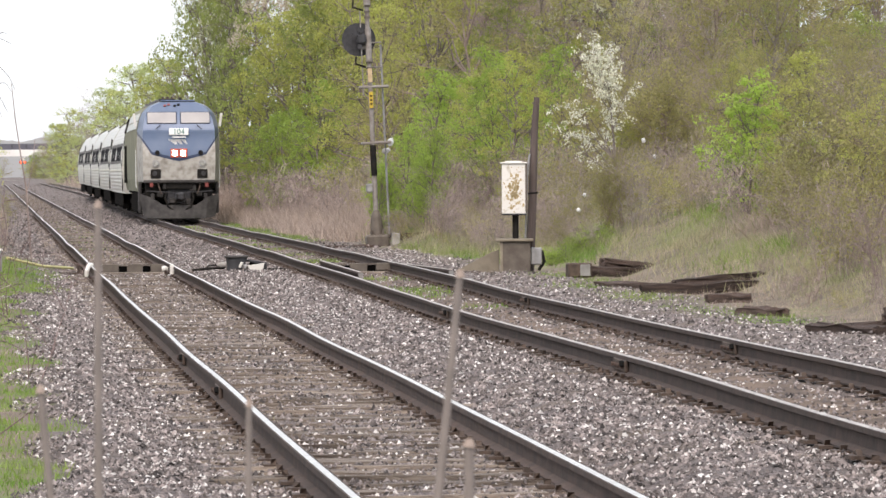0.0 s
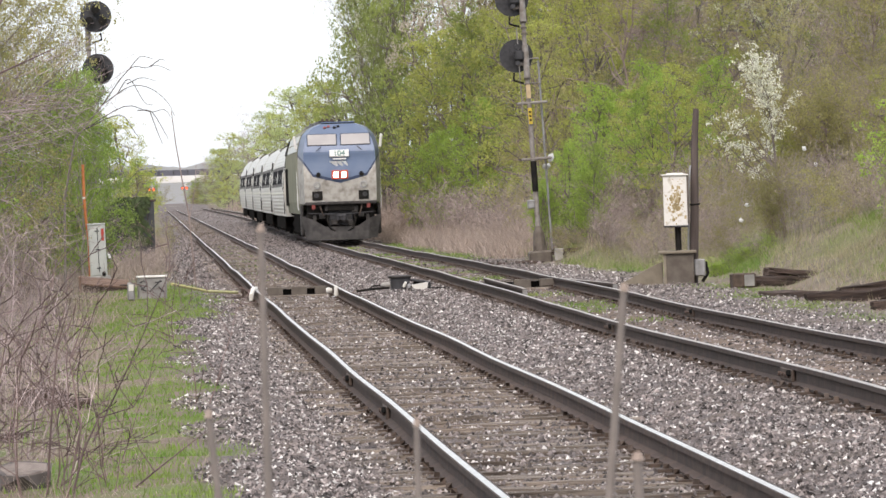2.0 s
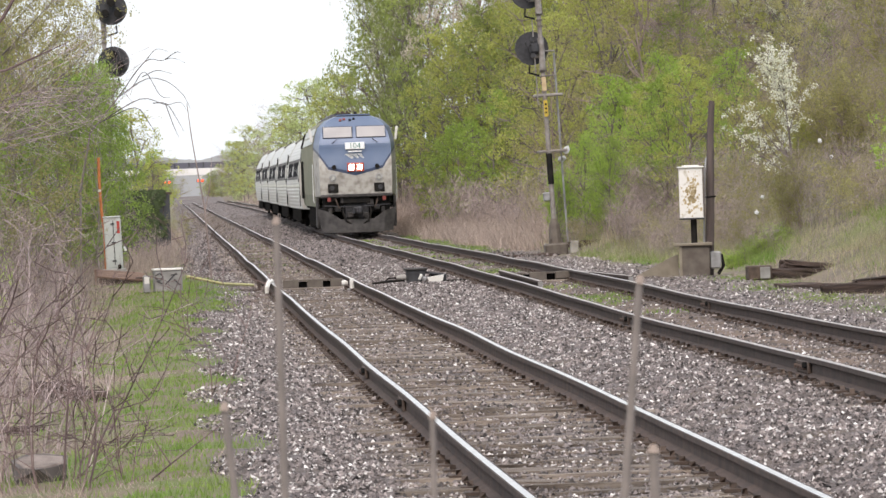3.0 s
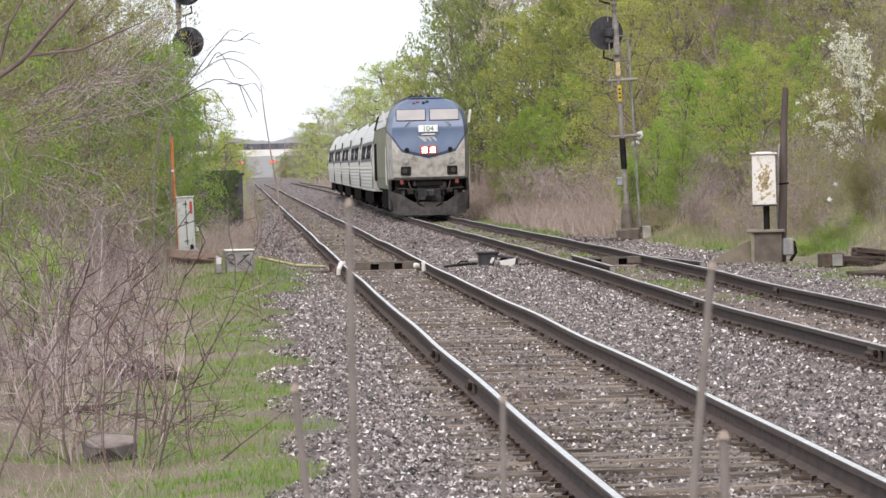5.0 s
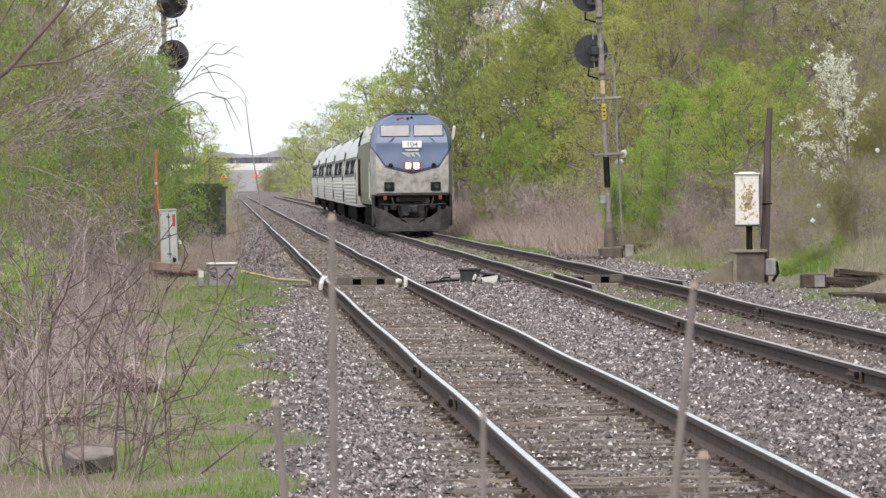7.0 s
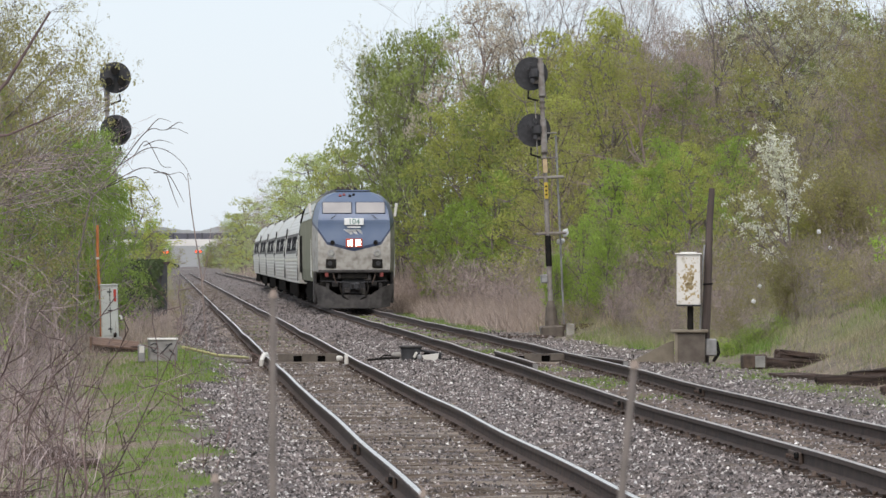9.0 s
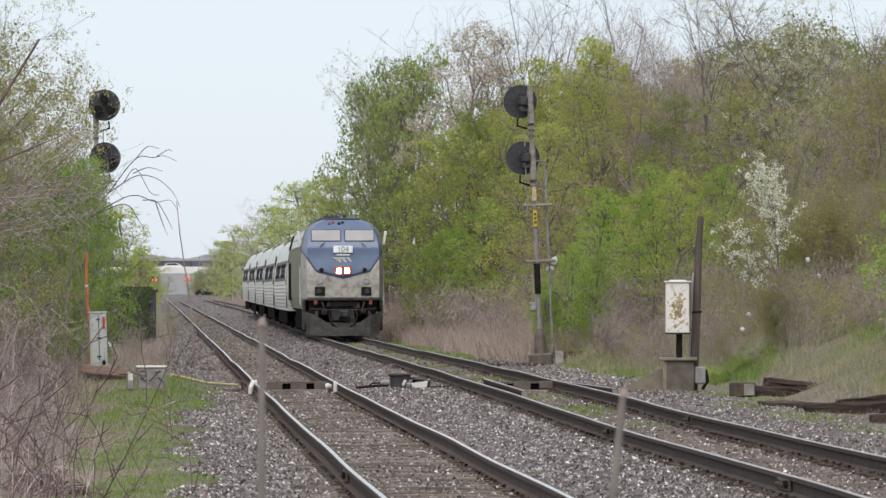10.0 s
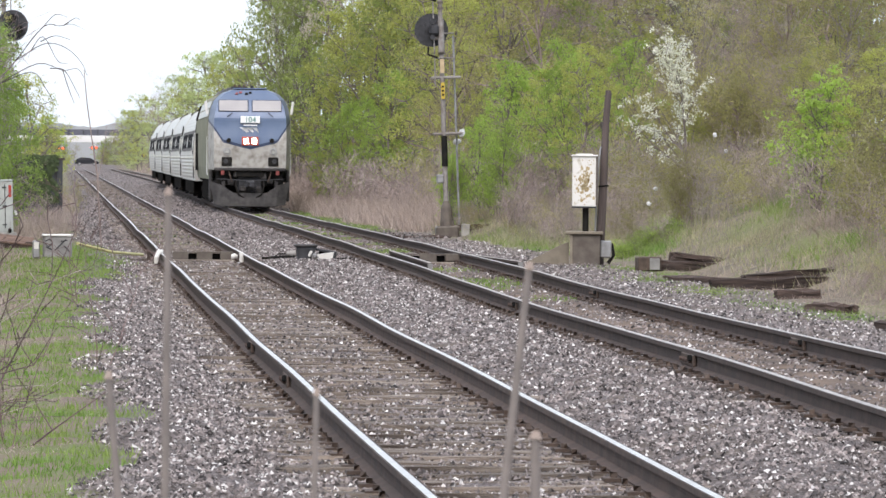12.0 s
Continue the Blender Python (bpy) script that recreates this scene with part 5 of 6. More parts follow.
KINDS = {
    "green": make_lobed("leafy_tree", 1, "mid-sized tree with tufts of fresh green spring leaves", "tree", 9, LEAF_BRIGHT, 0.085, 15, 26, 16, 0.2, 0.3, 0.08),
    "sapling": make_tree("leafy_sapling", 41, "slender cone-shaped sapling in bright green leaf", "tree", 3, LEAF_BRIGHT, 0.042, 30, 0.1, kids=(5, 2), levels=2, start=0.0, spread=0.75, cone=0.8, last=1, wobble=0.7),
    "yellow": make_lobed("leafy_tree", 2, "young tree in yellow-green first leaf", "tree", 9, LEAF_YELLOW, 0.075, 15, 26, 14, 0.2, 0.3),
    "olive": make_tree("budding_tree", 3, "tree in olive bud with many bare twigs", "tree", 10, LEAF_OLIVE, 0.05, 16, 0.18, kids=(3, 2, 2), start=0.08, bark=TWIG, group="lineside trees", last=1),
    "dark": make_lobed("leafy_tree", 4, "broad tree in mid-green leaf", "tree", 11, LEAF_DARK, 0.08, 18, 30, 16, 0.22, 0.32),
    "bare": make_tree("bare_tree", 5, "tall bare tree with fine grey branches", "tree", 13, LEAF_OLIVE, 0.06, 0, 0.3, kids=(3, 2, 2), start=0.2, spread=0.62, wobble=1.1, bark=BARK_DARK, group="lineside trees", last=2, thin=1.15),
    "bud": make_tree("budding_tree", 6, "tall sparse tree with pale buds on grey branches", "tree", 13, BUD_PALE, 0.045, 26, 0.16, kids=(3, 2, 2), start=0.25, spread=0.7, wobble=1.1, bark=BARK_DARK, group="lineside trees", last=1, thin=1.0),
    "blossom": make_tree("blossom_tree", 31, "slender cone-shaped tree in creamy white blossom", "tree", 4.5, BLOSSOM, 0.033, 24, 0.085, kids=(4, 3), levels=2, start=0.3, spread=0.62, cone=0.65, wobble=0.9, bark=BARK, last=2),
    # far tree whose leaf colour carries the distance haze
    "willow": make_lobed("leafy_tree", 43, "tall green tree beyond the train, haze painted into its pale leaves", "tree", 9, LEAF_HAZED, 0.075, 18, 28, 15, 0.19, 0.3, 0.05),
    "pink": make_lobed("blossom_tree", 8, "broad tree in pale pinkish blossom", "tree", 10, BLOSSOM_PINK, 0.055, 16, 40, 16, 0.2, 0.3, 0.35, TWIG),
    "mass": make_lobed("leafy_tree", 21, "full tree in yellow-green young leaf", "tree", 9, LEAF_YELLOW, 0.075, 18, 28, 15, 0.19, 0.33, 0.05),
    "massgreen": make_lobed("leafy_tree", 22, "full rounded tree in mid-green leaf", "tree", 9, LEAF_DARK, 0.075, 18, 28, 15, 0.19, 0.33, 0.05),
    "spray": make_tree("bare_tree", 23, "dense bare tree with fine brown twigs", "tree", 9, TWIG_SPRAY, 0.2, 34, 0.36, kids=(4, 3), levels=2, start=0.0, spread=0.8, bark=TWIG, group="lineside trees", breadth=0.035, upright=1.3),
    "sprayolive": make_lobed("budding_tree", 24, "dense budding tree in fine olive leaf", "tree", 9, LEAF_OLIVE, 0.062, 18, 30, 15, 0.21, 0.33, 0.05, TWIG),
    "fine": make_tree("budding_tree", 25, "dense small-leaved tree in olive bud", "tree", 8, LEAF_OLIVE, 0.045, 34, 0.2, kids=(4, 3), levels=2, start=0.0, spread=0.8, bark=TWIG_GREY, group="lineside trees"),
    "finegreen": make_lobed("leafy_tree", 26, "small-leaved tree in fresh green", "tree", 8, LEAF_MID, 0.06, 18, 28, 17, 0.17, 0.28, 0.05, TWIG_GREY),
    "reach": make_reaching("bare_tree", 28, "bare tree with long grey limbs reaching over the verge", 3.4, 3.2, 6, TWIG_PALE),
    "reachleaf": make_reaching("budding_tree", 29, "thin tree with reaching limbs and first yellow-green leaves", 3.6, 2.4, 5, TWIG, LEAF_YELLOW),
    "bush": make_tree("leafy_bush", 9, "bright green bush leafing to the ground", "bush", 3, LEAF_BRIGHT, 0.045, 16, 0.15, kids=(3, 2), levels=2, stems=7, base_r=0.8, start=0.0, last=1, group="lineside bushes"),
    "olivebush": make_tree("budding_bush", 10, "tangled bush in olive bud", "bush", 3, LEAF_OLIVE, 0.045, 15, 0.2, kids=(2, 3), levels=2, stems=8, base_r=1.0, start=0.0, bark=TWIG, last=1, group="lineside bushes"),
    "thicket": make_tree("bare_thicket", 11, "tangle of bare brown stems", "thicket", 2.2, LEAF_OLIVE, 0.05, 0, 0.2, kids=(2, 2), levels=2, stems=9, base_r=0.9, start=0.0, bark=TWIG, last=1, group="bare thickets"),
    "greythicket": make_tree("bare_thicket", 12, "tangle of bare grey stems", "thicket", 2.4, LEAF_OLIVE, 0.05, 0, 0.2, kids=(2, 2), levels=2, stems=9, base_r=0.8, start=0.0, bark=TWIG_GREY, last=1, group="bare thickets"),
    "shrub": make_tree("bare_shrub", 13, "slender bare brown shrub with forked stems", "shrub", 1.35, LEAF_OLIVE, 0.02, 0, 0.1, kids=(1, 1), levels=2, stems=2, base_r=0.2, start=0.15, spread=0.55, wobble=1.2, lean=1.6, bark=TWIG_DARK, thin=0.8, last=2, group="bare shrubs"),
    "tangle": make_tree("bare_thicket", 33, "pale tangle of fine bare brush stems", "thicket", 1.5, LEAF_OLIVE, 0.05, 0, 0.2, kids=(1, 1), levels=2, stems=9, base_r=0.8, start=0.0, spread=0.6, wobble=1.2, lean=1.2, bark=TWIG_PALE, last=2, thin=0.55, group="bare thickets"),
    "tangledark": make_tree("bare_thicket", 36, "tangle of dark upright bare stems", "thicket", 1.6, LEAF_OLIVE, 0.05, 0, 0.2, kids=(1, 1), levels=2, stems=5, base_r=0.7, start=0.1, spread=0.55, wobble=1.8, bark=TWIG_DARK, last=2, thin=0.75, group="bare thickets"),
    "fill": make_lobed("leafy_tree", 37, "dense olive green tree in the back of the wood", "tree", 11, LEAF_OLIVE, 0.09, 20, 30, 15, 0.28, 0.36, 0.03),
    "fillgreen": make_lobed("leafy_tree", 38, "dense mid-green tree in the back of the wood", "tree", 11, LEAF_DARK, 0.09, 20, 30, 15, 0.28, 0.36, 0.03),
    "brownbrush": make_tree("bare_thicket", 34, "dense hazy brown brush of fine twigs", "thicket", 2.4, TWIG_SPRAY, 0.17, 5, 0.22, kids=(2, 2), levels=2, stems=6, base_r=0.8, start=0.0, spread=0.5, bark=TWIG_PALE, last=1, thin=0.6, breadth=0.05, upright=1.2, group="bare thickets"),
    "hazebush": make_tree("budding_bush", 35, "low hazy bush in fine olive bud", "bush", 2.2, LEAF_OLIVE, 0.03, 11, 0.13, kids=(2, 2), levels=2, stems=6, base_r=0.9, start=0.0, spread=0.6, bark=TWIG_PALE, last=1, thin=0.6, group="lineside bushes"),
}

wood_rng = random.Random(7)


def plant(kind, x, y, height, wide=1.0, turn=None):
    tree, h0 = KINDS[kind]
    k = height / h0
    t = copy_thing(tree, pose(x, y, float(land(x, y)) - 0.05, 0, 0, wood_rng.uniform(0, 360) if turn is None else turn))
    t.scale = (k * wide, k * wide, k)
    return t


def belt(kinds, start, end, n, heights, wide=1.0, loose=0.3, along=1.5):
    """n plants along a line from start to end, the kinds in turn, each a little off the line."""
    kinds = kinds.split()
    for i in range(n):
        u = (i + wood_rng.uniform(-0.3, 0.3)) / max(n - 1, 1)
        x = start[0] + (end[0] - start[0]) * u + wood_rng.uniform(-loose, loose)
        y = start[1] + (end[1] - start[1]) * u + wood_rng.uniform(-along, along)
        plant(kinds[i % len(kinds)], x, y, wood_rng.uniform(*heights), wide * wood_rng.uniform(0.9, 1.1))


# the far stretch of the line, beyond the train and beyond the crossing
belt("spray willow mass willow yellow willow", (10.4, 850), (11.3, 380), 10, (10.0, 12.5), 0.9, 0.4, 8)
belt("willow mass", (11.0, 360), (11.4, 296), 4, (9.4, 11.2), 0.75)
belt("fill fillgreen", (13.9, 890), (9.2, 985), 6, (4.2, 6.8), 1.3, 0.4, 6)
belt("fill spray fillgreen", (7.9, 990), (10.4, 1150), 4, (3.3, 4.2), 1.3, 0.4, 8)
belt("fillgreen fill", (-5.6, 880), (-1.1, 960), 5, (4.2, 7.5), 1.1, 0.4, 6)
belt("olive green", (-4.0, 1150), (-0.5, 1250), 2, (5.4, 5.7), 1.2)
belt("fill olive green", (-1.8, 1100), (13.4, 1060), 4, (4.0, 6.2), 1.2, 0.5, 10)
# right of the line behind the locomotive
belt("massgreen dark", (11.2, 256), (13.0, 240), 7, (12.2, 14.6), 0.58, 0.25)
belt("bud", (11.5, 243), (12.3, 246), 2, (13.4, 14.4), 0.4)
belt("mass yellow", (11.2, 199), (13.6, 188), 6, (7.6, 9.4), 0.72, 0.25)
belt("green", (10.3, 186), (11.8, 176), 5, (3.8, 5.4), 0.75, 0.2)
belt("massgreen mass", (12.9, 188), (14.6, 175), 5, (8.0, 9.6), 0.8)
plant("pink", 13.8, 211, 13.8, 0.62)
plant("pink", 15.1, 212, 12.8, 0.55)
belt("bare", (12.7, 262), (21.8, 246), 6, (15.5, 17.8), 0.8, 0.5)
belt("brownbrush thicket", (10.6, 204), (10.7, 152), 8, (1.8, 2.5), 1.2)
# the tall wood above the bank
belt("mass sprayolive mass", (13.0, 168), (15.2, 161), 4, (8.6, 10.2), 0.66)
belt("spray", (15.4, 184), (19.8, 176), 8, (9.4, 11.2), 0.62, 0.3)
belt("bare", (17.4, 206), (24.5, 196), 4, (14.0, 16.0), 0.75)
plant("bare", 18.6, 160, 11.8, 0.7)
plant("bud", 20.2, 150, 11.2, 0.8)
plant("bud", 18.9, 149, 8.6, 0.7)
plant("bare", 24.6, 162, 11.0, 0.7)
belt("sprayolive mass spray", (19.0, 201), (37.0, 196), 12, (8.2, 10.2), 0.9, 0.6, 4)
belt("fill fillgreen", (15.2, 212), (22.5, 212), 5, (8.8, 10.2), 0.95, 0.5, 5)
belt("fill fillgreen", (24.0, 212), (42.0, 214), 11, (10.2, 12.2), 1.0, 0.6, 6)
belt("spray fill spray", (15.6, 192), (30.0, 190), 11, (8.6, 10.4), 0.8, 0.5, 4)
belt("fill fillgreen", (15.4, 177), (34.0, 182), 12, (4.4, 5.8), 1.0, 0.6, 5)
belt("olive yellow sprayolive dark", (11.8, 147), (27.0, 158), 13, (5.8, 8.0), 0.8, 0.5, 6)
belt("spray olive", (15.8, 162), (22.0, 150), 5, (4.6, 6.0), 0.9)
belt("fill fillgreen", (17.4, 159), (31.0, 155), 10, (1.5, 2.2), 2.6, 0.5, 4)
belt("fine spray sprayolive fine", (15.1, 114), (17.2, 106), 5, (4.5, 5.3), 0.85)
# along the bank behind the signal and the white case
belt("green green yellow", (11.3, 124), (13.7, 117), 7, (3.6, 4.4), 0.78, 0.2)
belt("green mass", (11.6, 116), (12.5, 114), 2, (3.9, 4.2), 0.7)
belt("sprayolive spray mass", (11.5, 134), (17.0, 129), 8, (2.4, 4.0), 1.0)
belt("green bush", (9.9, 122), (10.7, 118), 5, (2.0, 2.9), 0.62, 0.2)
belt("olive olivebush", (13.5, 113), (15.1, 104), 5, (2.5, 3.2), 0.9)
belt("mass sprayolive spray", (14.2, 104), (21.0, 112), 9, (1.7, 2.7), 1.0)
belt("thicket brownbrush greythicket", (11.0, 122), (12.9, 107), 9, (1.3, 2.0), 1.0)
belt("thicket brownbrush greythicket hazebush", (10.5, 114), (11.5, 95), 12, (0.9, 1.6), 0.9, 0.35)
belt("brownbrush hazebush", (10.8, 147), (11.6, 127), 9, (1.3, 2.3), 0.95)
belt("hazebush brownbrush", (10.2, 121), (11.3, 91), 16, (0.5, 1.0), 1.0, 0.45)
belt("hazebush brownbrush hazebush", (12.1, 123), (13.3, 88), 16, (0.9, 1.7), 1.0, 0.7)
belt("hazebush brownbrush hazebush", (12.9, 90), (12.5, 60), 14, (0.9, 1.6), 1.0, 0.7)
belt("bush finegreen", (10.7, 89.0), (11.7, 92.8), 8, (0.35, 0.52), 1.6, 0.2, 0.8)
plant("blossom", 12.36, 94, 3.9, 0.85)
belt("greythicket", (11.6, 99), (12.2, 95), 2, (1.6, 2.0), 0.7)
plant("olivebush", 12.1, 92.6, 1.6, 0.55, 30)
plant("greythicket", 12.4, 92.3, 1.8, 0.55, 140)
plant("sapling", 12.82, 81, 2.65, 1.0)
plant("green", 12.8, 81.3, 2.45, 0.5)
belt("olive yellow fine", (15.0, 99), (14.2, 74), 8, (2.7, 3.3), 0.9)
belt("yellow olivebush", (13.5, 80), (12.9, 67), 4, (1.7, 2.6), 0.9)
belt("hazebush thicket", (12.0, 72), (11.2, 60), 6, (1.1, 1.6), 1.0)
belt("thicket hazebush brownbrush", (11.0, 68), (10.4, 50), 9, (0.35, 0.75), 1.1, 0.35)
# left of the line: far trees, the leafy screen round the signal, the tall tangle beside the verge
belt("olive yellow green", (-0.9, 330), (-1.26, 165), 5, (4.2, 6.0), 0.8, 0.1, 4)
belt("finegreen", (-2.6, 118), (-1.5, 121), 7, (4.6, 6.0), 0.62, 0.15)
plant("finegreen", -1.75, 114.0, 4.6, 0.5)
plant("finegreen", -2.1, 118.0, 5.5, 0.55)
plant("bud", -3.2, 130, 9.0, 0.45)
belt("fine spray bud", (-2.5, 135), (-3.2, 124), 3, (7.0, 8.3), 0.65)
belt("fine spray fine finegreen fine", (-3.75, 113), (-5.5, 66), 17, (6.2, 8.0), 0.68, 0.25)
belt("fine spray finegreen", (-4.1, 106), (-5.5, 70), 9, (6.3, 8.0), 0.75, 0.2)
belt("bud", (-5.4, 108), (-5.6, 82), 3, (7.6, 8.6), 0.7)
belt("fine finegreen spray fine", (-3.3, 107), (-4.3, 62), 12, (3.4, 4.6), 0.75)
belt("brownbrush", (-3.1, 138), (-3.3, 106), 10, (1.3, 2.4), 1.0)
belt("tangle thicket hazebush brownbrush", (-2.7, 100), (-3.5, 58), 12, (1.7, 2.6), 0.9)
belt("tangle brownbrush", (-0.9, 137), (0.15, 113), 8, (0.65, 1.15), 0.8, 0.35)
belt("tangle brownbrush", (-0.5, 184), (-0.2, 202), 4, (0.65, 0.9), 0.7)
plant("hazebush", 0.35, 148, 1.5, 0.5)
belt("thicket", (-1.2, 140), (-0.9, 190), 2, (2.0, 2.4), 0.7)
for x, y, h, turn in ((-3.9, 77, 3.1, 4), (-3.7, 82, 3.3, -10), (-3.7, 69, 2.8, 0)):
    plant("reach", x, y, h, 0.95, turn)
for x, y, h, turn in ((-4.2, 72, 3.1, 8), (-3.6, 62, 2.5, -6)):
    plant("reachleaf", x, y, h, 0.9, turn)
belt("finegreen fine", (-3.2, 65), (-3.4, 54), 4, (2.7, 3.4), 0.6)
belt("finegreen bush", (-3.4, 58), (-3.2, 45), 4, (1.8, 2.6), 0.62)
belt("bush", (-2.3, 54), (-2.5, 42), 3, (1.2, 1.7), 0.55)
# bare brush and slender shrubs in the grass before the camera
belt("tangle tangle tangledark", (-1.7, 34), (-2.0, 71), 18, (0.9, 1.4), 0.9, 0.5)
belt("tangle", (-2.9, 102), (-3.1, 76), 6, (1.2, 1.8), 0.9)
belt("tangle", (-2.2, 42), (-2.6, 62), 6, (1.5, 2.0), 0.75)
belt("shrub", (-0.5, 30.2), (-1.7, 32.0), 9, (1.0, 1.6), 1.15, 0.2, 0.8)
belt("tangle", (-1.0, 33), (-1.9, 44), 7, (0.9, 1.5), 0.9, 0.3)
belt("finegreen", (-1.75, 30.5), (-1.95, 32), 2, (0.3, 0.4), 1.2, 0.1, 0.4)
belt("shrub tangledark", (-1.4, 35), (-1.9, 40), 4, (1.6, 2.1), 1.0)
for x, y, h in ((-0.4, 33, 1.1), (0.3, 41, 1.2), (0.2, 60, 1.3), (0.42, 80, 1.5), (-0.35, 29.2, 0.75)):
    plant("shrub", x, y, h, 1.1)
for tree, _ in KINDS.values():
    for o in (tree, *tree.children_recursive):
        bpy.data.objects.remove(o)

# a stout sapling that leans in over the verge
lean = thing("leaning_sapling", pose(-3.6, 45, float(land(-3.6, 45)) - 0.05), "stout dark sapling leaning out over the verge", "tree")
part("trunk", T([(0, 0, 0), (0.25, 0, 1.4), (0.8, 0, 2.45), (1.55, 0, 2.95), (2.1, 0, 3.55), (2.5, 0, 4.2)], [0.04, 0.034, 0.028, 0.022, 0.017, 0.01], 8), TWIG_DARK, lean)
for pts in (((1.3, 0, 2.8), (1.45, -0.1, 3.3), (1.75, -0.1, 3.8)), ((0.6, 0, 2.1), (0.7, 0, 2.9), (0.95, 0, 3.5)), ((1.6, 0, 3.0), (2.1, 0.1, 3.05), (2.7, 0.1, 3.3))):
    part("limb", T(pts, [0.016] + [0.012] * (len(pts) - 2) + [0.004], 6), TWIG_DARK, lean)


# long bare shoots before the camera
for foot, line in (((-0.6, 30), ((0, 0, -0.06), (0.1, 0, 0.3), (0.2, 0.1, 0.5), (0.42, 0.1, 0.56), (0.56, 0.15, 0.79))),
                   ((-0.26, 30), ((0, 0, -0.06), (0.2, -0.1, 0.1), (0.53, -0.1, 0.34))),
                   ((-1.6, 30), ((0, 0, -0.06), (0.25, 0, 0.5), (0.36, 0.1, 0.75), (0.5, 0.1, 0.98), (0.95, 0.1, 1.1))),
                   ((-0.75, 30.4), ((0, 0, -0.06), (0.05, 0, 0.5), (0.1, 0.1, 0.95), (0.2, 0.1, 1.25))),
                   ((-0.62, 29.6), ((0, 0, -0.06), (0.12, 0, 0.45), (0.06, 0.1, 0.85), (0.2, 0.1, 1.2)))):
    shoot = thing("bare_shoot", pose(*foot, float(land(*foot))), "long dark bare shoot standing out of the grass", "shrub", "bare shoots")
    n = len(line)
    part("stem", T(line, [0.0085 - 0.006 * i / (n - 1) for i in range(n)], 6), TWIG_DARK, shoot)
    for i in range(1, n - 1):
        p, q = Vector(line[i]), Vector(line[i + 1])
        tip = p + (q - p).length * 0.8 * Vector((0.45 * (-1) ** i, 0.2, 0.9))
        part("side_shoot", T([p, (p + tip) / 2 + Vector((0.02 * (-1) ** i, 0, 0)), tip], [0.0045, 0.0035, 0.0015], 5), TWIG_DARK, shoot)


# ---- far end: level crossing, overpass and passing cars ----
def build_bridge():
    b = thing("road_overpass", pose(4, 1000, 0), "pale concrete road overpass with a dark parapet beyond the level crossing", "bridge")
    part("girder", B(((0, -3.6, 5.87), (230, 0.5, 1.4), 0.05)), GIRDER, b, "pale concrete girder")
    part("slab", B(((0, 0, 5.5), (230, 6.6, 0.6), 0.05)), GIRDER, b)
    part("deck", B(((0, 0.1, 5.81), (230, 6.6, 0.1), 0.02)), GIRDER, b)
    part("parapet", B(((0, 3.4, 6.85), (230, 0.3, 2.0), 0.02)), PARAPET, b, "dark parapet")
    for k in range(77):
        part("parapet_post", B(((-114 + 3 * k, 3.2, 7.2), (0.25, 0.25, 1.36), 0.02)), DARK_STEEL, b)
    for x in (-104, -62, -20, 22, 64, 106):
        part("pier", B(((x, 0, 2.3), (2.2, 6, 5.8), 0.1)), GIRDER, b)


def build_car(name, paint, m, label):
    """A simple saloon seen far off: body, cabin glass, four wheels, lamps."""
    c = thing(name, m, label, "car")
    bm = bmesh.new()
    prism(bm, [(-2.25, 0.35), (2.2, 0.35), (2.28, 0.7), (1.35, 0.98), (0.75, 1.45), (-1.2, 1.52), (-2.1, 1.05), (-2.3, 0.8)], -0.88, 0.88)
    bmesh.ops.bevel(bm, geom=bm.edges[:], offset=0.05, segments=1, affect="EDGES")
    part("body", bm, paint, c)
    for s in (-1, 1):
        g = bmesh.new()
        prism(g, [(1.1, 1.02), (0.68, 1.38), (-1.1, 1.43), (-1.7, 1.05)], s * 0.885 - 0.01, s * 0.885 + 0.01)
        part("side_window", g, CAR_WINDOW, c)
        for x in (-1.4, 1.4):
            w = part("wheel", T([(x, s * 0.72, 0.33), (x, s * 0.92, 0.33)], 0.33, 16), RUBBER, c)
            part("rim", T([(x, s * 0.90, 0.33), (x, s * 0.93, 0.33)], 0.19, 12), GREY_STEEL, w)
        part("headlight", B(((2.2, s * 0.6, 0.72), (0.1, 0.3, 0.16), 0.02)), WHITE_MARK, c)
    part("windshield", B(((1.04, 0, 1.22), (0.05, 1.4, 0.62), 0.01, (0, -52, 0))), GLASS_SKY_TONE, c)
    return c


def build_crossing_signal(x, y):
    z = float(land(x, y))
    s = thing("crossing_signal", pose(x, y, z), "level crossing signal with lit red lamps on a thin post", "crossing signal", "crossing signals")
    part("post", T([(0, 0, 0), (0, 0, 4.0)], 0.06, 8), GREY_STEEL, s)
    for a in (-40, 40):
        part("cross_arm", B(((0, -0.08, 3.9), (1.2, 0.03, 0.2), 0.0, (0, a, 0))), WHITE_PAINT, s)
    for dx in (-0.38, 0.38):
        t = part("target", T([(dx, -0.1, 3.3), (dx, -0.14, 3.3)], 0.3, 20), BLACK, s)
        part("lamp", T([(dx, -0.14, 3.3), (dx, -0.17, 3.3)], 0.19, 16), LAMP_RED, t, "lit red lamp")
    part("lamp_arm", T([(-0.4, -0.05, 3.3), (0.4, -0.05, 3.3)], 0.03, 6), DARK_STEEL, s)


build_bridge()
build_crossing_signal(-0.6, 905)
build_crossing_signal(5.6, 905)
road = bmesh.new()
box(road, (0, 900, float(land(4, 900)) + 0.01), (160, 8, 0.06))
tagged(part("crossing_road", road, CONCRETE), "pale worn road over the level crossing", "road", kind="structure")
ROAD_Z = float(land(4, 900)) + 0.04
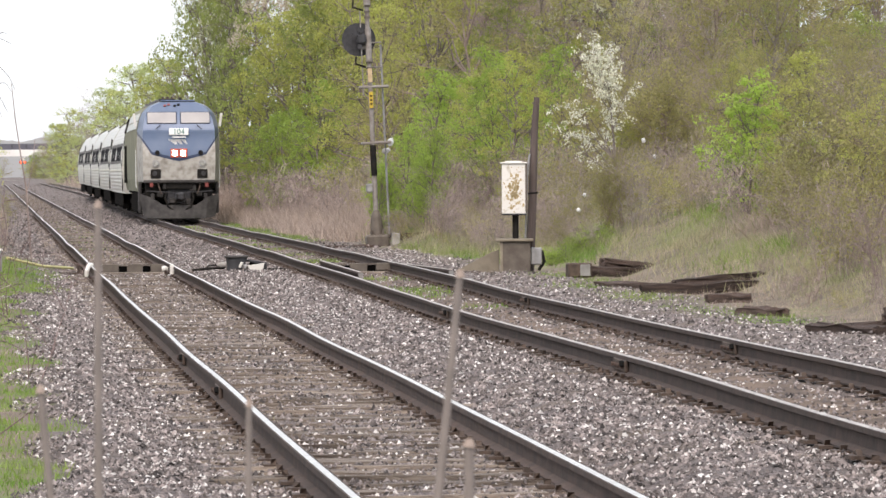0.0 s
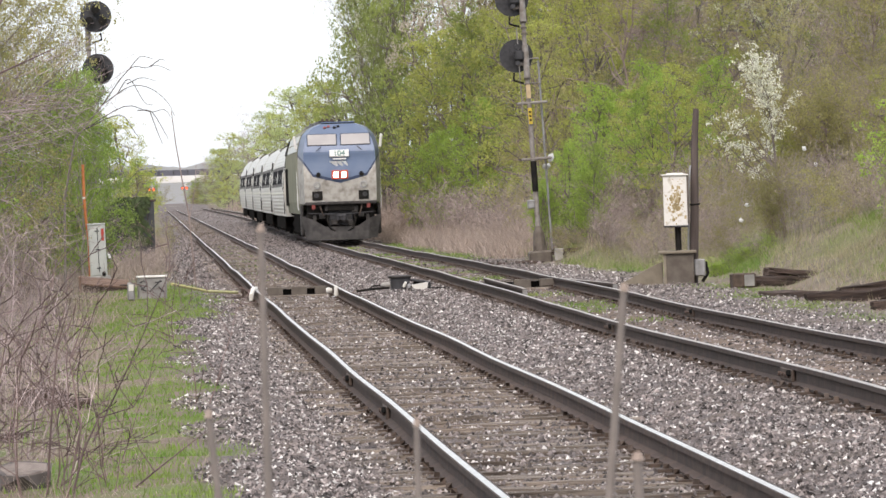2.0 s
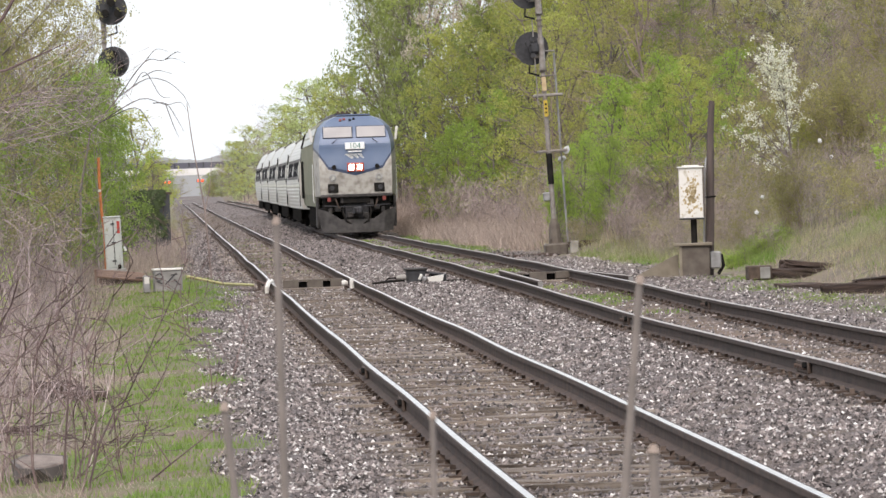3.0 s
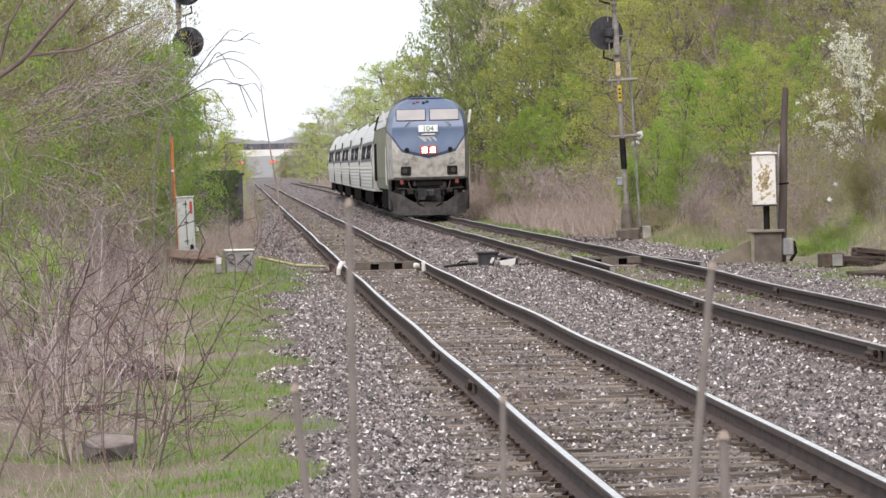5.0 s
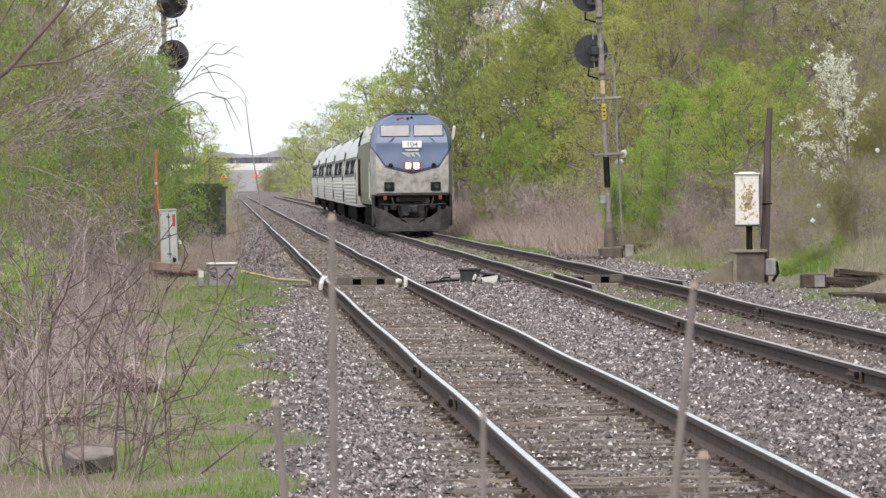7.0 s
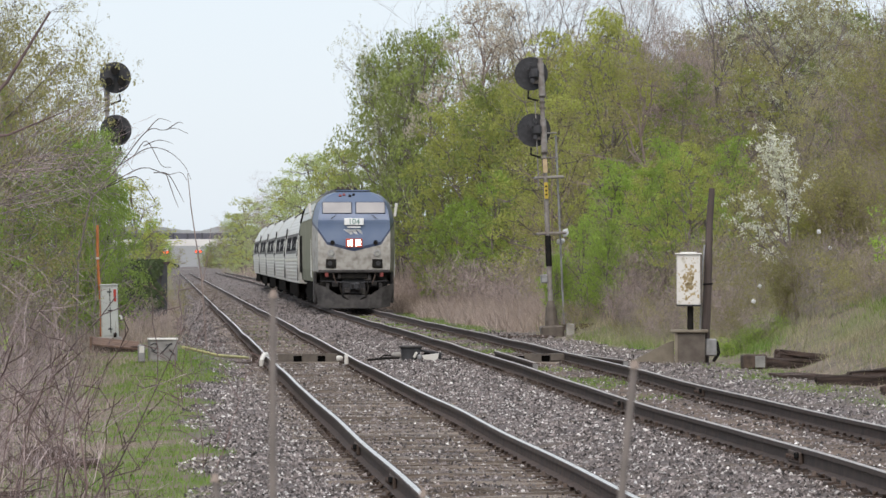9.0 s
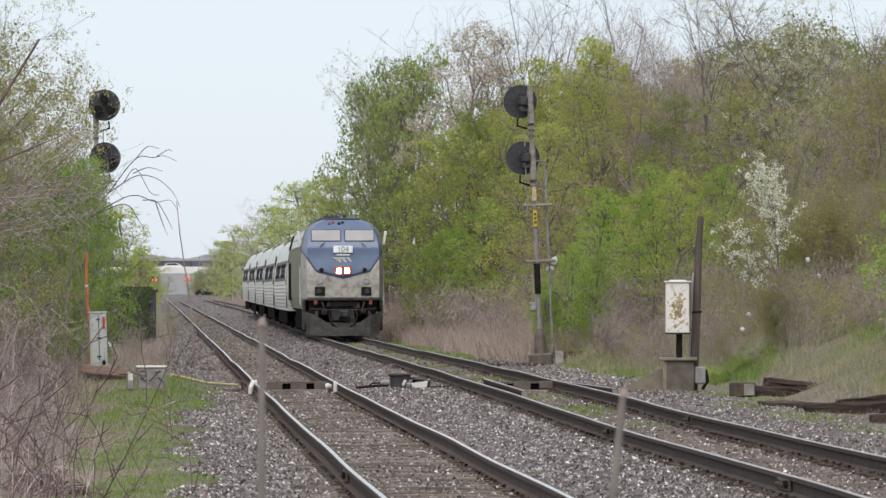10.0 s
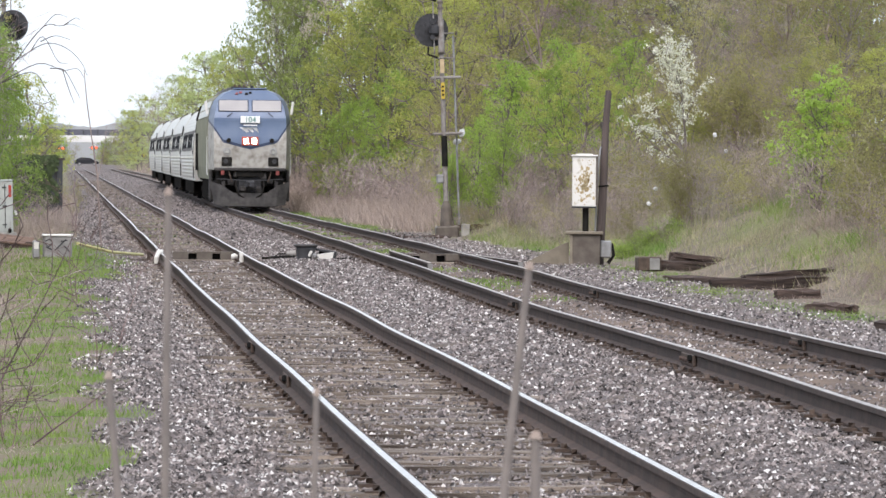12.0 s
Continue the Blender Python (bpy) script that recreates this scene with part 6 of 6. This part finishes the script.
first_car = build_car("black_car", CAR_BLACK, pose(-40, 900, ROAD_Z), "black car driving over the distant level crossing")
second_car = build_car("dark_car", CAR_BLACK, pose(-60, 900, ROAD_Z), "dark car with pale windshield driving over the level crossing")
bridge_car = build_car("white_car", CAR_WHITE, pose(-40, 997.6, 5.86), "white car driving along the overpass")
return_car = build_car("white_car", CAR_WHITE, pose(60, 1001, 5.86, 0, 0, 180), "white car driving back over the overpass")
sign = thing("warning_sign", pose(13.6, 820, float(land(13.6, 820))), "yellow warning sign on a post near the crossing", "sign")
part("post", T([(0, 0, 0), (0, 0, 2.2)], 0.06, 6), GREY_STEEL, sign)
part("plate", B(((0, -0.08, 2.2), (1.0, 0.04, 1.0), 0.01, (0, 45, 0))), YELLOW, sign, "yellow diamond plate")
for px, py in ((17.5, 720), (24, 560)):
    up = thing("utility_pole", pose(px, py, float(land(px, py))), "thin grey utility pole above the far trees", "utility pole", "utility poles")
    part("shaft", T([(0, 0, 0), (0, 0, 14)], [0.18, 0.12], 8), TWIG_GREY, up)
    part("cross_arm", B(((0, 0, 13.2), (2.4, 0.12, 0.14))), TWIG_GREY, up)
# woods skyline; its pale grey is painted haze, not leaf colour
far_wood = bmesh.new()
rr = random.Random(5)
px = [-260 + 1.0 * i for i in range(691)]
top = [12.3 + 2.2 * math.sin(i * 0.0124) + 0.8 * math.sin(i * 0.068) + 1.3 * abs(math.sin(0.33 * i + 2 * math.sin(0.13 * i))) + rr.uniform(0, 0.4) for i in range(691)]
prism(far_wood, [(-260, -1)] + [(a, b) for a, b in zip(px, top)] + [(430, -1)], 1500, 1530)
tagged(part("far_woods", far_wood, HAZE_WOOD), "line of distant woods with grey haze put into its colour", "woods", kind="structure")

# ---- bare branches reaching out over the track, and a thin leaning sapling ----
def bend(pts, n=4):
    """A smooth curve through points."""
    p = [Vector(q) for q in pts]
    p = [p[0] * 2 - p[1]] + p + [p[-1] * 2 - p[-2]]
    out = []
    for a, b, c, d in zip(p, p[1:], p[2:], p[3:]):
        for i in range(n):
            t = i / n
            out.append(0.5 * (2 * b + (c - a) * t + (2 * a - 5 * b + 4 * c - d) * t * t + (3 * b - a - 3 * c + d) * t ** 3))
    return out + [p[-2]]


limb = thing("bare_limb", pose(-1.9, 99, float(land(-1.9, 99))), "bare grey limb reaching out towards the track", "branch")
part("trunk", T([(0, 0, 0), (0.05, -0.3, 2.0), (0.3, -0.7, 3.2), (0.9, -1, 3.9)], [0.026, 0.024, 0.018, 0.013], 8), TWIG_GREY, limb)
for pts in (((0.9, -1, 3.9), (1.46, -1, 4.6), (1.8, -1, 4.62), (2.04, -1, 4.66), (2.3, -1, 4.55)), ((0.9, -1, 3.9), (1.46, -1, 4.25), (1.88, -1, 4.2), (2.21, -1, 3.92), (2.36, -1, 3.62)),
            ((0.5, -0.8, 3.4), (1.34, -1, 3.85), (1.86, -1, 3.72), (2.15, -1, 3.76), (2.29, -1, 3.58)), ((0.5, -0.8, 3.4), (1.23, -1, 3.68), (1.52, -1, 3.34), (1.67, -1, 3.1)),
            ((1.6, -1, 3.76), (1.88, -1, 3.73), (2.09, -1, 3.4), (2.21, -1, 3.16)), ((1.2, -1, 4.1), (1.46, -1, 4.4), (1.75, -1, 3.92), (1.95, -1, 3.86)), ((1.46, -1, 4.6), (1.7, -1, 4.85), (1.95, -1, 4.8)),
            ((1.88, -1, 4.64), (2.1, -1, 4.78), (2.2, -1, 4.76)), ((1.86, -1, 3.72), (2.0, -1, 3.3), (2.1, -1, 3.05)), ((1.4, -1, 4.3), (1.7, -1, 4.42), (2.0, -1, 4.35))):
    line = bend(pts)
    part("twig", T(line, [0.012 - 0.008 * i / (len(line) - 1) for i in range(len(line))], 5), BARK_DARK, limb)
sap = thing("thin_sapling", pose(0.62, 98, float(land(0.62, 98))), "thin leaning bare sapling beside the near track", "sapling")
part("stem", T([(0.15, 0, 0), (0.05, 0, 1.5), (-0.06, 0, 2.2), (-0.16, 0, 2.9), (-0.23, 0, 3.6)], [0.018, 0.016, 0.013, 0.011, 0.007], 6), TWIG, sap)
part("side_twig", T([(0.05, 0, 1.3), (0.2, 0, 2.0), (0.24, 0, 2.5)], [0.01, 0.008, 0.005], 5), TWIG, sap)

# ---- dead weed stalks close before the camera ----
for x0, x1, zt, r, lab in ((0.127, 0.13, 1.517, 0.0055, "tall"), (0.47, 0.583, 1.427, 0.006, "leaning"), (0.6, 0.593, 1.214, 0.008, "broken"), (0.305, 0.317, 1.267, 0.005, "short"), (0.15, 0.057, 1.287, 0.006, "leaning")):
    zg = float(land(x0, 6.0)) - 0.03
    w = thing("weed_stalk", pose(x0, 6.0, zg), lab + " dead grey weed stalk standing before the tracks", "weed stalk", "weed stalks")
    hgt = zt - zg
    part("stem", T([(0, 0, 0), ((x1 - x0) * 0.35, 0.01, hgt * 0.5), ((x1 - x0) * 0.7, 0, hgt * 0.8), (x1 - x0, 0, hgt)], [r * 1.3, r * 1.15, r, r * 0.75], 8), STALK, w)
    part("tip", T([(x1 - x0, 0, hgt - 0.004), (x1 - x0 + 0.001, 0, hgt + 0.006)], [r * 1.1, r * 0.6], 8), DRY_GRASS, w)

# ---- scraps of white plastic caught in the brush ----
for x, y, h in ((13.05, 96, 1.9), (11.75, 95, 1.35), (11.5, 94, 1.15), (13.15, 95, 1.55), (9.62, 117.6, 2.85), (9.74, 117.7, 3.0)):
    bm = bmesh.new()
    bmesh.ops.create_icosphere(bm, subdivisions=1, radius=0.055 if y < 100 else 0.11)
    for v in bm.verts:
        v.co = Vector((v.co.x * random.uniform(0.5, 1.4), v.co.y * 0.5, v.co.z * random.uniform(0.4, 1.3)))
    o = part("plastic_scrap", bm, PLASTIC_BAG)
    o.matrix_basis = pose(x, y, float(land(x, y)) + h - 0.5, 0, random.uniform(-40, 40), 0)
    tagged(o, "scrap of white plastic caught in the twigs", "plastic scrap", "plastic scraps")


# ---- ties, plates and joint bars ----
def tie_mesh(seed):
    rng = random.Random(seed)
    bm = bmesh.new()
    bmesh.ops.create_cube(bm, size=1.0)
    bmesh.ops.scale(bm, vec=(2.55, 0.22, 0.16), verts=bm.verts)
    ends = [e for e in bm.edges if abs(e.verts[0].co.x - e.verts[1].co.x) > 1]
    bmesh.ops.subdivide_edges(bm, edges=ends, cuts=4)
    for v in bm.verts:
        v.co += Vector((rng.gauss(0, 0.02), rng.gauss(0, 0.012), rng.gauss(0, 0.008)))
    me = bpy.data.meshes.new("tie")
    bm.to_mesh(me)
    bm.free()
    me.materials.append(TIE_WOOD)
    return me


TIES = [tie_mesh(k) for k in range(6)]


def lay_ties(track, x_of, z_of, drop, seed):
    rng = random.Random(seed)
    plates_v, plates_f = [], []
    y = 16.0
    n = 0
    rest = bmesh.new()
    while y < 420:
        x, z = float(x_of(y)), float(z_of(y))
        if n < 290:
            o = new("tie", TIES[rng.randrange(6)])
            o.parent = track
            o.matrix_basis = pose(x + rng.gauss(0, 0.04), y, z - 0.265 - drop + rng.gauss(0, 0.006), rng.gauss(0, 1.0), rng.gauss(0, 0.3), rng.gauss(0, 0.8))
        else:
            box(rest, (x, y, z - 0.268 - drop), (2.55, 0.22, 0.16))
        for s in (-0.7525, 0.7525) if y < 210 else ():
            b = len(plates_v)
            for dz in (-0.19, -0.168):
                for dx, dy in ((-0.16, -0.09), (0.16, -0.09), (0.16, 0.09), (-0.16, 0.09)):
                    plates_v.append((x + s + dx, y + dy, z + dz))
            plates_f += [(b + 4, b + 5, b + 6, b + 7), (b, b + 1, b + 5, b + 4), (b + 1, b + 2, b + 6, b + 5), (b + 3, b, b + 4, b + 7)]
            for dx in (-0.095, 0.095):
                b = len(plates_v)
                for dz in (-0.17, -0.135):
                    for ex, ey in ((-0.018, -0.018), (0.018, -0.018), (0.018, 0.018), (-0.018, 0.018)):
                        plates_v.append((x + s + dx + ex, y + ey + rng.uniform(-0.04, 0.04), z + dz))
                plates_f += [(b + 4, b + 5, b + 6, b + 7), (b, b + 1, b + 5, b + 4), (b + 1, b + 2, b + 6, b + 5), (b + 3, b, b + 4, b + 7)]
        y += 0.55 + rng.gauss(0, 0.03)
        n += 1
    tagged(part("far_ties", rest, TIE_WOOD, track), kind="stuff")
    tagged(raw("spike_plates", plates_v, plates_f, PLATE, track), kind="stuff")


lay_ties(near_track, near_x, near_z, 0.004, 3)
lay_ties(far_track, far_x, far_z, 0.04, 5)


def joint(track, x, y, z, side):
    bm = B(((side * 0.03, 0, -0.085), (0.03, 0.75, 0.1), 0.008))
    o = part("joint_bar", bm, PLATE, track, "bolted joint bar")
    o.matrix_basis = pose(x, y, z)
    for k in range(4):
        part("bolt", T([(side * 0.045, -0.28 + 0.187 * k, -0.085), (side * 0.075, -0.28 + 0.187 * k, -0.085)], 0.02, 6), RAIL_RUST, o)
    part("bond_clip", B(((side * 0.06, -0.3, -0.06), (0.04, 0.06, 0.05), 0.008)), BLACK, o)


for y in (39.6, 55.8):
    joint(far_track, float(far_x(y)) - 0.7525, y, float(far_z(y)), -1)
for y in (43.5, 61.0):
    joint(far_track, float(far_x(y)) + 0.7525, y, float(far_z(y)), -1)
for y in (45.4, 38.6):
    joint(near_track, float(near_x(y)) - 0.7525, y, float(near_z(y)), -1)


# ---- loose ballast, grass and weeds ----
def scatter_stones(name, n, xr, yr, size, material, seed, label, keep=None):
    rng = np.random.RandomState(seed)
    x = rng.uniform(*xr, n)
    u = rng.uniform(0, 1, n)
    y = yr[0] * (yr[1] / yr[0]) ** u
    if keep is not None:
        k = keep(x, y, rng.uniform(0, 1, n))
        x, y = x[k], y[k]
    n = len(x)
    r = size * (y / 35.0) ** 0.2 * rng.uniform(0.5, 1.35, n) ** 1.3
    base = np.array([(1, 0, -0.35), (-0.5, 0.87, -0.35), (-0.5, -0.87, -0.35), (0, 0, 0.9)], float)
    p = base[None] * r[:, None, None] * rng.uniform(0.6, 1.3, (n, 4, 1)) + rng.normal(size=(n, 4, 3)) * r[:, None, None] * 0.28
    p[:, :, 2] *= 0.75
    a = rng.uniform(0, 2 * math.pi, n)
    ca, sa = np.cos(a)[:, None], np.sin(a)[:, None]
    q = p.copy()
    q[:, :, 0], q[:, :, 1] = p[:, :, 0] * ca - p[:, :, 1] * sa, p[:, :, 0] * sa + p[:, :, 1] * ca
    q += np.stack([x, y, land(x, y) + r * 0.28 + rng.uniform(0, 0.02, n)], 1)[:, None]
    f = np.array([(0, 1, 3), (1, 2, 3), (2, 0, 3)])
    faces = (np.arange(n)[:, None, None] * 4 + f[None]).reshape(-1, 3)
    return tagged(raw(name, q.reshape(-1, 3), faces, material), label, "gravel", kind="stuff")


def verge(y):
    """How far the green verge spreads towards the near rail beside the junction box."""
    return 0.85 * step(66, 80, y) * (1 - step(94, 104, y))


def ballast_here(x, y, u):
    wob = 0.22 * wave(x, y, 0.55, 0.4) + 0.2 * wave(x, y, 1.4, 1.1)
    far = np.abs(x - far_x(y)) < 0.66
    return (x + wob > 0.3 + 0.7 * verge(y)) & (x + wob < 9.3 + 0.7 * u) & ((x < far_x(y) + 1.2) | (u < 0.38)) & (x < 0.19 * y + 0.6) & ~(far & (u > 0.2)) & ~((np.abs(x - near_x(y)) < 0.66) & (u > 0.62 + 0.25 * wave(x, y, 0.9, 0.6)))


scatter_stones("ballast", 285000, (-0.6, 9.8), (23.5, 110), 0.0172, STONE, 1, "loose grey crushed stone ballast round the tracks", ballast_here)
scatter_stones("ballast", 46000, (-0.6, 10.2), (23.5, 110), 0.0155, STONE_PALE, 2, "pale stones among the grey ballast", ballast_here)
scatter_stones("ballast", 42000, (-0.3, 10.0), (110, 240), 0.026, STONE, 3, "grey ballast further along the tracks", ballast_here)


scatter_stones("ballast", 9000, (0.3, 12.0), (240, 760), 0.030, STONE, 4, "grey ballast in the distance", lambda x, y, u: x < far_x(y) + 2.2)


def blades(name, n, xr, yr, hmin, hmax, width, material, seed, keep, label, category="grass", lean=0.35, bent=True):
    rng = np.random.RandomState(seed)
    x = rng.uniform(*xr, n)
    y = yr[0] * (yr[1] / yr[0]) ** rng.uniform(0, 1, n)
    k = keep(x, y, rng.uniform(0, 1, n))
    x, y = x[k], y[k]
    n = len(x)
    h = rng.uniform(hmin, hmax, n)
    a = rng.uniform(0, 2 * math.pi, n)
    w = width * (y / 40.0) ** 0.5
    side = np.stack([np.cos(a) * w, np.sin(a) * w, np.zeros(n)], 1)
    foot = np.stack([x, y, land(x, y) - 0.02], 1)
    tip = foot + np.stack([rng.normal(size=n) * h * lean, rng.normal(size=n) * h * lean, h], 1)
    if not bent:
        v = np.stack([foot - side, foot + side, tip], 1).reshape(-1, 3)
        return tagged(raw(name, v, np.arange(n * 3).reshape(-1, 3), material), label, category, kind="stuff")
    mid = foot * 0.45 + tip * 0.55 + np.stack([np.zeros(n), np.zeros(n), h * 0.1], 1)
    v = np.stack([foot - side, foot + side, mid + side * 0.7, mid - side * 0.7, tip], 1).reshape(-1, 3)
    b = np.arange(n) * 5
    faces = np.stack([b, b + 1, b + 2, b + 3], 1).tolist() + np.stack([b + 3, b + 2, b + 4], 1).tolist()
    return tagged(raw(name, v, faces, material), label, category, kind="stuff")


def lush(x, y, u):
    """Thick green turf with bare bands of dead litter across it and a ragged edge to the ballast."""
    m = 0.42 + 0.42 * wave(x, y, 0.8, 0.2) + 0.4 * wave(x, y, 2.6, 2.0) + 0.3 * step(-0.9, 0.0, x)
    band = 0.8 * np.exp(-((y - 47.6 - 0.8 * np.sin(x * 3)) / 1.5) ** 2) + 0.75 * np.exp(-((y - 35.6 + 0.6 * np.sin(x * 4)) / 0.8) ** 2) + 0.8 * np.exp(-((y - 29.6 - 0.4 * np.sin(x * 5)) / 0.35) ** 2) + 0.7 * np.exp(-((y - 58 + np.sin(x * 3)) / 1.6) ** 2)
    edge = 0.34 + verge(y) - 0.25 * wave(x, y, 0.55, 0.4) - 0.2 * wave(x, y, 1.4, 1.1)
    return (u < m * 1.1 - band) & (x < edge)


TALL_PATCHES = ((11.0, 90.3, 0.45, 2.2), (11.4, 93.0, 0.4, 1.5), (12.4, 73.0, 0.8, 2.6), (13.5, 88.0, 0.7, 3.0))
LOW_PATCHES = ((9.0, 66.5, 0.45, 2.0), (9.2, 56.5, 0.4, 2.2), (9.5, 80.8, 0.4, 1.5), (8.9, 73.0, 0.3, 1.2), (9.7, 76.0, 0.3, 1.5), (9.0, 60.5, 0.35, 1.2))


def right_green(x, y, u, spots=LOW_PATCHES):
    """Uneven green patches: centre and half sizes in x and y."""
    d = np.full(len(x), 9.0)
    for px, py, sx2, sy2 in spots:
        d = np.minimum(d, ((x - px) / sx2) ** 2 + ((y - py) / sy2) ** 2)
    return u < np.exp(-d) * (0.7 + 0.4 * wave(x, y, 2.3, 0.4))


def between(x, y, u):
    m = wave(x, y, 0.9, 2.2) + 0.5 * wave(x, y, 0.31, 0.1)
    near = np.exp(-((x - 6.1) / 0.45) ** 2 - ((y - 69) / 3.0) ** 2) > 0.3 + 0.4 * u
    return (np.abs(x - far_x(y)) < 0.62) & ((m > 0.55) | near)


blades("grass", 110000, (-2.3, 1.4), (24, 100), 0.025, 0.085, 0.0042, GRASS, 11, lush, "fresh green grass strip beside the ballast")
blades("grass", 90000, (8.3, 10.3), (45, 112), 0.03, 0.09, 0.004, GRASS, 12, right_green, "short green grass patches along the foot of the bank", bent=False)
blades("grass", 170000, (9.5, 15.0), (62, 100), 0.05, 0.2, 0.006, GRASS, 13, lambda x, y, u: right_green(x, y, u, TALL_PATCHES), "lush green weed clumps on the bank", lean=0.5, bent=False)
blades("grass", 34000, (5.2, 7.6), (60, 180), 0.03, 0.09, 0.005, GRASS, 14, between, "grass tufts between the rails of the second track")
blades("grass", 5000, (1.8, 3.05), (36, 62), 0.02, 0.05, 0.004, BANK_STRAW, 19, lambda x, y, u: wave(x, y, 0.8, 0.9) + 0.6 * wave(x, y, 2.2, 0.2) > 0.5, "thin faded moss and weeds between the rails", bent=False)
blades("dry_grass", 70000, (9.6, 15.5), (44, 118), 0.05, 0.3, 0.004, BANK_STRAW, 15, lambda x, y, u: (u < 0.02 + 0.9 * step(10.3, 11.6, x)) & (x < 0.19 * y + 1), "faded soft grass over the bank", "dry grass", 0.45, bent=False)
blades("dry_grass", 26000, (9.4, 15.5), (44, 118), 0.04, 0.22, 0.0035, DRY_GRASS, 20, lambda x, y, u: (u < 0.2 + 0.8 * step(-0.3, 0.6, wave(x, y, 0.8, 0.5))) & (x > 10.5 + 0.3 * wave(x, y, 0.6, 1.0)) & (x < 0.19 * y + 1), "dry straw tufts over the bank", "dry grass", 0.6, bent=False)
blades("dry_grass", 60000, (8.5, 13.0), (116, 215), 0.15, 0.85, 0.0045, DRY_GRASS, 16, lambda x, y, u: (x > far_x(y) + 2.2 + 1.5 * (1 - step(119, 132, y)) + 0.4 * wave(x, y, 0.4, 1)) & (x < far_x(y) + 5.5) & (u < 0.3 + 0.7 * step(-0.6, 0.6, wave(x, y, 0.9, 0.5))), "tall dry grass between the track and the trees", "dry grass", 0.5, bent=False)
blades("dry_grass", 30000, (-4.2, 0.2), (26, 104), 0.05, 0.3, 0.0035, DRY_GRASS, 17, lambda x, y, u: (x < -0.95 - 0.4 * wave(x, y, 0.5, 2)) & (x > -0.06 * y - 0.6) & ((y > 36) | (u < 0.4)), "dead straw grass under the lineside brush", "dry grass", 0.6, bent=False)
blades("dry_grass", 2600, (-2.0, 0.5), (26, 90), 0.06, 0.2, 0.0025, DRY_GRASS, 21, lambda x, y, u: (u < 0.4) & (wave(x, y, 0.9, 0.5) > 0.1), "single straw stems in the green grass", "dry grass", 0.5, bent=False)
blades("dry_grass", 16000, (-4.2, 0.6), (107, 220), 0.1, 0.55, 0.004, DRY_GRASS, 18, lambda x, y, u: (x < 0.2 - 0.3 * wave(x, y, 0.5, 2)), "dead grass beyond the grey cabinet", "dry grass", 0.55, bent=False)


blades("dry_grass", 16000, (8.9, 11.8), (90, 126), 0.08, 0.4, 0.004, BANK_STRAW, 22, lambda x, y, u: (x > 9.5 + 0.35 * wave(x, y, 0.9, 0.4) + 1.0 * (1 - step(92, 106, y))) & (u < 0.45) & ~((np.abs(x - GX) < 0.5) & (np.abs(y - GY) < 4)), "faded weeds and grass behind the signal mast", "dry grass", 0.5, bent=False)
blades("dry_grass", 9000, (11.8, 13.2), (73, 81), 0.08, 0.35, 0.004, DRY_GRASS, 28, lambda x, y, u: u < np.exp(-((x - 12.5) / 0.35) ** 2 - ((y - 77) / 2.0) ** 2), "pale flattened straw patch on the bank", "dry grass", 0.8, bent=False)
blades("dry_grass", 48000, (-2.2, 0.6), (26, 62), 0.015, 0.07, 0.003, DRY_GRASS, 29, lambda x, y, u: ~lush(x, y, u * 0.6) & (x < 0.35) & (u < 0.8), "flattened dead litter between the grass tufts", "dry grass", 1.4, bent=False)
blades("grass", 14000, (9.0, 11.8), (92, 126), 0.05, 0.25, 0.004, GRASS, 23, lambda x, y, u: (wave(x, y, 1.1, 0.7) + 0.6 * wave(x, y, 2.6, 0.2) > 0.45) & (x > 9.5), "green weeds behind the signal mast", lean=0.5, bent=False)


blades("dry_grass", 22000, (8.8, 18.0), (205, 850), 0.4, 1.6, 0.008, DRY_GRASS, 24, lambda x, y, u: (x > far_x(y) + 2.2) & (x < far_x(y) + 7.5), "tall dry grass along the far stretch of the line", "dry grass", 0.35, bent=False)


blades("dry_grass", 16000, (9.2, 11.2), (44, 84), 0.02, 0.1, 0.0035, DRY_GRASS, 25, lambda x, y, u: (x > 9.5 + 0.3 * wave(x, y, 1.1, 0.2)) & (u < 0.75), "short dead litter and grass at the foot of the bank", "dry grass", 0.9, bent=False)


blades("grass", 2600, (1.75, 3.1), (105, 190), 0.03, 0.1, 0.006, GRASS, 26, lambda x, y, u: wave(x, y, 0.7, 0.3) > 0.1, "faint green weeds between the rails further along", bent=False)


blades("grass", 5000, (8.3, 9.6), (128, 182), 0.04, 0.14, 0.006, GRASS, 27, lambda x, y, u: np.abs(x - far_x(y) - 2.1) < 0.3 + 0.3 * u, "strip of green grass beside the second track", bent=False)


def motions():
    speed = 9.5
    t1 = 9.5
    walk(first_car, [(t, pose(4.57 + speed * (t - t1), 900, ROAD_Z)) for t in (0.0, 4.0, 8.0, 9.5, 11.0, 12.0)])
    walk(second_car, [(t, pose(4.25 + 9.0 * (t - 12.0), 900, ROAD_Z)) for t in (0.0, 4.0, 8.0, 10.0, 12.0)])
    walk(return_car, [(t, pose(3.8 - 9.8 * (t - 9.9), 1001, 5.86, 0, 0, 180)) for t in (0.0, 4.0, 8.0, 10.0, 12.0)])
    walk(bridge_car, [(t, pose(0.6 + 7.8 * (t - 5.5), 997.6, 5.86)) for t in (0.0, 4.0, 6.0, 9.0, 12.0)])


motions()
